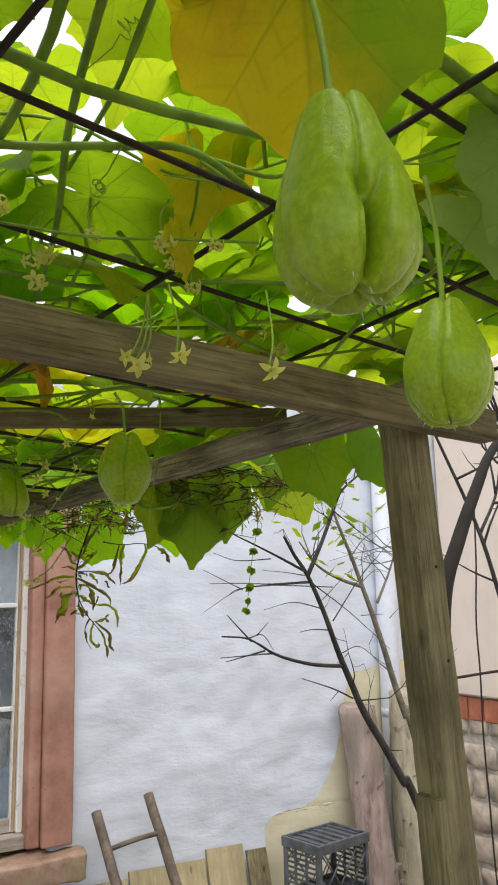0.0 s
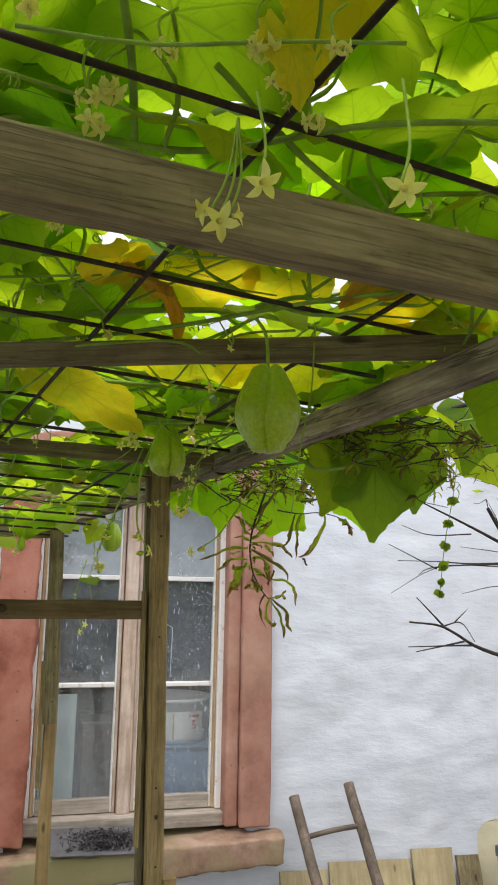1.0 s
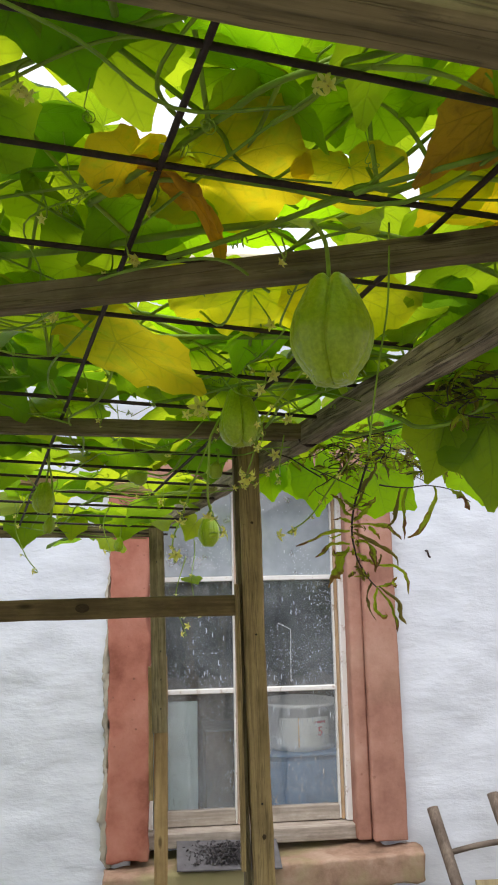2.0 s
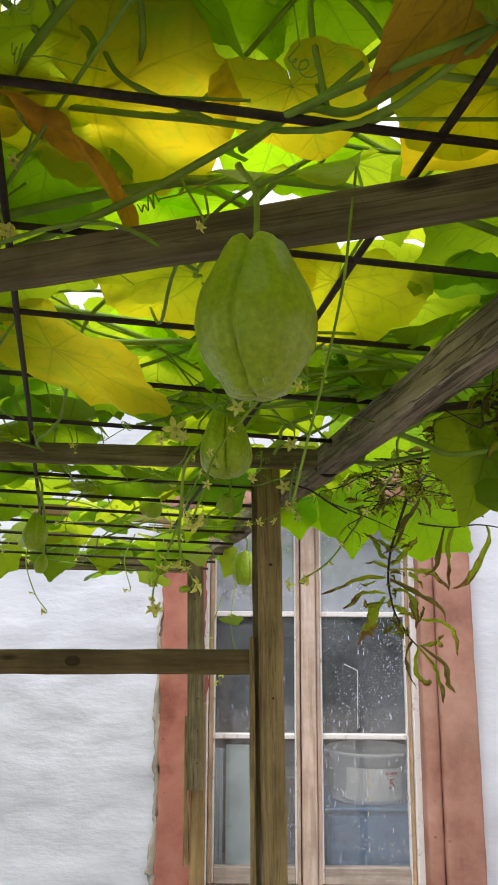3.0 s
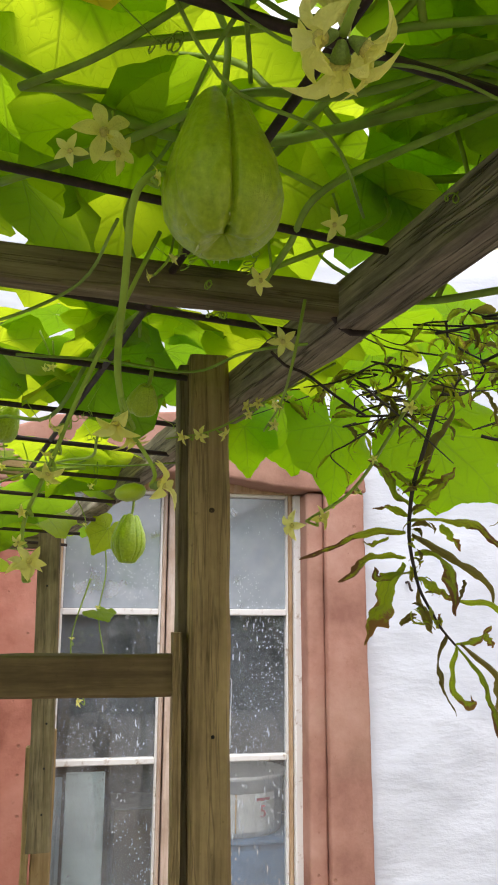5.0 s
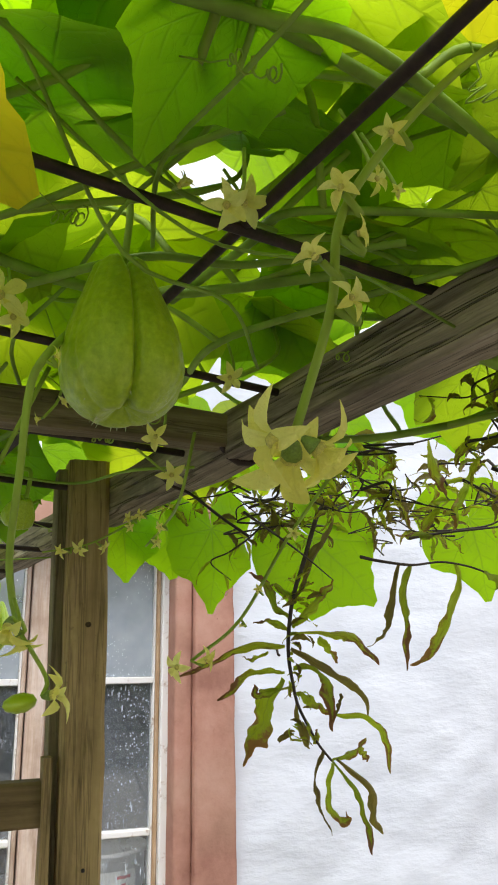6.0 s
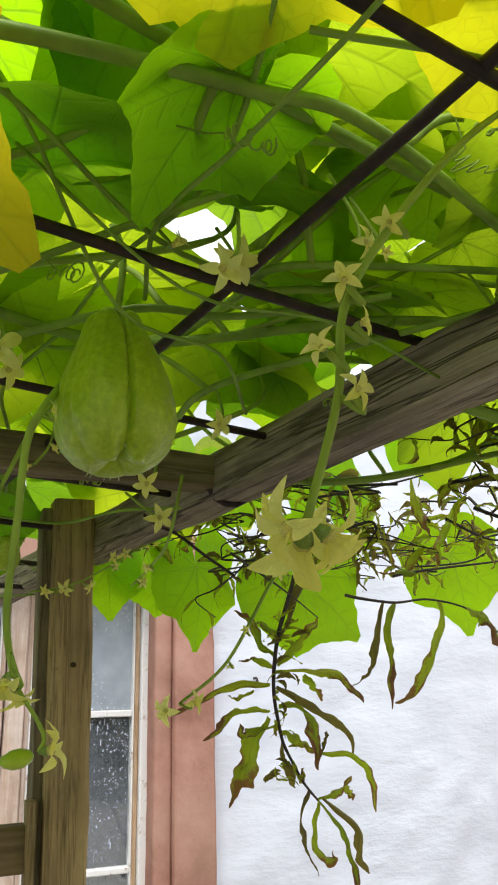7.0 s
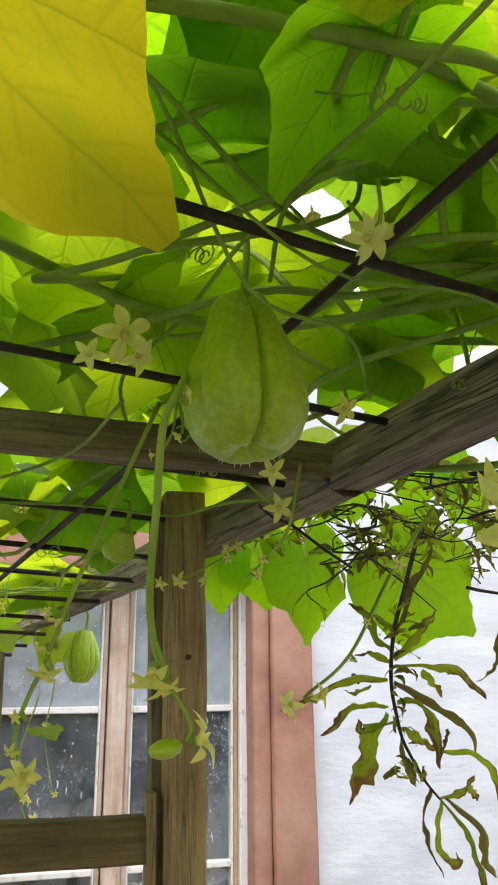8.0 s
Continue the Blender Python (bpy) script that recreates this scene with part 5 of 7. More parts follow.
def leaf(base, tip, normal, size, material=LEAF, shape=None, stalk_to=None, slim=1.0):
    me = SHAPES[material][RNG.randrange(5) if shape is None else shape]
    part("leaf", me, None, vine, leaf_pose(base, tip, normal, size) @ Matrix.Diagonal((slim, 1, 1, 1)))
    if stalk_to:
        stalk(base, stalk_to)


# thin places in the leaf cover, where old leaves have yellowed
LIGHT_WELLS = ((0.40, 0.50, 0.18, 0.85), (0.50, 0.67, 0.12, 0.9), (0.60, 0.80, 0.09, 0.8), (0.41, 1.65, 0.14, 0.75), (0.56, 1.53, 0.13, 0.8), (0.68, 1.53, 0.10, 0.8), (0.46, 1.24, 0.12, 0.85), (0.60, 1.26, 0.12, 0.85), (0.74, 1.28, 0.09, 0.7), (0.50, 1.10, 0.10, 0.75), (0.63, 1.09, 0.10, 0.7), (0.55, 1.62, 0.08, 0.6), (0.30, 0.80, 0.14, 0.45), (0.62, 1.78, 0.10, 0.35))


def canopy():
    """Leaves over the mesh: single ones over the camera's way, the rest as one mass."""
    rng = random.Random(77)
    near, far = [], []
    spots = []
    # one close cover of leaves, each on its own patch of light
    step = 0.092
    for j in range(int(4.5 / (step * 0.866))):
        for i in range(int(3.3 / step)):
            spots.append((-2.0 + step * (i + 0.5 * (j % 2)) + rng.gauss(0, 0.018), -1.0 + step * 0.866 * j + rng.gauss(0, 0.018), 0.04 + 0.09 * rng.random(), rng.uniform(0.095, 0.13)))
    cover = len(spots)
    # and a loose scatter of others
    for _ in range(950):
        spots.append((rng.uniform(-2.0, 1.25), rng.uniform(-1.0, 3.45), 0.03 + 0.24 * rng.random(), rng.uniform(0.05, 0.12)))
    for k, (x, y, h, size) in enumerate(spots):
        rng = random.Random(k * 7 + 3)
        if x > edge_x(y) + (0.26 if y < 1.55 else 0.22 if y < 1.95 else 0.14 if y < 2.2 else 0.0):
            continue
        if y > 2.2:
            h *= 0.6
            if rng.random() < (0.4 if y < 2.45 else 0.66):
                continue
        thin = max([w for p, q, r, w in LIGHT_WELLS if (x - p) ** 2 + (y - q) ** 2 < r * r], default=0.0)
        if y < -0.2 or thin and rng.random() < (thin if k < cover else 0.95):
            continue
        yaw = rng.uniform(0, 6.28)
        d = Vector((math.cos(yaw), math.sin(yaw), -0.22 + rng.gauss(0, 0.14)))
        nrm = Vector((rng.gauss(0, 0.26), rng.gauss(0.12, 0.26), 1.0))
        base = Vector((x, y, net_z(x, y) + h)) - d.normalized() * size * 0.25
        item = (base, base + d, nrm, size)
        if -0.15 < x and 0.35 < y < 2.1 and len(near) < 225:
            near.append(item)
        else:
            far.append(item)
    for b, t, n, s in near:
        rng = random.Random(int(b.x * 5000) * 7919 + int(b.y * 5000))
        q = rng.random()
        mat = LEAF_YELLOW if q < 0.04 and b.y < 1.4 else LEAF_DARK if q < 0.18 else LEAF
        foot = (b.x + rng.uniform(-0.15, 0.15), b.y + rng.uniform(-0.15, 0.15), net_z(b.x, b.y) + rng.uniform(0.0, 0.02))
        leaf(b, t, n, s, mat, None, foot)
    for mat, share in ((LEAF, 0.74), (LEAF_DARK, 0.20), (LEAF_YELLOW, 0.06)):
        verts, faces, uvs = [], [], []
        forms = [leaf_data(900 + i, n=26, rings=3, cup=0.3, wave=0.12) for i in range(6)]
        for k, (b, t, n, s) in enumerate(far):
            u = (b.x * 611.803 + b.y * 327.1) % (1.0 if b.x < 0.2 and b.y < 2.0 else 0.94)
            if b.y > 2.0:
                u = 0.30 + 0.63 * u / 0.94
            lo = 0 if mat is LEAF else 0.74 if mat is LEAF_DARK else 0.94
            if not lo <= u < lo + share:
                continue
            v, f, uv = forms[k % 6]
            m = leaf_pose(b, t, n, s)
            o = len(verts)
            verts.extend([m @ p for p in v])
            faces.extend([tuple(o + i for i in q) for q in f])
            uvs.extend(uv)
            if k % 4 == 0 and b.x > -1.2 and b.y > 0:
                stalk(b, (b.x + rng.uniform(-0.16, 0.16), b.y + rng.uniform(-0.16, 0.16), net_z(b.x, b.y) + rng.uniform(-0.005, 0.02)), 0.0015)
        me = mesh_from(verts, faces)
        layer = me.uv_layers.new(name="flat")
        for lp in me.loops:
            layer.data[lp.index].uv = uvs[lp.vertex_index]
        tagged(part("foliage", me, mat, vine), kind="stuff")


canopy()


def key_leaves():
    """Leaves that stand out by their colour or hang free."""
    # yellow and brown ones seen from below
    leaf((0.398, 0.525, 1.948), (0.428, 0.565, 1.845), (0.48, 0.66, 0.58), 0.126, LEAF_TURNING, 2, (0.45, 0.62, 1.955))
    leaf((0.31, 0.52, 1.98), (0.27, 0.56, 1.95), (0.4, 0.7, 0.5), 0.08, LEAF_BROWN, 0)
    leaf((0.372, 1.605, 1.862), (0.500, 1.676, 1.814), (-0.1, 0.1, 1), 0.162, LEAF_GOLD, 5, None, 0.68)
    leaf((0.540, 1.478, 1.890), (0.556, 1.62, 1.868), (0, 0.2, 1), 0.152, LEAF_LIME, 6, (0.50, 1.50, 1.87))
    leaf((0.665, 1.495, 1.892), (0.632, 1.61, 1.868), (0.05, 0.2, 1), 0.122, LEAF_LIME, 2, (0.74, 1.47, 1.87))
    leaf((0.475, 1.285, 1.94), (0.585, 1.425, 1.912), (0, 0.1, 1), 0.14, LEAF_GOLD, 6, (0.40, 1.18, 1.92))
    leaf((0.445, 1.262, 1.912), (0.588, 1.458, 1.903), (0.5, -0.2, 0.8), 0.125, LEAF_BROWN, 1, None, 0.36)
    leaf((0.405, 1.250, 1.93), (0.355, 1.330, 1.905), (0, -0.3, 1), 0.068, LEAF_YELLOW, 2)
    leaf((0.775, 1.265, 1.94), (0.665, 1.405, 1.915), (0, 0.1, 1), 0.125, LEAF_GOLD, 5, (0.78, 1.3, 1.9))
    leaf((0.615, 1.275, 1.94), (0.655, 1.370, 1.925), (0, -0.1, 1), 0.080, LEAF_GOLD, 2, (0.6, 1.15, 1.91))
    leaf((0.712, 1.140, 1.925), (0.640, 1.271, 1.892), (0.7, -0.35, 0.7), 0.100, LEAF_BROWN, 4, (0.74, 1.1, 1.9), 0.55)
    leaf((0.43, 1.355, 1.945), (0.30, 1.43, 1.925), (0, 0.1, 1), 0.105, LEAF, 3, (0.45, 1.33, 1.9))
    leaf((0.345, 1.04, 1.955), (0.395, 1.19, 1.935), (0.1, 0.1, 1), 0.115, LEAF_LIT, 0, (0.3, 1.05, 1.92))
    leaf((0.485, 1.055, 1.965), (0.545, 1.165, 1.945), (0, -0.2, 1), 0.095, LEAF_LIT, 2, (0.5, 1.02, 1.93))
    leaf((0.615, 1.085, 1.965), (0.575, 1.205, 1.945), (-0.2, -0.2, 1), 0.090, LEAF, 3, (0.62, 1.05, 1.93))
    leaf((0.665, 1.035, 1.97), (0.635, 1.115, 1.95), (0.1, 0, 1), 0.085, LEAF_LIT, 1, (0.68, 1.0, 1.93))
    leaf((0.86, 1.33, 1.93), (0.72, 1.30, 1.90), (0, -0.3, 1), 0.11, LEAF_YELLOW, 2)
    leaf((0.475, 0.845, 1.930), (0.50, 0.865, 1.88), (0.1, -0.7, 0.6), 0.05, LEAF_GOLD, 2)
    leaf((0.70, 0.66, 1.935), (0.77, 0.59, 1.85), (-0.3, -0.5, 0.8), 0.11, LEAF_PALE, 3)
    leaf((0.66, 0.58, 1.94), (0.62, 0.60, 1.84), (-0.4, -0.8, 0.3), 0.085, LEAF_PALE, 4)
    rng = random.Random(52)
    # a loose upper cover over the thin places
    for i, (x, y) in enumerate(((0.55, 1.46), (0.46, 1.50), (0.62, 1.42), (0.489, 1.692), (0.43, 1.18), (0.505, 1.16), (0.575, 1.235), (0.61, 1.17), (0.53, 1.21), (0.39, 1.20), (0.33, 1.85), (0.735, 1.95), (0.79, 1.90), (0.77, 2.04), (0.35, 2.05), (0.605, 1.255), (0.65, 1.235), (0.70, 1.20))):
        a = rng.uniform(0, 6.28)
        z = net_z(x, y) + rng.uniform(0.09, 0.14)
        leaf((x - 0.03 * math.cos(a), y - 0.03 * math.sin(a), z), (x + math.cos(a), y + math.sin(a), z - 0.2), (rng.gauss(0, 0.2), rng.gauss(0, 0.2), 1), rng.uniform(0.09, 0.11), LEAF_LIT if i < 4 or i in (5, 7) else LEAF, i % 5, (x, y, z))
    # broad ones right over the path
    leaf((0.566, 1.622, 1.884), (0.525, 1.690, 1.862), (0.1, -0.25, 1), 0.070, LEAF_LIT, 3, (0.60, 1.615, 1.858))
    leaf((0.60, 1.72, 1.90), (0.50, 1.70, 1.895), (0.1, -0.5, 1), 0.09, LEAF, 4, (0.62, 1.75, 1.85))
    leaf((0.70, 1.80, 1.90), (0.74, 1.68, 1.875), (0, -0.4, 1), 0.10, LEAF, 1, (0.7, 1.8, 1.84))
    leaf((0.53, 1.60, 1.93), (0.52, 1.70, 1.90), (0.5, -0.5, 0.9), 0.10, LEAF_DARK, 0)
    leaf((0.66, 1.70, 1.935), (0.57, 1.64, 1.90), (0.1, -0.4, 1), 0.11, LEAF, 0)
    # small leaf clumps on the loose hanging shoot
    for x, z in ((1.131, 1.735), (1.121, 1.690), (1.113, 1.645), (1.107, 1.605), (1.102, 1.575), (1.098, 1.552)):
        for i in range(4):
            d = Vector((rng.gauss(0, 1), -0.5, rng.gauss(-0.3, 0.6))).normalized()
            leaf((x, 1.80, z), (x + d.x, 1.80 + d.y, z + d.z), (rng.gauss(0, 0.5), -1, 0.4), rng.uniform(0.009, 0.016), LEAF, i)
    # hanging outside the edge beam
    for b, t, n, s, mt, sh in (((0.945, 1.76, 1.785), (0.945, 1.75, 1.64), (0.15, -1, 0.25), 0.145, LEAF, 0), ((1.04, 1.80, 1.82), (1.05, 1.78, 1.69), (-0.1, -1, 0.3), 0.115, LEAF_DARK, 1),
                               ((1.20, 1.78, 1.88), (1.27, 1.76, 1.74), (-0.2, -1, 0.2), 0.145, LEAF, 2), ((1.12, 1.70, 1.88), (1.11, 1.67, 1.78), (0.1, -1, 0.4), 0.10, LEAF, 3),
                               ((0.762, 2.25, 1.775), (0.772, 2.25, 1.665), (0.45, -1.0, 0.1), 0.100, LEAF_LIT, 0), ((0.663, 2.27, 1.772), (0.668, 2.27, 1.715), (-0.1, -1, 0.3), 0.060, LEAF_LIT, 1), ((0.815, 2.25, 1.868), (0.789, 2.25, 1.83), (0.1, -1, 0.2), 0.06, LEAF_LIT, 0), ((0.80, 2.38, 1.93), (0.77, 2.38, 1.86), (0.1, -1, 0.4), 0.10, LEAF_LIT, 1), ((0.88, 2.40, 1.96), (0.89, 2.38, 1.88), (-0.1, -1, 0.4), 0.10, LEAF, 3), ((0.97, 2.38, 1.98), (0.95, 2.36, 1.90), (0.1, -1, 0.4), 0.10, LEAF_LIT, 0), ((0.72, 2.36, 1.90), (0.74, 2.35, 1.84), (0.1, -1, 0.5), 0.075, LEAF, 2),
                               ((0.890, 2.25, 1.770), (0.988, 2.25, 1.691), (-0.05, -1, 0.15), 0.128, LEAF_LIT, 0), ((0.712, 2.29, 1.80), (0.737, 2.29, 1.719), (0.2, -1, 0.1), 0.085, LEAF_LIT, 2),
                               ((1.10, 2.22, 1.80), (1.12, 2.21, 1.69), (-0.2, -1, 0.2), 0.11, LEAF_LIT, 0), ((0.95, 2.2, 1.87), (0.985, 2.2, 1.81), (0.2, -1, 0.4), 0.075, LEAF_LIT, 3), ((1.02, 2.16, 1.95), (1.06, 2.14, 1.86), (-0.1, -1, 0.5), 0.10, LEAF_LIT, 1),
                               ((1.12, 2.12, 1.95), (1.13, 2.10, 1.86), (0.1, -1, 0.4), 0.10, LEAF, 4), ((0.90, 2.2, 1.90), (0.87, 2.2, 1.84), (0.1, -1, 0.6), 0.075, LEAF_LIT, 0), ((1.18, 2.15, 1.87), (1.2, 2.15, 1.79), (0.1, -1, 0.4), 0.09, LEAF, 2),
                               ((0.99, 1.74, 1.85), (1.012, 1.73, 1.691), (-0.25, -1, 0.2), 0.13, LEAF, 3), ((0.872, 1.75, 1.785), (0.842, 1.74, 1.69), (0.2, -1, 0.25), 0.10, LEAF, 1),
                               ((0.98, 1.35, 1.84), (1.02, 1.33, 1.72), (-0.3, -1, 0.2), 0.11, LEAF, 0), ((1.10, 1.30, 1.86), (1.14, 1.29, 1.76), (-0.3, -1, 0.2), 0.11, LEAF_DARK, 2),
                               ((0.52, 3.05, 1.56), (0.56, 2.98, 1.535), (0, -0.3, 1), 0.05, LEAF, 2), ((0.53, 2.98, 1.72), (0.49, 2.97, 1.66), (0, -1, 0.6), 0.06, LEAF, 4),
                               ((0.30, 3.10, 1.74), (0.29, 3.1, 1.66), (0, -1, 0.2), 0.06, LEAF, 0), ((0.16, 3.05, 1.75), (0.15, 3.05, 1.66), (0.1, -1, 0.2), 0.075, LEAF, 1),
                               ((0.03, 3.02, 1.75), (0.02, 3.02, 1.64), (0.1, -1, 0.2), 0.10, LEAF, 2), ((-0.12, 3.0, 1.74), (-0.14, 3.0, 1.64), (0.1, -1, 0.1), 0.09, LEAF, 3), ((-0.4, 2.95, 1.74), (-0.43, 2.95, 1.64), (0.1, -1, 0.1), 0.09, LEAF, 1)):
        leaf(b, t, n, s, mt, sh, (b[0] + 0.03, b[1] + 0.04, b[2] + 0.05))


key_leaves()
part("stalk_mass", mesh_from(*STALKS), STEM_PALE, vine)["kind"] = "stuff"

# fruits
k = Mat("chayote skin")
v = k.coords()
n1, n2 = k.noise(v, 24, 4, 0.6), k.noise(v, 160, 3, 0.6)
col = k.ramp(n1, [(0.3, (0.275, 0.42, 0.010)), (0.55, (0.385, 0.54, 0.019)), (0.8, (0.50, 0.64, 0.05))])
k.bump(k.math("ADD", n1, k.math("MULTIPLY", n2, 0.3)), 0.35, 0.002)
k.p.inputs["Subsurface Weight"].default_value = 0.3
k.p.inputs["Subsurface Radius"].default_value = (0.012, 0.016, 0.004)
k.p.inputs["Subsurface Scale"].default_value = 0.22
k.p.inputs["Sheen Weight"].default_value = 0.04
k.p.inputs["Sheen Roughness"].default_value = 0.35
SKIN = k.done(col, 0.30, spec=0.5)
SPINE = plain("pale spine", (0.55, 0.62, 0.35), 0.5)


def fruit_mesh(seed, ribs=5, deep=0.10, nv=64, nu=180, fork=0.0, width=0.352, others=1.0, egg=1.0, cleft=0.55, wobble=0.10):
    """A pear-shaped chayote, stalk end up at z 1, blossom end at z 0, about 0.66 wide."""
    rng = random.Random(seed)
    prof = ((0.0, 0.0), (0.008, 0.30), (0.03, 0.50), (0.075, 0.70), (0.14, 0.865), (0.22, 0.965), (0.30, 1.0), (0.40, 0.985), (0.52, 0.915), (0.65, 0.785), (0.78, 0.64), (0.87, 0.55), (0.94, 0.47), (0.98, 0.38), (1.0, 0.0))
    angs = [2 * math.pi * i / ribs + (rng.uniform(-0.25, 0.25) if i else 0) for i in range(ribs)]
    deps = [deep * (rng.uniform(0.6, 1.2) * others if i else 1.2) for i in range(ribs)]
    verts, faces = [], []
    for j in range(nv + 1):
        z = 0.5 - 0.5 * math.cos(math.pi * j / nv)
        ze = z ** (1 + (egg - 1) * min(1.0, z / 0.12))
        for (a, r), (b, s) in zip(prof, prof[1:]):
            if a <= ze <= b:
                f = (ze - a) / (b - a)
                rad = r + (s - r) * f * f * (3 - 2 * f) if ze > 0.94 or ze < 0.03 else r + (s - r) * f
        for i in range(nu):
            th = 2 * math.pi * i / nu
            g = broad = 0.0
            for a, d in zip(angs, deps):
                w = (th - a + math.pi) % (2 * math.pi) - math.pi + wobble * math.sin(z * 5 + a)
                g += d * math.exp(-(w / 0.050) ** 2) * (0.62 + 0.5 * (1 - z) ** 2)
                g += 0.55 * d * math.exp(-(w / 0.26) ** 2) * (0.20 + 1.3 * (1 - z) ** 2)
                g += 1.5 * d * math.exp(-(w / 0.16) ** 2) * max(0.0, z - 0.80) / 0.2
                broad += d * math.exp(-(w / 0.24) ** 2)
            if fork:
                for sg in (-1, 1):
                    w = (th + math.pi) % (2 * math.pi) - math.pi + sg * 1.25 * max(0.0, z - 0.33) - 0.1
                    g += fork * math.exp(-(w / 0.10) ** 2) * max(0.0, min(1.0, (0.60 - z) / 0.2)) * min(1.0, z / 0.1)
            if z < 0.12:
                g += 0.06 * math.exp(-((z - 0.055) / 0.02) ** 2) * max(0.0, noise.noise(Vector((math.cos(th) * 2.3, math.sin(th) * 2.3, seed))) + 0.2)
            bump = 0.022 * noise.noise(Vector((math.cos(th) * 3, math.sin(th) * 3, z * 5 + seed))) + 0.022 * noise.noise(Vector((math.cos(th) * 6, math.sin(th) * 7, z * 11 + seed)))
            r = width * rad * (1 - g + bump)
            zz = z + (0.10 if egg == 1.0 else 0.02) * math.exp(-((rad) / 0.30) ** 2) * (1 if z < 0.3 else 0) - 0.05 * math.exp(-((rad) / 0.25) ** 2) * (1 if z > 0.7 else 0) + cleft * broad * max(0.0, 1 - z / 0.4) ** 2 - 0.4 * broad * max(0.0, z - 0.85) / 0.15
            verts.append((r * math.cos(th), r * math.sin(th) * 0.92, zz))
    for j in range(nv):
        for i in range(nu):
            a, b = j * nu + i, j * nu + (i + 1) % nu
            faces.append((a, b, b + nu, a + nu))
    return mesh_from(verts, faces), rng


def fruit(centre, length, turn, lean, label, stalk_top, seed=1, ribs=5, deep=0.10, spines=26, fork=0.0, width=0.352, others=1.0, egg=1.0, cleft=0.55, wobble=0.10):
    """One fruit hanging by its stalk; centre is the middle of its height."""
    c = Vector(centre)
    m = Matrix.Translation(c) @ pose(0, 0, 0, lean[0], lean[1], turn) @ Matrix.Translation((0, 0, -length / 2)) @ Matrix.Diagonal((length, length, length, 1))
    t = thing("chayote_fruit", m @ Vector((0, 0, 0.95)), label, "fruit", "fruits on the vine")
    me, rng = fruit_mesh(seed, ribs, deep, fork=fork, width=width, others=others, egg=egg, cleft=cleft, wobble=wobble)
    part("body", me, SKIN, t, m)
    top = m @ Vector((0, 0, 0.94))
    end = Vector(stalk_top)
    part("stalk", tube(smooth_path([top - Vector((0, 0, 0.01)), top.lerp(end, 0.5) + Vector((0.006, 0.003, 0.01)), end], 5), [0.0032] + [0.0022] * 9 + [0.0028], 7), STEM_PALE, t)
    verts, faces = [], []
    for _ in range(spines):
        a, z = rng.uniform(0, 6.28), rng.uniform(0.0, 0.16)
        r = 0.335 * (0.45 + 2.8 * z) * 0.93
        r = min(r, 0.31)
        p = Vector((r * math.cos(a), r * math.sin(a) * 0.92, z * 0.8 + 0.01))
        d = Vector((math.cos(a) * 0.6, math.sin(a) * 0.6, -0.9)).normalized() * rng.uniform(0.02, 0.045)
        tube_data([p, p + d * 0.5, p + d], [0.005, 0.003, 0.0008], 4, verts, faces)
    part("bristle_fringe", mesh_from(verts, faces), SPINE, t, m)["kind"] = "stuff"
    return t


fruit((0.379, 0.471, 1.772), 0.107, -112, (4, 3), "large pale green chayote with a deep crease", (0.375, 0.50, 1.93), 4, 5, 0.09, 26, 0.27, 0.358)
fruit((0.582, 0.612, 1.757), 0.100, -139, (0, -2), "pale green chayote hanging under the mesh", (0.59, 0.63, 1.92), 6, 5, 0.09, width=0.368, egg=1.2, cleft=0.3)
fruit((0.591, 1.278, 1.7745), 0.109, -108, (0, 2), "mid green furrowed chayote hanging from the vine", (0.578, 1.29, 1.89), 9, 5, 0.10, width=0.392, others=0.5, egg=1.4, cleft=0.18)
fruit((0.552, 1.773, 1.795), 0.095, -88, (2, -3), "plump green chayote with a straight furrow", (0.548, 1.775, 1.90), 13, 5, 0.15, width=0.376, others=0.22, cleft=0.42, wobble=0.02)
fruit((0.561, 2.79, 1.685), 0.088, 30, (0, 4), "small ribbed young chayote", (0.56, 2.78, 1.76), 15, 7, 0.13, 10, egg=1.3, cleft=0.06)
fruit((0.379, 2.4, 1.793), 0.052, 30, (30, 14), "small round green chayote", (0.385, 2.41, 1.82), 17, 5, 0.06, 6, width=0.46)
fruit((0.538, 2.158, 1.767), 0.034, 10, (40, 4), "tiny round green chayote", (0.54, 2.16, 1.81), 19, 5, 0.06, 4, width=0.48)
fruit((0.192, 2.229, 1.721), 0.066, 10, (0, 4), "young green chayote on a long stalk", (0.20, 2.2, 1.82), 23, 5, 0.10, 10, egg=1.25, cleft=0.15)
fruit((0.203, 2.238, 1.666), 0.036, 70, (12, 4), "tiny green chayote on a long stalk", (0.20, 2.2, 1.80), 25, 5, 0.10, 6, egg=1.25, cleft=0.15)
fruit((0.30, 3.06, 1.665), 0.045, 70, (6, 4), "tiny hanging green chayote at the far lath", (0.30, 3.06, 1.75), 27, 5, 0.10, 6, egg=1.25, cleft=0.15)


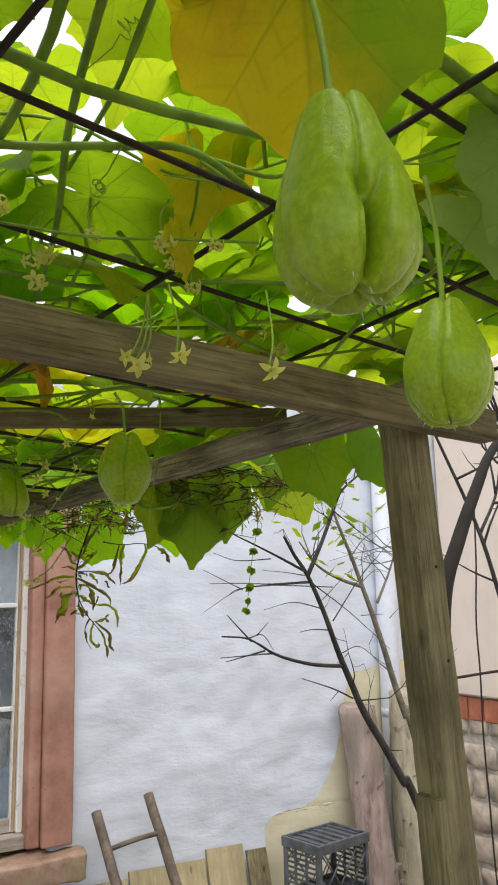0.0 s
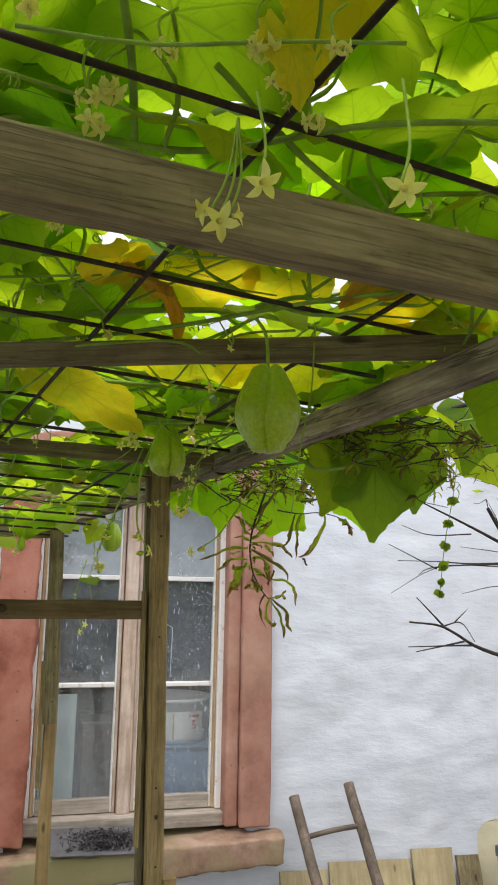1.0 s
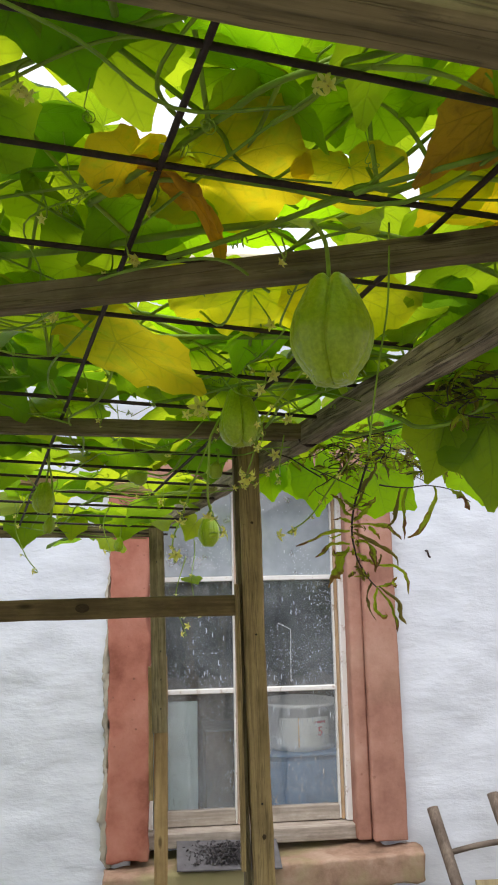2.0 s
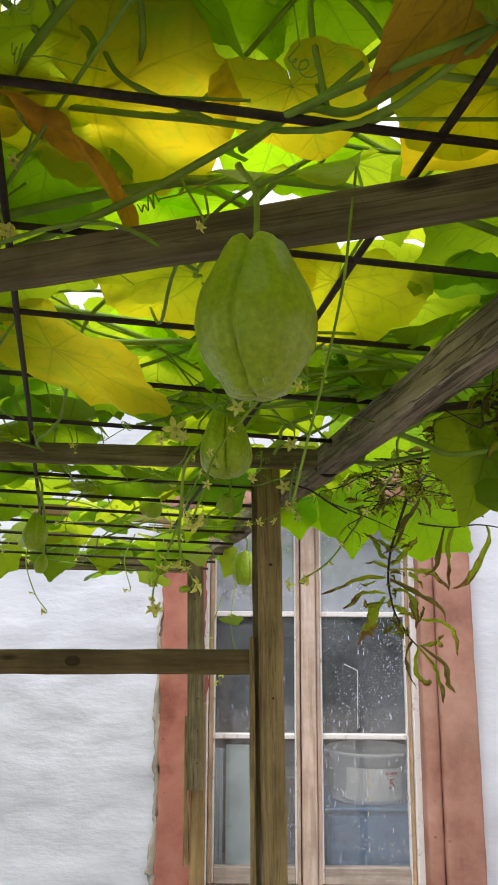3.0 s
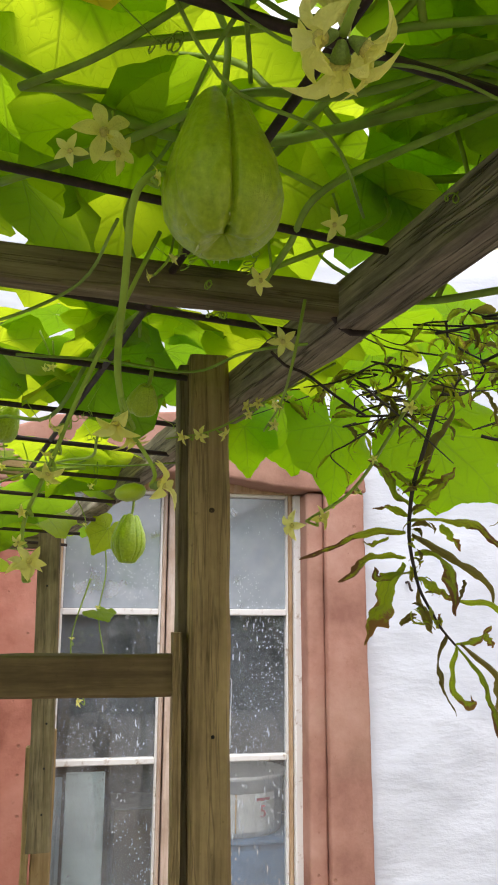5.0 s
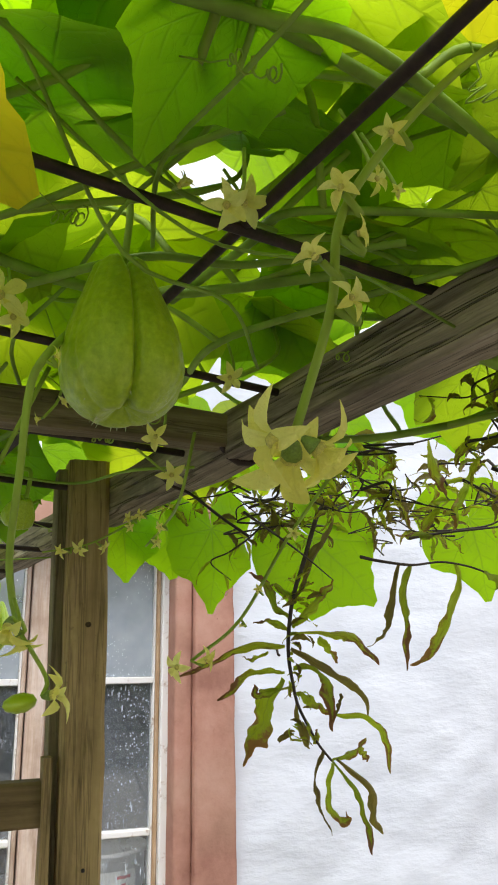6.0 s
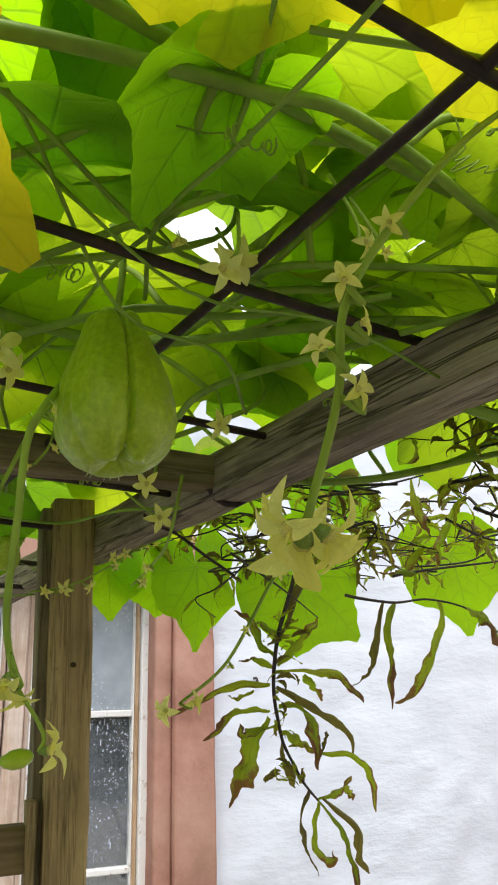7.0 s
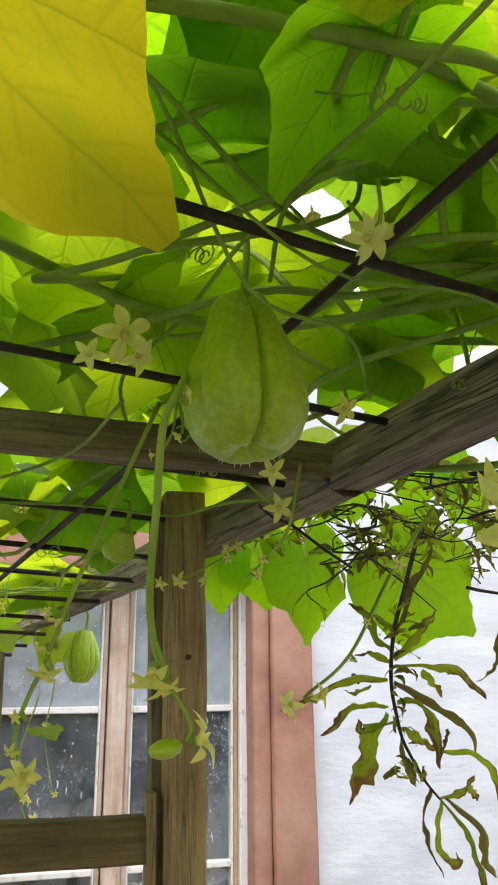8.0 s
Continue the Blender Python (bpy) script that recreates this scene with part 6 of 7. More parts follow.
# flowers
def petal_mesh():
    verts, faces, uv = [], [], []
    prof = ((0.0, 0.12), (0.2, 0.20), (0.42, 0.265), (0.62, 0.265), (0.79, 0.20), (0.92, 0.105), (1.0, 0.015))
    for y, w in prof:
        for s in (-1, 0, 1):
            verts.append((s * w, y, -0.34 * y * y + abs(s) * w * 0.5 + 0.20 * math.sin(y * 3.14)))
            uv.append((s * w, y))
    for j in range(len(prof) - 1):
        for i in range(2):
            a = j * 3 + i
            faces.append((a, a + 1, a + 4, a + 3))
    me = mesh_from(verts, faces)
    layer = me.uv_layers.new(name="flat")
    for lp in me.loops:
        layer.data[lp.index].uv = uv[lp.vertex_index]
    me.materials.append(PETAL)
    me.polygons.foreach_set("use_smooth", [True] * len(me.polygons))
    return me


PETAL_ME = petal_mesh()
HEART = plain("pale yellow flower heart", (0.6, 0.55, 0.14), 0.6)
heart_me = lathe([(0.0, 0.0), (0.16, 0.02), (0.2, 0.12), (0.14, 0.26), (0.0, 0.32)], 8)
heart_me.materials.append(HEART)
CALYX = plain("green flower cup", (0.2, 0.3, 0.06), 0.6)
cup_me = lathe([(0.0, -0.34), (0.08, -0.3), (0.16, -0.12), (0.2, 0.02), (0.0, 0.03)], 8)
cup_me.materials.append(CALYX)


def flower(place, facing, size, spin=0.0, foot=None, close=0.35, wide=1.0):
    """A five-petalled star that faces along facing."""
    size *= 0.82
    z = Vector(facing).normalized()
    q = z.to_track_quat("Z", "Y").to_matrix().to_4x4()
    m = Matrix.Translation(place) @ q @ Matrix.Rotation(spin, 4, "Z") @ Matrix.Diagonal((size, size, size, 1))
    h = part("flower", heart_me, HEART, vine, m, "cream-yellow star flower")
    part("flower_cup", cup_me, CALYX, h, m)
    for i in range(5):
        part("petal", PETAL_ME, PETAL, h, m @ Matrix.Rotation(i * 2 * math.pi / 5, 4, "Z") @ Matrix.Translation((0, 0.10, 0.03)) @ Matrix.Rotation(close + 0.35 * RNG.uniform(-1, 1), 4, "X") @ Matrix.Diagonal((wide, 1, 1, 1)))
    if foot:
        tube_data(smooth_path([foot, Vector(foot).lerp(Vector(place), 0.55) + Vector((0.004, 0, -0.004)), Vector(place) - z * size * 0.3], 4), 0.0010, 5, *PEDUNCLES)


PEDUNCLES = ([], [])


def raceme(points, sizes, radius=0.0019, seed=0):
    """A hanging flower stalk with small side buds and flowers towards its end."""
    rng = random.Random(seed)
    sm = smooth_path(points, 8)
    part("flower_stalk", tube(sm, [radius * (1 - 0.3 * i / len(sm)) for i in range(len(sm))], 7), STEM_PALE, vine)
    for f, size in sizes:
        p = sm[min(len(sm) - 1, int(f * (len(sm) - 1)))]
        d = Vector((rng.uniform(-1, 1), rng.uniform(-1, 0.2), rng.uniform(-0.8, 0.3)))
        flower(p + d.normalized() * size * 0.9, d, size, rng.uniform(0, 6), p, rng.uniform(0.2, 0.8))


def head(place, size, ways, gap, wide=1.0):
    """A few blossoms spreading from one point."""
    for i, w in enumerate(ways):
        d = Vector(w).normalized()
        flower(Vector(place) + d * gap, d, size, i * 1.3 + place[0] * 40, place, 0.25, wide)


MESH_HEADS = ((0.393, 0.869, 1.925), (0.453, 0.838, 1.918), (0.468, 0.858, 1.905), (0.346, 0.905, 1.905), (0.350, 0.908, 1.885), (0.303, 0.854, 1.928), (0.504, 0.834, 1.926), (0.362, 0.917, 1.92), (0.644, 0.981, 1.90),
              (0.503, 0.879, 1.90), (0.62, 0.70, 1.94), (0.55, 1.09, 1.90), (0.33, 1.12, 1.90), (0.70, 1.02, 1.90), (0.40, 1.35, 1.87), (0.30, 1.5, 1.86))


def flowers():
    rng = random.Random(61)
    raceme([(0.67, 1.58, 1.868), (0.612, 1.545, 1.808), (0.572, 1.528, 1.760), (0.551, 1.522, 1.728), (0.544, 1.516, 1.701), (0.534, 1.514, 1.672)], ((0.40, 0.0055), (0.58, 0.0060), (0.66, 0.005), (0.74, 0.006), (0.80, 0.0055)), 0.0014, 3)
    for i, (x, y, z) in enumerate(MESH_HEADS):
        up = (x + 0.01, y + 0.01, net_z(x, y) + 0.03)
        head((x, y, z), 0.0085 + 0.003 * (i % 3 == 1), ((rng.gauss(0, 0.5), -0.9, rng.gauss(-0.2, 0.4)), (rng.gauss(0.7, 0.4), -0.6, -0.4), (rng.gauss(-0.7, 0.4), -0.4, -0.5))[:2 + i % 2], 0.006)
        tube_data(smooth_path([up, (x - 0.004, y, (z + up[2]) / 2), (x, y, z)], 4), 0.0011, 5, *PEDUNCLES)
    # the nearest head: several blossoms round one stalk
    flower((0.534, 1.516, 1.6680), (0.20, 0.88, -0.42), 0.0140, 0.55, None, 0.25, 0.9)
    flower((0.5375, 1.513, 1.6690), (0.80, -0.10, -0.55), 0.0115, 0.2, None, 0.40, 0.85)
    flower((0.5300, 1.513, 1.6700), (-0.85, -0.10, -0.45), 0.0115, 0.9, None, 0.40, 0.85)
    raceme([(0.530, 1.80, 1.81), (0.510, 1.745, 1.770), (0.503, 1.74, 1.751), (0.501, 1.74, 1.713), (0.499, 1.74, 1.676), (0.501, 1.74, 1.657), (0.504, 1.738, 1.645)], ((0.2, 0.006),), 0.0022, 5)
    flower((0.500, 1.733, 1.644), (-0.25, -0.45, -0.85), 0.0140, 0.4, (0.502, 1.738, 1.655), 0.75, 1.0)
    flower((0.505, 1.741, 1.640), (0.5, 0.2, -0.85), 0.0125, 0.9, (0.502, 1.738, 1.652), 0.85, 0.9)
    flower((0.519, 1.735, 1.615), (0.9, -0.45, 0.15), 0.0145, 0.9, (0.506, 1.738, 1.640), 0.35, 0.9)
    young = lathe([(0.0, -0.010), (0.0045, -0.0085), (0.0080, -0.003), (0.0082, 0.003), (0.005, 0.0085), (0.0, 0.0105)], 14)
    part("young_fruit", young, SKIN, vine, Matrix.Translation((0.507, 1.738, 1.612)) @ Matrix.Rotation(radians(80), 4, "Y") @ Matrix.Diagonal((0.5, 0.8, 0.7, 1)), "tiny downy green fruit behind a flower")
    raceme([(0.53, 1.91, 1.825), (0.484, 1.9, 1.71), (0.465, 1.9, 1.655), (0.450, 1.9, 1.614), (0.452, 1.9, 1.578)], ((0.35, 0.011), (0.45, 0.009), (0.52, 0.012), (0.7, 0.006), (0.82, 0.006), (0.93, 0.012), (1.0, 0.013)), 0.0017, 8)
    flower((0.488, 1.776, 1.812), (0.0, -1, -0.25), 0.0185, 0.3, (0.492, 1.79, 1.835), 0.15)
    flower((0.495, 1.78, 1.803), (0.5, -0.9, -0.4), 0.0125, 0.9, (0.492, 1.79, 1.83), 0.5)
    flower((0.471, 1.778, 1.800), (-0.3, -1, -0.4), 0.0105, 0.8, (0.486, 1.79, 1.825), 0.4)
    flower((0.568, 1.652, 1.810), (0.3, -0.9, -0.5), 0.012, 0.6, (0.58, 1.66, 1.845), 0.4)
    flower((0.594, 1.70, 1.845), (0.1, -0.75, -0.6), 0.0155, 0.1, (0.588, 1.71, 1.868), 0.6)
    flower((0.561, 1.70, 1.846), (0.6, -0.5, 0.3), 0.010, 0.1, (0.555, 1.71, 1.862), 1.3)
    flower((0.636, 1.838, 1.806), (0.1, -0.9, -0.4), 0.012, 0.4, (0.64, 1.85, 1.835), 0.4)
    flower((0.587, 1.831, 1.760), (-0.5, -0.7, -0.5), 0.0105, 0.4, (0.598, 1.86, 1.80), 0.6)
    flower((0.631, 1.955, 1.766), (-0.1, -1, -0.3), 0.0135, 0.4, (0.60, 1.94, 1.78), 0.4)
    flower((0.435, 0.770, 1.788), (0.3, -0.7, -0.7), 0.013, 0.4, (0.44, 0.80, 1.86), 0.4)
    flower((0.496, 0.723, 1.770), (0.1, -0.8, -0.6), 0.013, 1.4, (0.51, 0.75, 1.85), 0.4)
    flower((0.429, 0.846, 1.798), (0.0, -0.8, -0.5), 0.015, 0.9, (0.44, 0.845, 1.87), 0.4)
    flower((0.422, 0.848, 1.804), (-0.7, -0.5, -0.3), 0.011, 0.4, (0.44, 0.845, 1.87), 0.6)
    flower((0.438, 0.847, 1.803), (0.8, -0.5, -0.1), 0.010, 0.2, (0.44, 0.845, 1.87), 0.7)
    raceme([(0.80, 2.02, 1.79), (0.755, 2.02, 1.73), (0.70, 1.99, 1.66), (0.652, 1.967, 1.628)], ((0.3, 0.008), (0.55, 0.005), (0.7, 0.005), (1.0, 0.012)), 0.0018, 12)
    flower((0.64, 1.96, 1.624), (-0.8, -0.6, -0.2), 0.013, 0.9, None, 0.3)
    # a thin shoot with small blossoms across the middle post
    raceme([(0.72, 2.10, 1.80), (0.685, 2.15, 1.785), (0.661, 2.16, 1.772), (0.635, 2.165, 1.755), (0.604, 2.165, 1.739), (0.562, 2.165, 1.730)], ((0.42, 0.008), (0.48, 0.009), (0.55, 0.007), (0.75, 0.010), (0.80, 0.011), (0.88, 0.010)), 0.0013, 31)
    raceme([(0.648, 1.95, 1.80), (0.640, 1.96, 1.75), (0.655, 2.06, 1.745), (0.655, 2.13, 1.735)], ((0.7, 0.007), (0.95, 0.008)), 0.0014, 32)
    raceme([(0.30, 2.7, 1.76), (0.28, 2.68, 1.70), (0.30, 2.66, 1.63)], ((0.6, 0.008), (1.0, 0.012)), 0.0016, 14)
    raceme([(0.10, 2.6, 1.77), (0.07, 2.6, 1.70), (0.10, 2.58, 1.62), (0.13, 2.58, 1.58)], ((0.4, 0.008), (0.7, 0.008), (1.0, 0.011)), 0.0016, 15)
    raceme([(0.52, 3.0, 1.73), (0.53, 3.0, 1.64), (0.52, 3.02, 1.55), (0.54, 3.02, 1.45)], ((0.6, 0.007), (1.0, 0.009)), 0.0014, 16)
    raceme([(0.50, 2.9, 1.62), (0.47, 2.92, 1.5), (0.50, 2.9, 1.40)], ((0.5, 0.010), (0.62, 0.011), (0.7, 0.013), (0.8, 0.012), (0.9, 0.014), (1.0, 0.012)), 0.0015, 17)
    for i in range(70):
        x, y = rng.uniform(-0.6, 0.85), rng.uniform(0.55, 2.9)
        if x > edge_x(y) + 0.1:
            continue
        z = net_z(x, y) + rng.uniform(-0.045, 0.015)
        flower((x, y, z), (rng.gauss(0, 0.6), rng.gauss(-0.5, 0.5), rng.gauss(-0.5, 0.4)), rng.uniform(0.006, 0.011), rng.uniform(0, 6), (x + rng.uniform(-0.02, 0.02), y + 0.01, z + 0.04), rng.uniform(0.2, 1.2))
        if i % 2 == 0:
            flower((x + rng.uniform(-0.018, 0.018), y + rng.uniform(-0.01, 0.01), z + rng.uniform(-0.015, 0.015)), (rng.gauss(0, 0.8), rng.gauss(-0.4, 0.5), rng.gauss(-0.3, 0.5)), rng.uniform(0.004, 0.008), rng.uniform(0, 6), (x, y + 0.01, z + 0.03), rng.uniform(0.6, 1.3))


flowers()
part("flower_stalk_mass", mesh_from(*PEDUNCLES), STEM_PALE, vine)["kind"] = "stuff"


def tendrils():
    """Thin coils that hold on to the bars, and loose threads."""
    rng = random.Random(91)
    for i in range(90):
        x, y = rng.uniform(-0.5, 0.9), rng.uniform(0.5, 2.6)
        if x > edge_x(y) + 0.15:
            continue
        z = net_z(x, y) + rng.uniform(-0.02, 0.01)
        d = Vector((rng.gauss(0, 1), rng.gauss(0, 1), rng.gauss(-0.2, 0.5))).normalized()
        u = d.cross(Vector((0, 0, 1))).normalized()
        w = d.cross(u)
        turns, rad, pitch = rng.uniform(2, 6), rng.uniform(0.0018, 0.0042), rng.uniform(0.0015, 0.005)
        pts = [Vector((x, y, z)) - d * 0.05 * (1 - k / 4) + Vector((0, 0, 0.01 * (1 - k / 4))) for k in range(4)]
        n = int(turns * 9)
        for k in range(n):
            t = k / 9 * 2 * math.pi
            pts.append(Vector((x, y, z)) + d * pitch * k / 9 + (u * math.cos(t) + w * math.sin(t)) * rad * (1 + 0.5 * math.sin(k * 0.21 + i)) + u * 0.006 * math.sin(k * 0.11 + i * 2))
        part("tendril", tube(pts, 0.0005 if i % 3 else 0.0007, 4), STEM_PALE, vine)


tendrils()


# ---- wilted climber hanging outside the edge beam ----
def wilted_leaf_mesh(seed):
    """A narrow leaf, shrivelled and curled along its length."""
    rng = random.Random(seed)
    n = 22
    curl, twist, bend = rng.uniform(-1.6, 2.2), rng.uniform(-3.2, 3.2), rng.uniform(0.4, 2.0)
    hook = rng.choice((-9.0, 9.0, 5.0, -4.0))
    breadth = rng.choice((0.065, 0.08, 0.10, 0.12))
    verts, faces, uv = [], [], []
    p, a = Vector((0, 0, 0)), 0.0
    for i in range(n + 1):
        f = i / n
        w = breadth * math.sin(math.pi * f ** 0.8) ** 1.1 * (1 + 0.7 * noise.noise(Vector((f * 6, seed, 0)))) + 0.005
        tw = twist * f
        for s in (-1, -0.5, 0, 0.5, 1):
            off = Vector((s * w * math.cos(tw), 0, s * w * math.sin(tw) + 0.7 * w * s * s + 0.035 * s * noise.noise(Vector((f * 11, seed, s)))))
            verts.append(p + off + Vector((0, 0, 0.045 * noise.noise(Vector((f * 10, s * 2.5, seed))))))
            uv.append((s * w * 3, f))
        a += curl / n * (0.3 + 1.4 * f) + (hook / n if f > 0.72 else 0)
        p = p + Vector((bend * (f - 0.4) / n + 0.012 * noise.noise(Vector((f * 5, seed, 7))), math.cos(a) / n, -math.sin(a) / n))
    for j in range(n):
        for i in range(4):
            b = j * 5 + i
            faces.append((b, b + 1, b + 6, b + 5))
    me = mesh_from(verts, faces)
    layer = me.uv_layers.new(name="flat")
    for lp in me.loops:
        layer.data[lp.index].uv = uv[lp.vertex_index]
    me.materials.append(LEAF_DRY if seed < 10 else LEAF_CRISP)
    me.polygons.foreach_set("use_smooth", [True] * len(me.polygons))
    return me


WILTED = [wilted_leaf_mesh(s) for s in range(14)]


def strap_leaf(ctrl, width, seed, material):
    """A shrivelled narrow blade that follows ctrl: rolled lengthwise, twisted, with crinkled edges."""
    rng = random.Random(seed)
    sm = smooth_path(ctrl, 9)
    n = len(sm) - 1
    twist, turn, phase = rng.uniform(-2.6, 2.6), rng.uniform(-0.8, 0.8), rng.uniform(0, 60)
    roll = rng.uniform(0.5, 1.1)
    verts, faces, uv = [], [], []
    for i, p in enumerate(sm):
        f = i / n
        t = (sm[min(i + 1, n)] - sm[max(i - 1, 0)]).normalized()
        side = t.cross(Vector((0, -1, 0)))
        side = side.normalized() if side.length > 1e-3 else Vector((1, 0, 0))
        up = t.cross(side)
        w = 0.31 * width * (math.sin(math.pi * min(1.0, 0.06 + 0.94 * f)) ** 0.65) * (1 + 0.8 * noise.noise(Vector((f * 4, phase, 0))) + 0.35 * noise.noise(Vector((f * 14, phase, 5)))) + 0.0005
        p = p + (side * noise.noise(Vector((f * 6, phase, 21))) + up * noise.noise(Vector((f * 6, phase, 33)))) * width * 0.28
        a = turn + twist * (f - 0.4) + 0.5 * noise.noise(Vector((f * 4, phase, 9)))
        for q in (-1, -0.6, 0, 0.6, 1):
            frill = 0.55 * noise.noise(Vector((f * 13, phase, q * 3))) * abs(q)
            lift = roll * (q * q - 0.35) + frill
            x, z = q * (1 + 0.3 * frill), lift
            verts.append(p + side * (w * (x * math.cos(a) - z * math.sin(a))) + up * (w * (x * math.sin(a) + z * math.cos(a))))
            uv.append((q * 0.3, f))
    for r in range(n):
        for c_ in range(4):
            b = r * 5 + c_
            faces.append((b, b + 1, b + 6, b + 5))
    me = mesh_from(verts, faces)
    layer = me.uv_layers.new(name="flat")
    for lp in me.loops:
        layer.data[lp.index].uv = uv[lp.vertex_index]
    me.materials.append(material)
    return me


def climber():
    c = thing("wilted_climber", (0.87, 2.15, 1.78), "wilted climber with narrow shrivelled leaves hanging down", "climber")
    rng = random.Random(15)

    def twig(ctrl, r):
        sm = smooth_path(ctrl, 6)
        part("twig", tube(sm, [r * (1 - 0.6 * i / len(sm)) for i in range(len(sm))], 6), STEM_DRY, c)
        return sm

    def hang(p, d, size, shrivelled=10):
        y = Vector(d).normalized()
        nrm = Vector((rng.uniform(-0.4, 0.4), -1, rng.uniform(-0.3, 0.6)))
        m = leaf_pose(p, Vector(p) + y + Vector((0, 0, 0.25)), nrm, size)
        if y.x < 0:
            m = m @ Matrix.Diagonal((-1, 1, 1, 1))
        part("wilted_leaf", WILTED[rng.randrange(shrivelled)], LEAF_DRY, c, m)

    def blade(width, *xz, y=2.15, mat=LEAF_DRY):
        """One leaf from its foot to its tip, in x and z."""
        d = rng.uniform(-0.02, 0.02)
        part("wilted_leaf", strap_leaf([(x, y + d * k / len(xz), z) for k, (x, z) in enumerate(xz)], width, rng.randrange(999), mat), mat, c)
    twig([(0.89, 2.16, 1.82), (0.855, 2.15, 1.788), (0.843, 2.15, 1.761), (0.831, 2.15, 1.726), (0.819, 2.15, 1.692), (0.813, 2.15, 1.658), (0.812, 2.15, 1.631), (0.816, 2.15, 1.605), (0.821, 2.15, 1.584), (0.832, 2.15, 1.563), (0.843, 2.15, 1.545), (0.857, 2.15, 1.529)], 0.0028)
    # upper leaves, spread to both sides
    blade(0.011, (0.808, 1.642), (0.779, 1.642), (0.75, 1.633), (0.722, 1.62), (0.699, 1.614))
    blade(0.012, (0.807, 1.615), (0.784, 1.616), (0.764, 1.611), (0.75, 1.597), (0.735, 1.59))
    blade(0.030, (0.806, 1.608), (0.788, 1.586), (0.778, 1.564), (0.766, 1.546), (0.757, 1.530), mat=LEAF_WILT)
    blade(0.013, (0.813, 1.654), (0.857, 1.655), (0.881, 1.649), (0.899, 1.633), (0.909, 1.622))
    blade(0.013, (0.847, 1.650), (0.859, 1.637), (0.872, 1.624), mat=LEAF_WILT)
    blade(0.012, (0.815, 1.640), (0.849, 1.621), (0.879, 1.605), (0.899, 1.592), (0.908, 1.569), mat=LEAF_CRISP)
    blade(0.017, (0.817, 1.618), (0.843, 1.616), (0.849, 1.6), (0.853, 1.579), (0.857, 1.558))
    blade(0.019, (0.819, 1.594), (0.836, 1.589), (0.85, 1.579), (0.865, 1.573), mat=LEAF_WILT)
    blade(0.007, (0.861, 1.568), (0.868, 1.584), (0.868, 1.594), mat=LEAF_CRISP)
    blade(0.011, (0.862, 1.573), (0.895, 1.568), (0.916, 1.554), (0.92, 1.536), (0.921, 1.514), mat=LEAF_WILT)
    # the tuft at the end
    blade(0.009, (0.857, 1.530), (0.887, 1.536), (0.903, 1.548), mat=LEAF_WILT)
    blade(0.011, (0.890, 1.540), (0.894, 1.533), (0.897, 1.527), mat=LEAF_WILT)
    blade(0.011, (0.848, 1.538), (0.838, 1.515), (0.84, 1.495), (0.845, 1.477), (0.851, 1.462), mat=LEAF_CRISP)
    blade(0.015, (0.857, 1.527), (0.854, 1.507), (0.857, 1.487), (0.868, 1.474), (0.878, 1.473), (0.874, 1.479), mat=LEAF_WILT)
    blade(0.010, (0.858, 1.529), (0.882, 1.501), (0.889, 1.48), (0.893, 1.46), (0.894, 1.441))
    blade(0.011, (0.862, 1.530), (0.9, 1.5), (0.904, 1.48), (0.909, 1.465), (0.919, 1.455), mat=LEAF_CRISP)
    # crumpled ones along the twig
    blade(0.014, (0.817, 1.659), (0.84, 1.681), (0.853, 1.698), (0.862, 1.707), mat=LEAF_WILT)
    blade(0.014, (0.814, 1.669), (0.798, 1.685), (0.786, 1.707), (0.772, 1.715))
    blade(0.010, (0.813, 1.658), (0.791, 1.666), (0.774, 1.663))
    blade(0.013, (0.820, 1.690), (0.831, 1.703), (0.842, 1.732), (0.858, 1.75), (0.871, 1.774), (0.87, 1.786), mat=LEAF_CRISP)
    blade(0.010, (0.819, 1.689), (0.801, 1.702), (0.792, 1.702))
    blade(0.010, (0.818, 1.589), (0.823, 1.568), (0.834, 1.548), (0.836, 1.54), mat=LEAF_CRISP)
    blade(0.012, (0.830, 1.568), (0.84, 1.55), (0.843, 1.56))
    blade(0.007, (0.79, 1.635), (0.773, 1.628), (0.764, 1.63))
    blade(0.011, (0.812, 1.602), (0.789, 1.597), (0.775, 1.594), (0.771, 1.605))
    for _ in range(64):
        z = rng.uniform(1.54, 1.78)
        hang((0.822 + rng.uniform(-0.012, 0.012), 2.15, z), (rng.uniform(-1, 1), rng.uniform(-0.5, 0.3), rng.uniform(-1, 0.3)), rng.uniform(0.012, 0.026), 13)
    twig([(0.845, 2.05, 1.722), (0.863, 2.05, 1.719), (0.901, 2.05, 1.716), (0.941, 2.05, 1.72), (0.988, 2.05, 1.711), (1.023, 2.05, 1.688)], 0.0018)
    twig([(0.78, 2.0, 1.80), (0.828, 2.0, 1.812), (0.891, 2.0, 1.828), (1.005, 2.0, 1.867)], 0.0016)
    twig([(0.90, 2.05, 1.742), (0.944, 2.05, 1.75), (1.033, 2.05, 1.762), (1.15, 2.05, 1.78)], 0.0018)
    blade(0.012, (0.901, 1.715), (0.892, 1.693), (0.89, 1.666), (0.889, 1.64), (0.886, 1.617), y=2.05)
    blade(0.015, (0.953, 1.718), (0.955, 1.693), (0.943, 1.671), (0.93, 1.645), (0.912, 1.627), (0.896, 1.622), y=2.05, mat=LEAF_WILT)
    blade(0.009, (0.887, 1.715), (0.877, 1.682), (0.874, 1.658), (0.864, 1.646), (0.85, 1.638), y=2.05, mat=LEAF_CRISP)
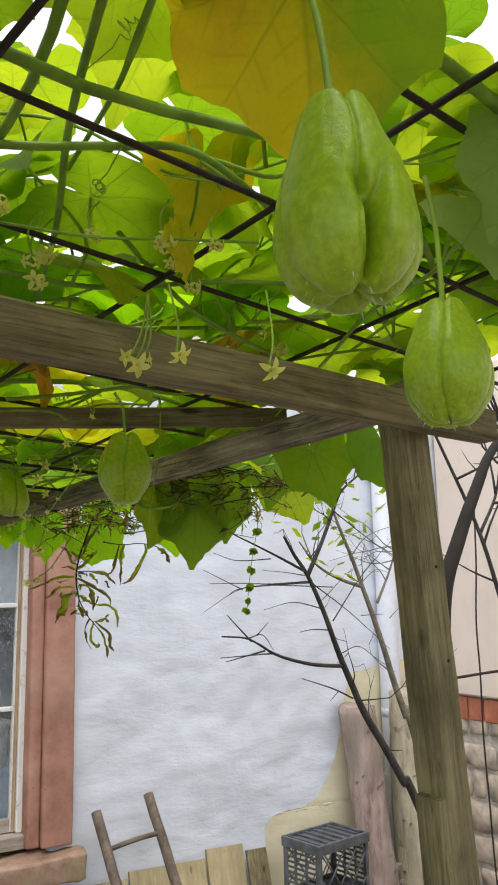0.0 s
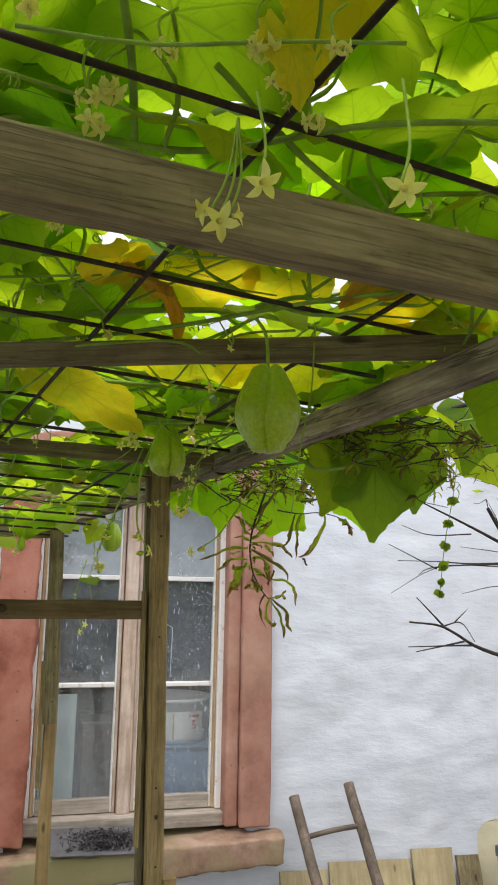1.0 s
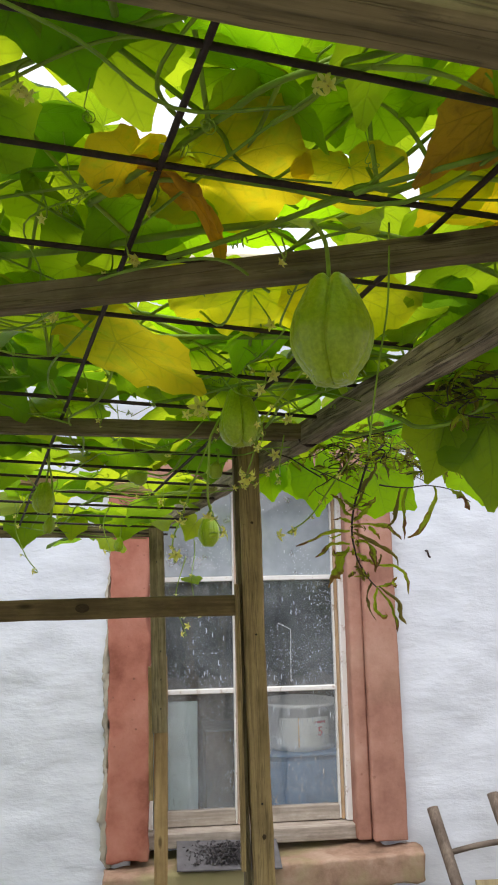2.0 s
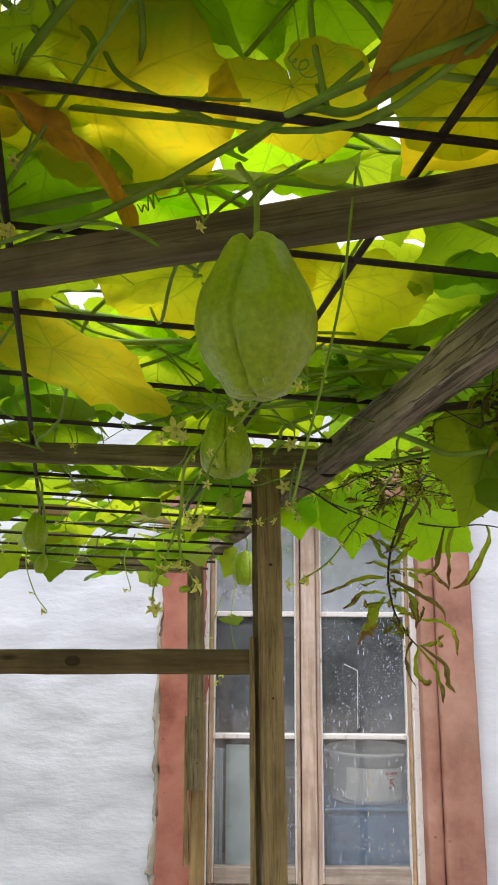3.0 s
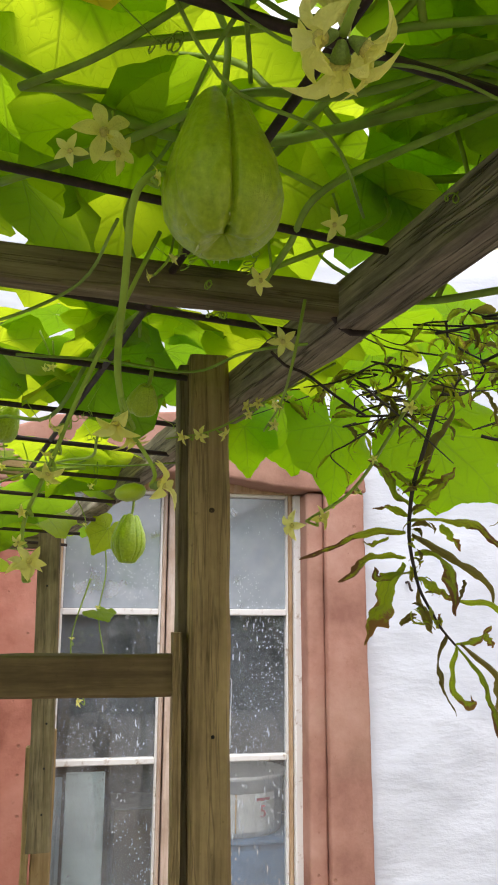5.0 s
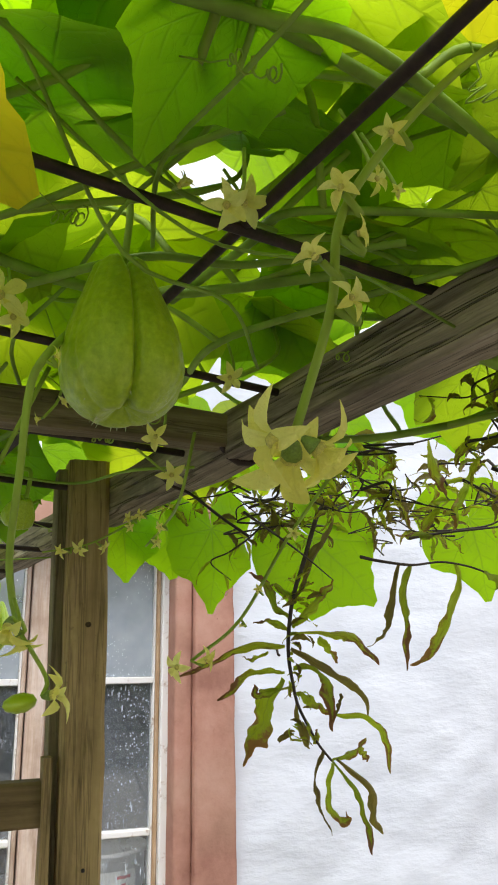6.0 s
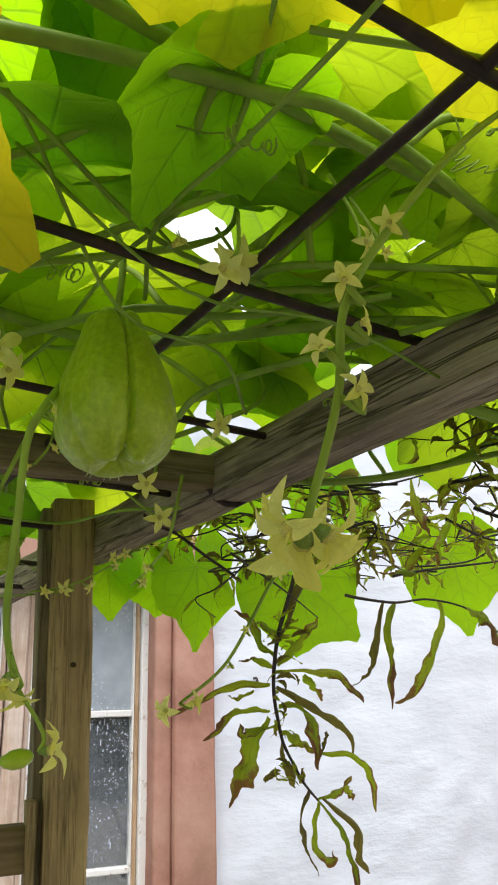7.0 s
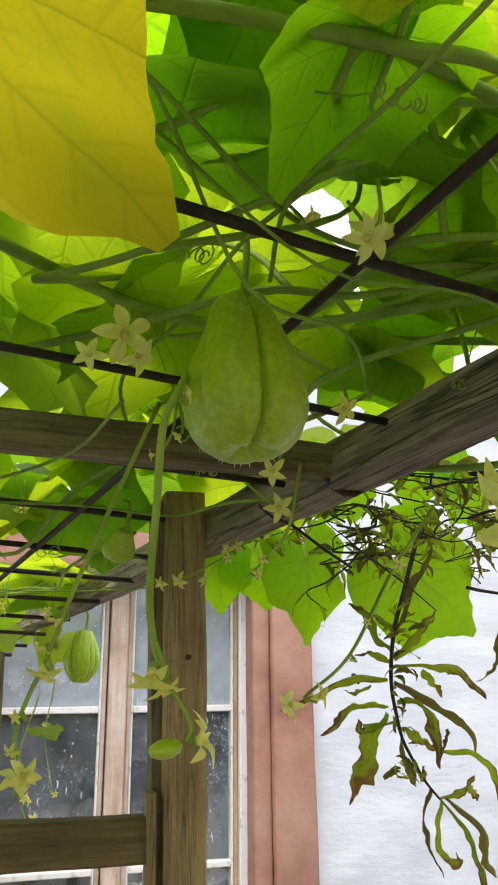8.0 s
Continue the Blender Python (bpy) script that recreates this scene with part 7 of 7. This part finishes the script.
    blade(0.015, (0.979, 1.816), (0.968, 1.78), (0.961, 1.75), y=2.05, mat=LEAF_WILT)
    blade(0.024, (0.985, 1.712), (1.008, 1.7), (1.017, 1.671), y=2.05)
    blade(0.012, (0.93, 1.749), (0.903, 1.742), (0.884, 1.745), y=2.05)
    blade(0.010, (1.003, 1.805), (1.01, 1.785), (1.023, 1.758), y=2.05, mat=LEAF_CRISP)
    blade(0.012, (0.911, 1.836), (0.912, 1.80), (0.919, 1.777), y=2.02)
    for i in range(100):
        y = 1.55 + 0.0076 * i
        x = edge_x(y) + 0.09 + rng.uniform(0, 0.30)
        z = edge_z(y) + rng.uniform(-0.035, 0.025)
        pts = [(x, y, z)]
        for s in range(4):
            pts.append((pts[-1][0] + rng.uniform(-0.05, 0.07), pts[-1][1] + rng.uniform(-0.05, 0.05), pts[-1][2] + rng.uniform(-0.025, 0.02)))
        sm = twig(pts, rng.uniform(0.0008, 0.0018))
        for _ in range(9):
            p = sm[rng.randrange(len(sm))]
            hang(p, (rng.uniform(-0.7, 0.7), rng.uniform(-0.3, 0.3), rng.uniform(-1, 0.1)), rng.uniform(0.016, 0.042), 13)
    twig([(0.70, 1.98, 1.745), (0.78, 2.05, 1.725), (0.84, 2.1, 1.705)], 0.0012)


climber()


# ---- bare shrubs in front of the wall ----
def shrub(name, trunk, radius, seed, label, material, twigs=34, spread=1.0, limbs=(), thick=1.0):
    rng = random.Random(seed)
    t = thing(name, trunk[0], label, "shrub")
    sm = smooth_path(trunk, 8)
    part("trunk", tube(sm, [radius * (1 - 0.72 * i / len(sm)) for i in range(len(sm))], 10), material, t)
    paths = [sm]
    for ctrl, r in limbs:
        s2 = smooth_path(ctrl, 6)
        part("limb", tube(s2, [r * (1 - 0.7 * i / len(s2)) for i in range(len(s2))], 8), material, t)
        if len(paths) < 3:
            paths.append(s2)
    verts, faces = [], []
    lv, lf = [], []
    for _ in range(twigs):
        sm2 = paths[rng.randrange(len(paths))]
        p = sm2[rng.randrange(len(sm2) // 3, len(sm2))]
        d = Vector((rng.gauss(-0.3, 0.7), rng.gauss(0, 0.4), abs(rng.gauss(0.5, 0.5)))).normalized()
        pts, q = [p.copy()], p.copy()
        for s in range(rng.randint(3, 6)):
            d = (d + Vector((rng.gauss(0, 0.25), rng.gauss(0, 0.2), rng.gauss(0.05, 0.2)))).normalized()
            q = q + d * 0.085 * spread
            pts.append(q.copy())
        tube_data(pts, [0.006 * thick * (1 - 0.8 * i / (len(pts) - 1)) for i in range(len(pts))], 5, verts, faces)
        for s in range(3):
            if rng.random() < 0.6:
                o = pts[rng.randrange(1, len(pts))]
                e = Vector((rng.gauss(0, 1), rng.gauss(0, 0.5), rng.gauss(0, 1))).normalized()
                tube_data([o, o + e * 0.05 * spread, o + (e * 0.09 + Vector((0, 0, 0.015))) * spread], [0.003 * thick, 0.002 * thick, 0.001 * thick], 4, verts, faces)
        if pts[-1].z > 1.6:
            for s in range(4):
                o = pts[-1] + Vector((rng.gauss(0, 0.03), rng.gauss(0, 0.03), rng.gauss(0, 0.03)))
                a, b = [Vector((rng.gauss(0, 1), rng.gauss(0, 1), rng.gauss(0, 1))).normalized() * rng.uniform(0.012, 0.028) for _ in range(2)]
                i = len(lv)
                lv.extend([o - a, o - b * 0.5, o + a, o + b * 0.5])
                lf.append((i, i + 1, i + 2, i + 3))
    part("brushwood", mesh_from(verts, faces), material, t)["kind"] = "stuff"
    if lv:
        me = mesh_from(lv, lf)
        me.uv_layers.new(name="flat")
        part("leaves", me, LEAF, t, smooth=False)["kind"] = "stuff"


shrub("bare_shrub", [(2.155, 1.93, GROUND), (1.998, 1.92, 0.344), (1.667, 1.900, 1.038), (1.623, 1.900, 1.100), (1.571, 1.900, 1.183), (1.503, 1.900, 1.284), (1.465, 1.900, 1.360), (1.434, 1.900, 1.425), (1.413, 1.900, 1.475), (1.384, 1.900, 1.547), (1.340, 1.900, 1.634), (1.302, 1.900, 1.684), (1.271, 1.900, 1.733)], 0.013, 5, "leafless dark shrub leaning outside the arbour", BARK, 18, 0.5, thick=0.34,
      limbs=(([(1.340, 1.900, 1.634), (1.396, 1.910, 1.722), (1.444, 1.920, 1.806), (1.483, 1.930, 1.863), (1.563, 1.940, 1.919), (1.679, 1.950, 1.990)], 0.0060), ([(1.460, 1.900, 1.858), (1.434, 1.900, 1.895), (1.408, 1.900, 1.939)], 0.0040), ([(1.332, 1.900, 1.645), (1.215, 1.875, 1.689), (1.090, 1.850, 1.733)], 0.0042),
             ([(1.436, 1.900, 1.404), (1.348, 1.887, 1.413), (1.271, 1.873, 1.429), (1.207, 1.860, 1.449), (1.160, 1.847, 1.472), (1.113, 1.833, 1.490), (1.044, 1.820, 1.497)], 0.0052), ([(1.232, 1.900, 1.446), (1.174, 1.885, 1.447), (1.066, 1.870, 1.446)], 0.0024), ([(1.207, 1.900, 1.454), (1.114, 1.930, 1.431)], 0.0022),
             ([(1.168, 1.900, 1.478), (1.080, 1.860, 1.543)], 0.0024), ([(1.160, 1.900, 1.485), (1.207, 1.910, 1.491), (1.244, 1.920, 1.452)], 0.0018), ([(1.184, 1.900, 1.491), (1.218, 1.900, 1.521)], 0.0016),
             ([(1.340, 1.900, 1.619), (1.237, 1.913, 1.614), (1.163, 1.927, 1.617), (1.078, 1.940, 1.617)], 0.0020), ([(1.345, 1.900, 1.616), (1.185, 1.883, 1.609), (1.112, 1.867, 1.601), (1.080, 1.850, 1.588)], 0.0020), ([(1.419, 1.900, 1.604), (1.229, 1.927, 1.611), (1.161, 1.953, 1.599), (1.080, 1.980, 1.548)], 0.0014),
             ([(1.147, 1.900, 1.601), (1.039, 1.900, 1.649)], 0.0015), ([(1.331, 1.900, 1.634), (1.270, 1.885, 1.641), (1.186, 1.870, 1.647)], 0.0014), ([(1.381, 1.900, 1.550), (1.281, 1.880, 1.568), (1.182, 1.860, 1.552)], 0.0016),
             ([(1.414, 1.900, 1.494), (1.363, 1.915, 1.498), (1.329, 1.930, 1.492)], 0.0018), ([(1.468, 1.900, 1.322), (1.396, 1.885, 1.352), (1.292, 1.870, 1.385)], 0.0026), ([(1.424, 1.900, 1.343), (1.396, 1.900, 1.321)], 0.0014),
             ([(1.438, 1.900, 1.436), (1.507, 1.917, 1.449), (1.576, 1.933, 1.415), (1.656, 1.950, 1.372)], 0.0014), ([(1.415, 1.900, 1.518), (1.542, 1.935, 1.633), (1.700, 1.970, 1.746)], 0.0018), ([(1.429, 1.900, 1.804), (1.505, 1.880, 1.744), (1.600, 1.860, 1.676)], 0.0020),
             ([(1.357, 1.900, 1.612), (1.490, 1.925, 1.537), (1.641, 1.950, 1.434)], 0.0018), ([(1.230, 1.900, 1.676), (1.141, 1.915, 1.672), (1.083, 1.930, 1.691)], 0.0016), ([(1.511, 1.900, 1.272), (1.487, 1.900, 1.291)], 0.0018),
             ([(1.562, 1.900, 1.186), (1.623, 1.900, 1.177)], 0.0022)))
shrub("bare_shrub", [(2.182, 2.05, GROUND), (1.815, 2.050, 1.134), (1.775, 2.050, 1.231), (1.739, 2.050, 1.321), (1.704, 2.050, 1.426), (1.668, 2.050, 1.523), (1.632, 2.050, 1.612), (1.599, 2.050, 1.693), (1.568, 2.050, 1.758), (1.537, 2.050, 1.830)], 0.0125, 8, "leafless pale shrub leaning outside the arbour", BARK_PALE, 16, 0.5, thick=0.34,
      limbs=(([(1.638, 2.050, 1.604), (1.551, 2.050, 1.629), (1.474, 2.050, 1.669), (1.419, 2.050, 1.731)], 0.0060), ([(1.687, 2.050, 1.558), (1.758, 2.070, 1.653), (1.810, 2.090, 1.740)], 0.0045), ([(1.731, 2.050, 1.513), (1.782, 2.050, 1.552)], 0.0016), ([(1.627, 2.050, 1.524), (1.710, 2.050, 1.525)], 0.0016), ([(1.632, 2.050, 1.617), (1.687, 2.050, 1.653), (1.740, 2.050, 1.644)], 0.0016), ([(1.599, 2.050, 1.693), (1.673, 2.065, 1.753), (1.798, 2.080, 1.791)], 0.0020)))
shrub("bare_shrub", [(1.37, 1.45, GROUND), (1.365, 1.45, 0.6), (1.36, 1.45, 1.016), (1.352, 1.45, 1.357), (1.370, 1.45, 1.570), (1.424, 1.45, 1.692), (1.495, 1.45, 1.818), (1.548, 1.45, 1.898), (1.66, 1.45, 2.0)], 0.028, 11, "thick dark stem climbing beside the arbour", STEM_BLACK, 0)
shrub("bare_shrub", [(2.95, 2.4, GROUND), (2.85, 2.4, 0.8), (2.62, 2.4, 1.45), (2.50, 2.4, 1.80), (2.33, 2.4, 2.12), (2.2, 2.4, 2.35)], 0.013, 19, "thin leafless dark shrub before the peach wall", BARK, 16, 1.0,
      limbs=(([(2.62, 2.4, 1.45), (2.75, 2.4, 1.75), (2.70, 2.4, 2.1), (2.62, 2.4, 2.4)], 0.009), ([(2.50, 2.4, 1.80), (2.62, 2.4, 2.0), (2.66, 2.4, 2.32)], 0.007), ([(2.56, 2.4, 1.62), (2.44, 2.4, 1.66), (2.30, 2.4, 1.72)], 0.005)))


def wire_trellis():
    """Two thin steel rods crossing in front of the peach wall."""
    t = thing("wire_trellis", (3.08, 3.0, GROUND), "thin rusty steel rods crossing before the peach wall", "trellis")
    part("upright", tube(smooth_path([(3.12, 3.0, GROUND), (3.081, 3.0, 0.299), (3.071, 3.0, 0.611), (3.062, 3.0, 0.931), (3.070, 3.0, 1.196), (3.068, 3.0, 1.444), (3.095, 3.0, 1.711), (3.11, 3.0, 2.0)], 5), 0.0042, 7), RUST, t)
    part("crossbar", tube(smooth_path([(2.70, 3.006, 1.185), (2.921, 3.006, 1.192), (3.189, 3.006, 1.204), (3.60, 3.006, 1.215), (3.91, 3.006, 1.22)], 4), 0.0065, 8), RUST, t)


wire_trellis()
rubble_wall()
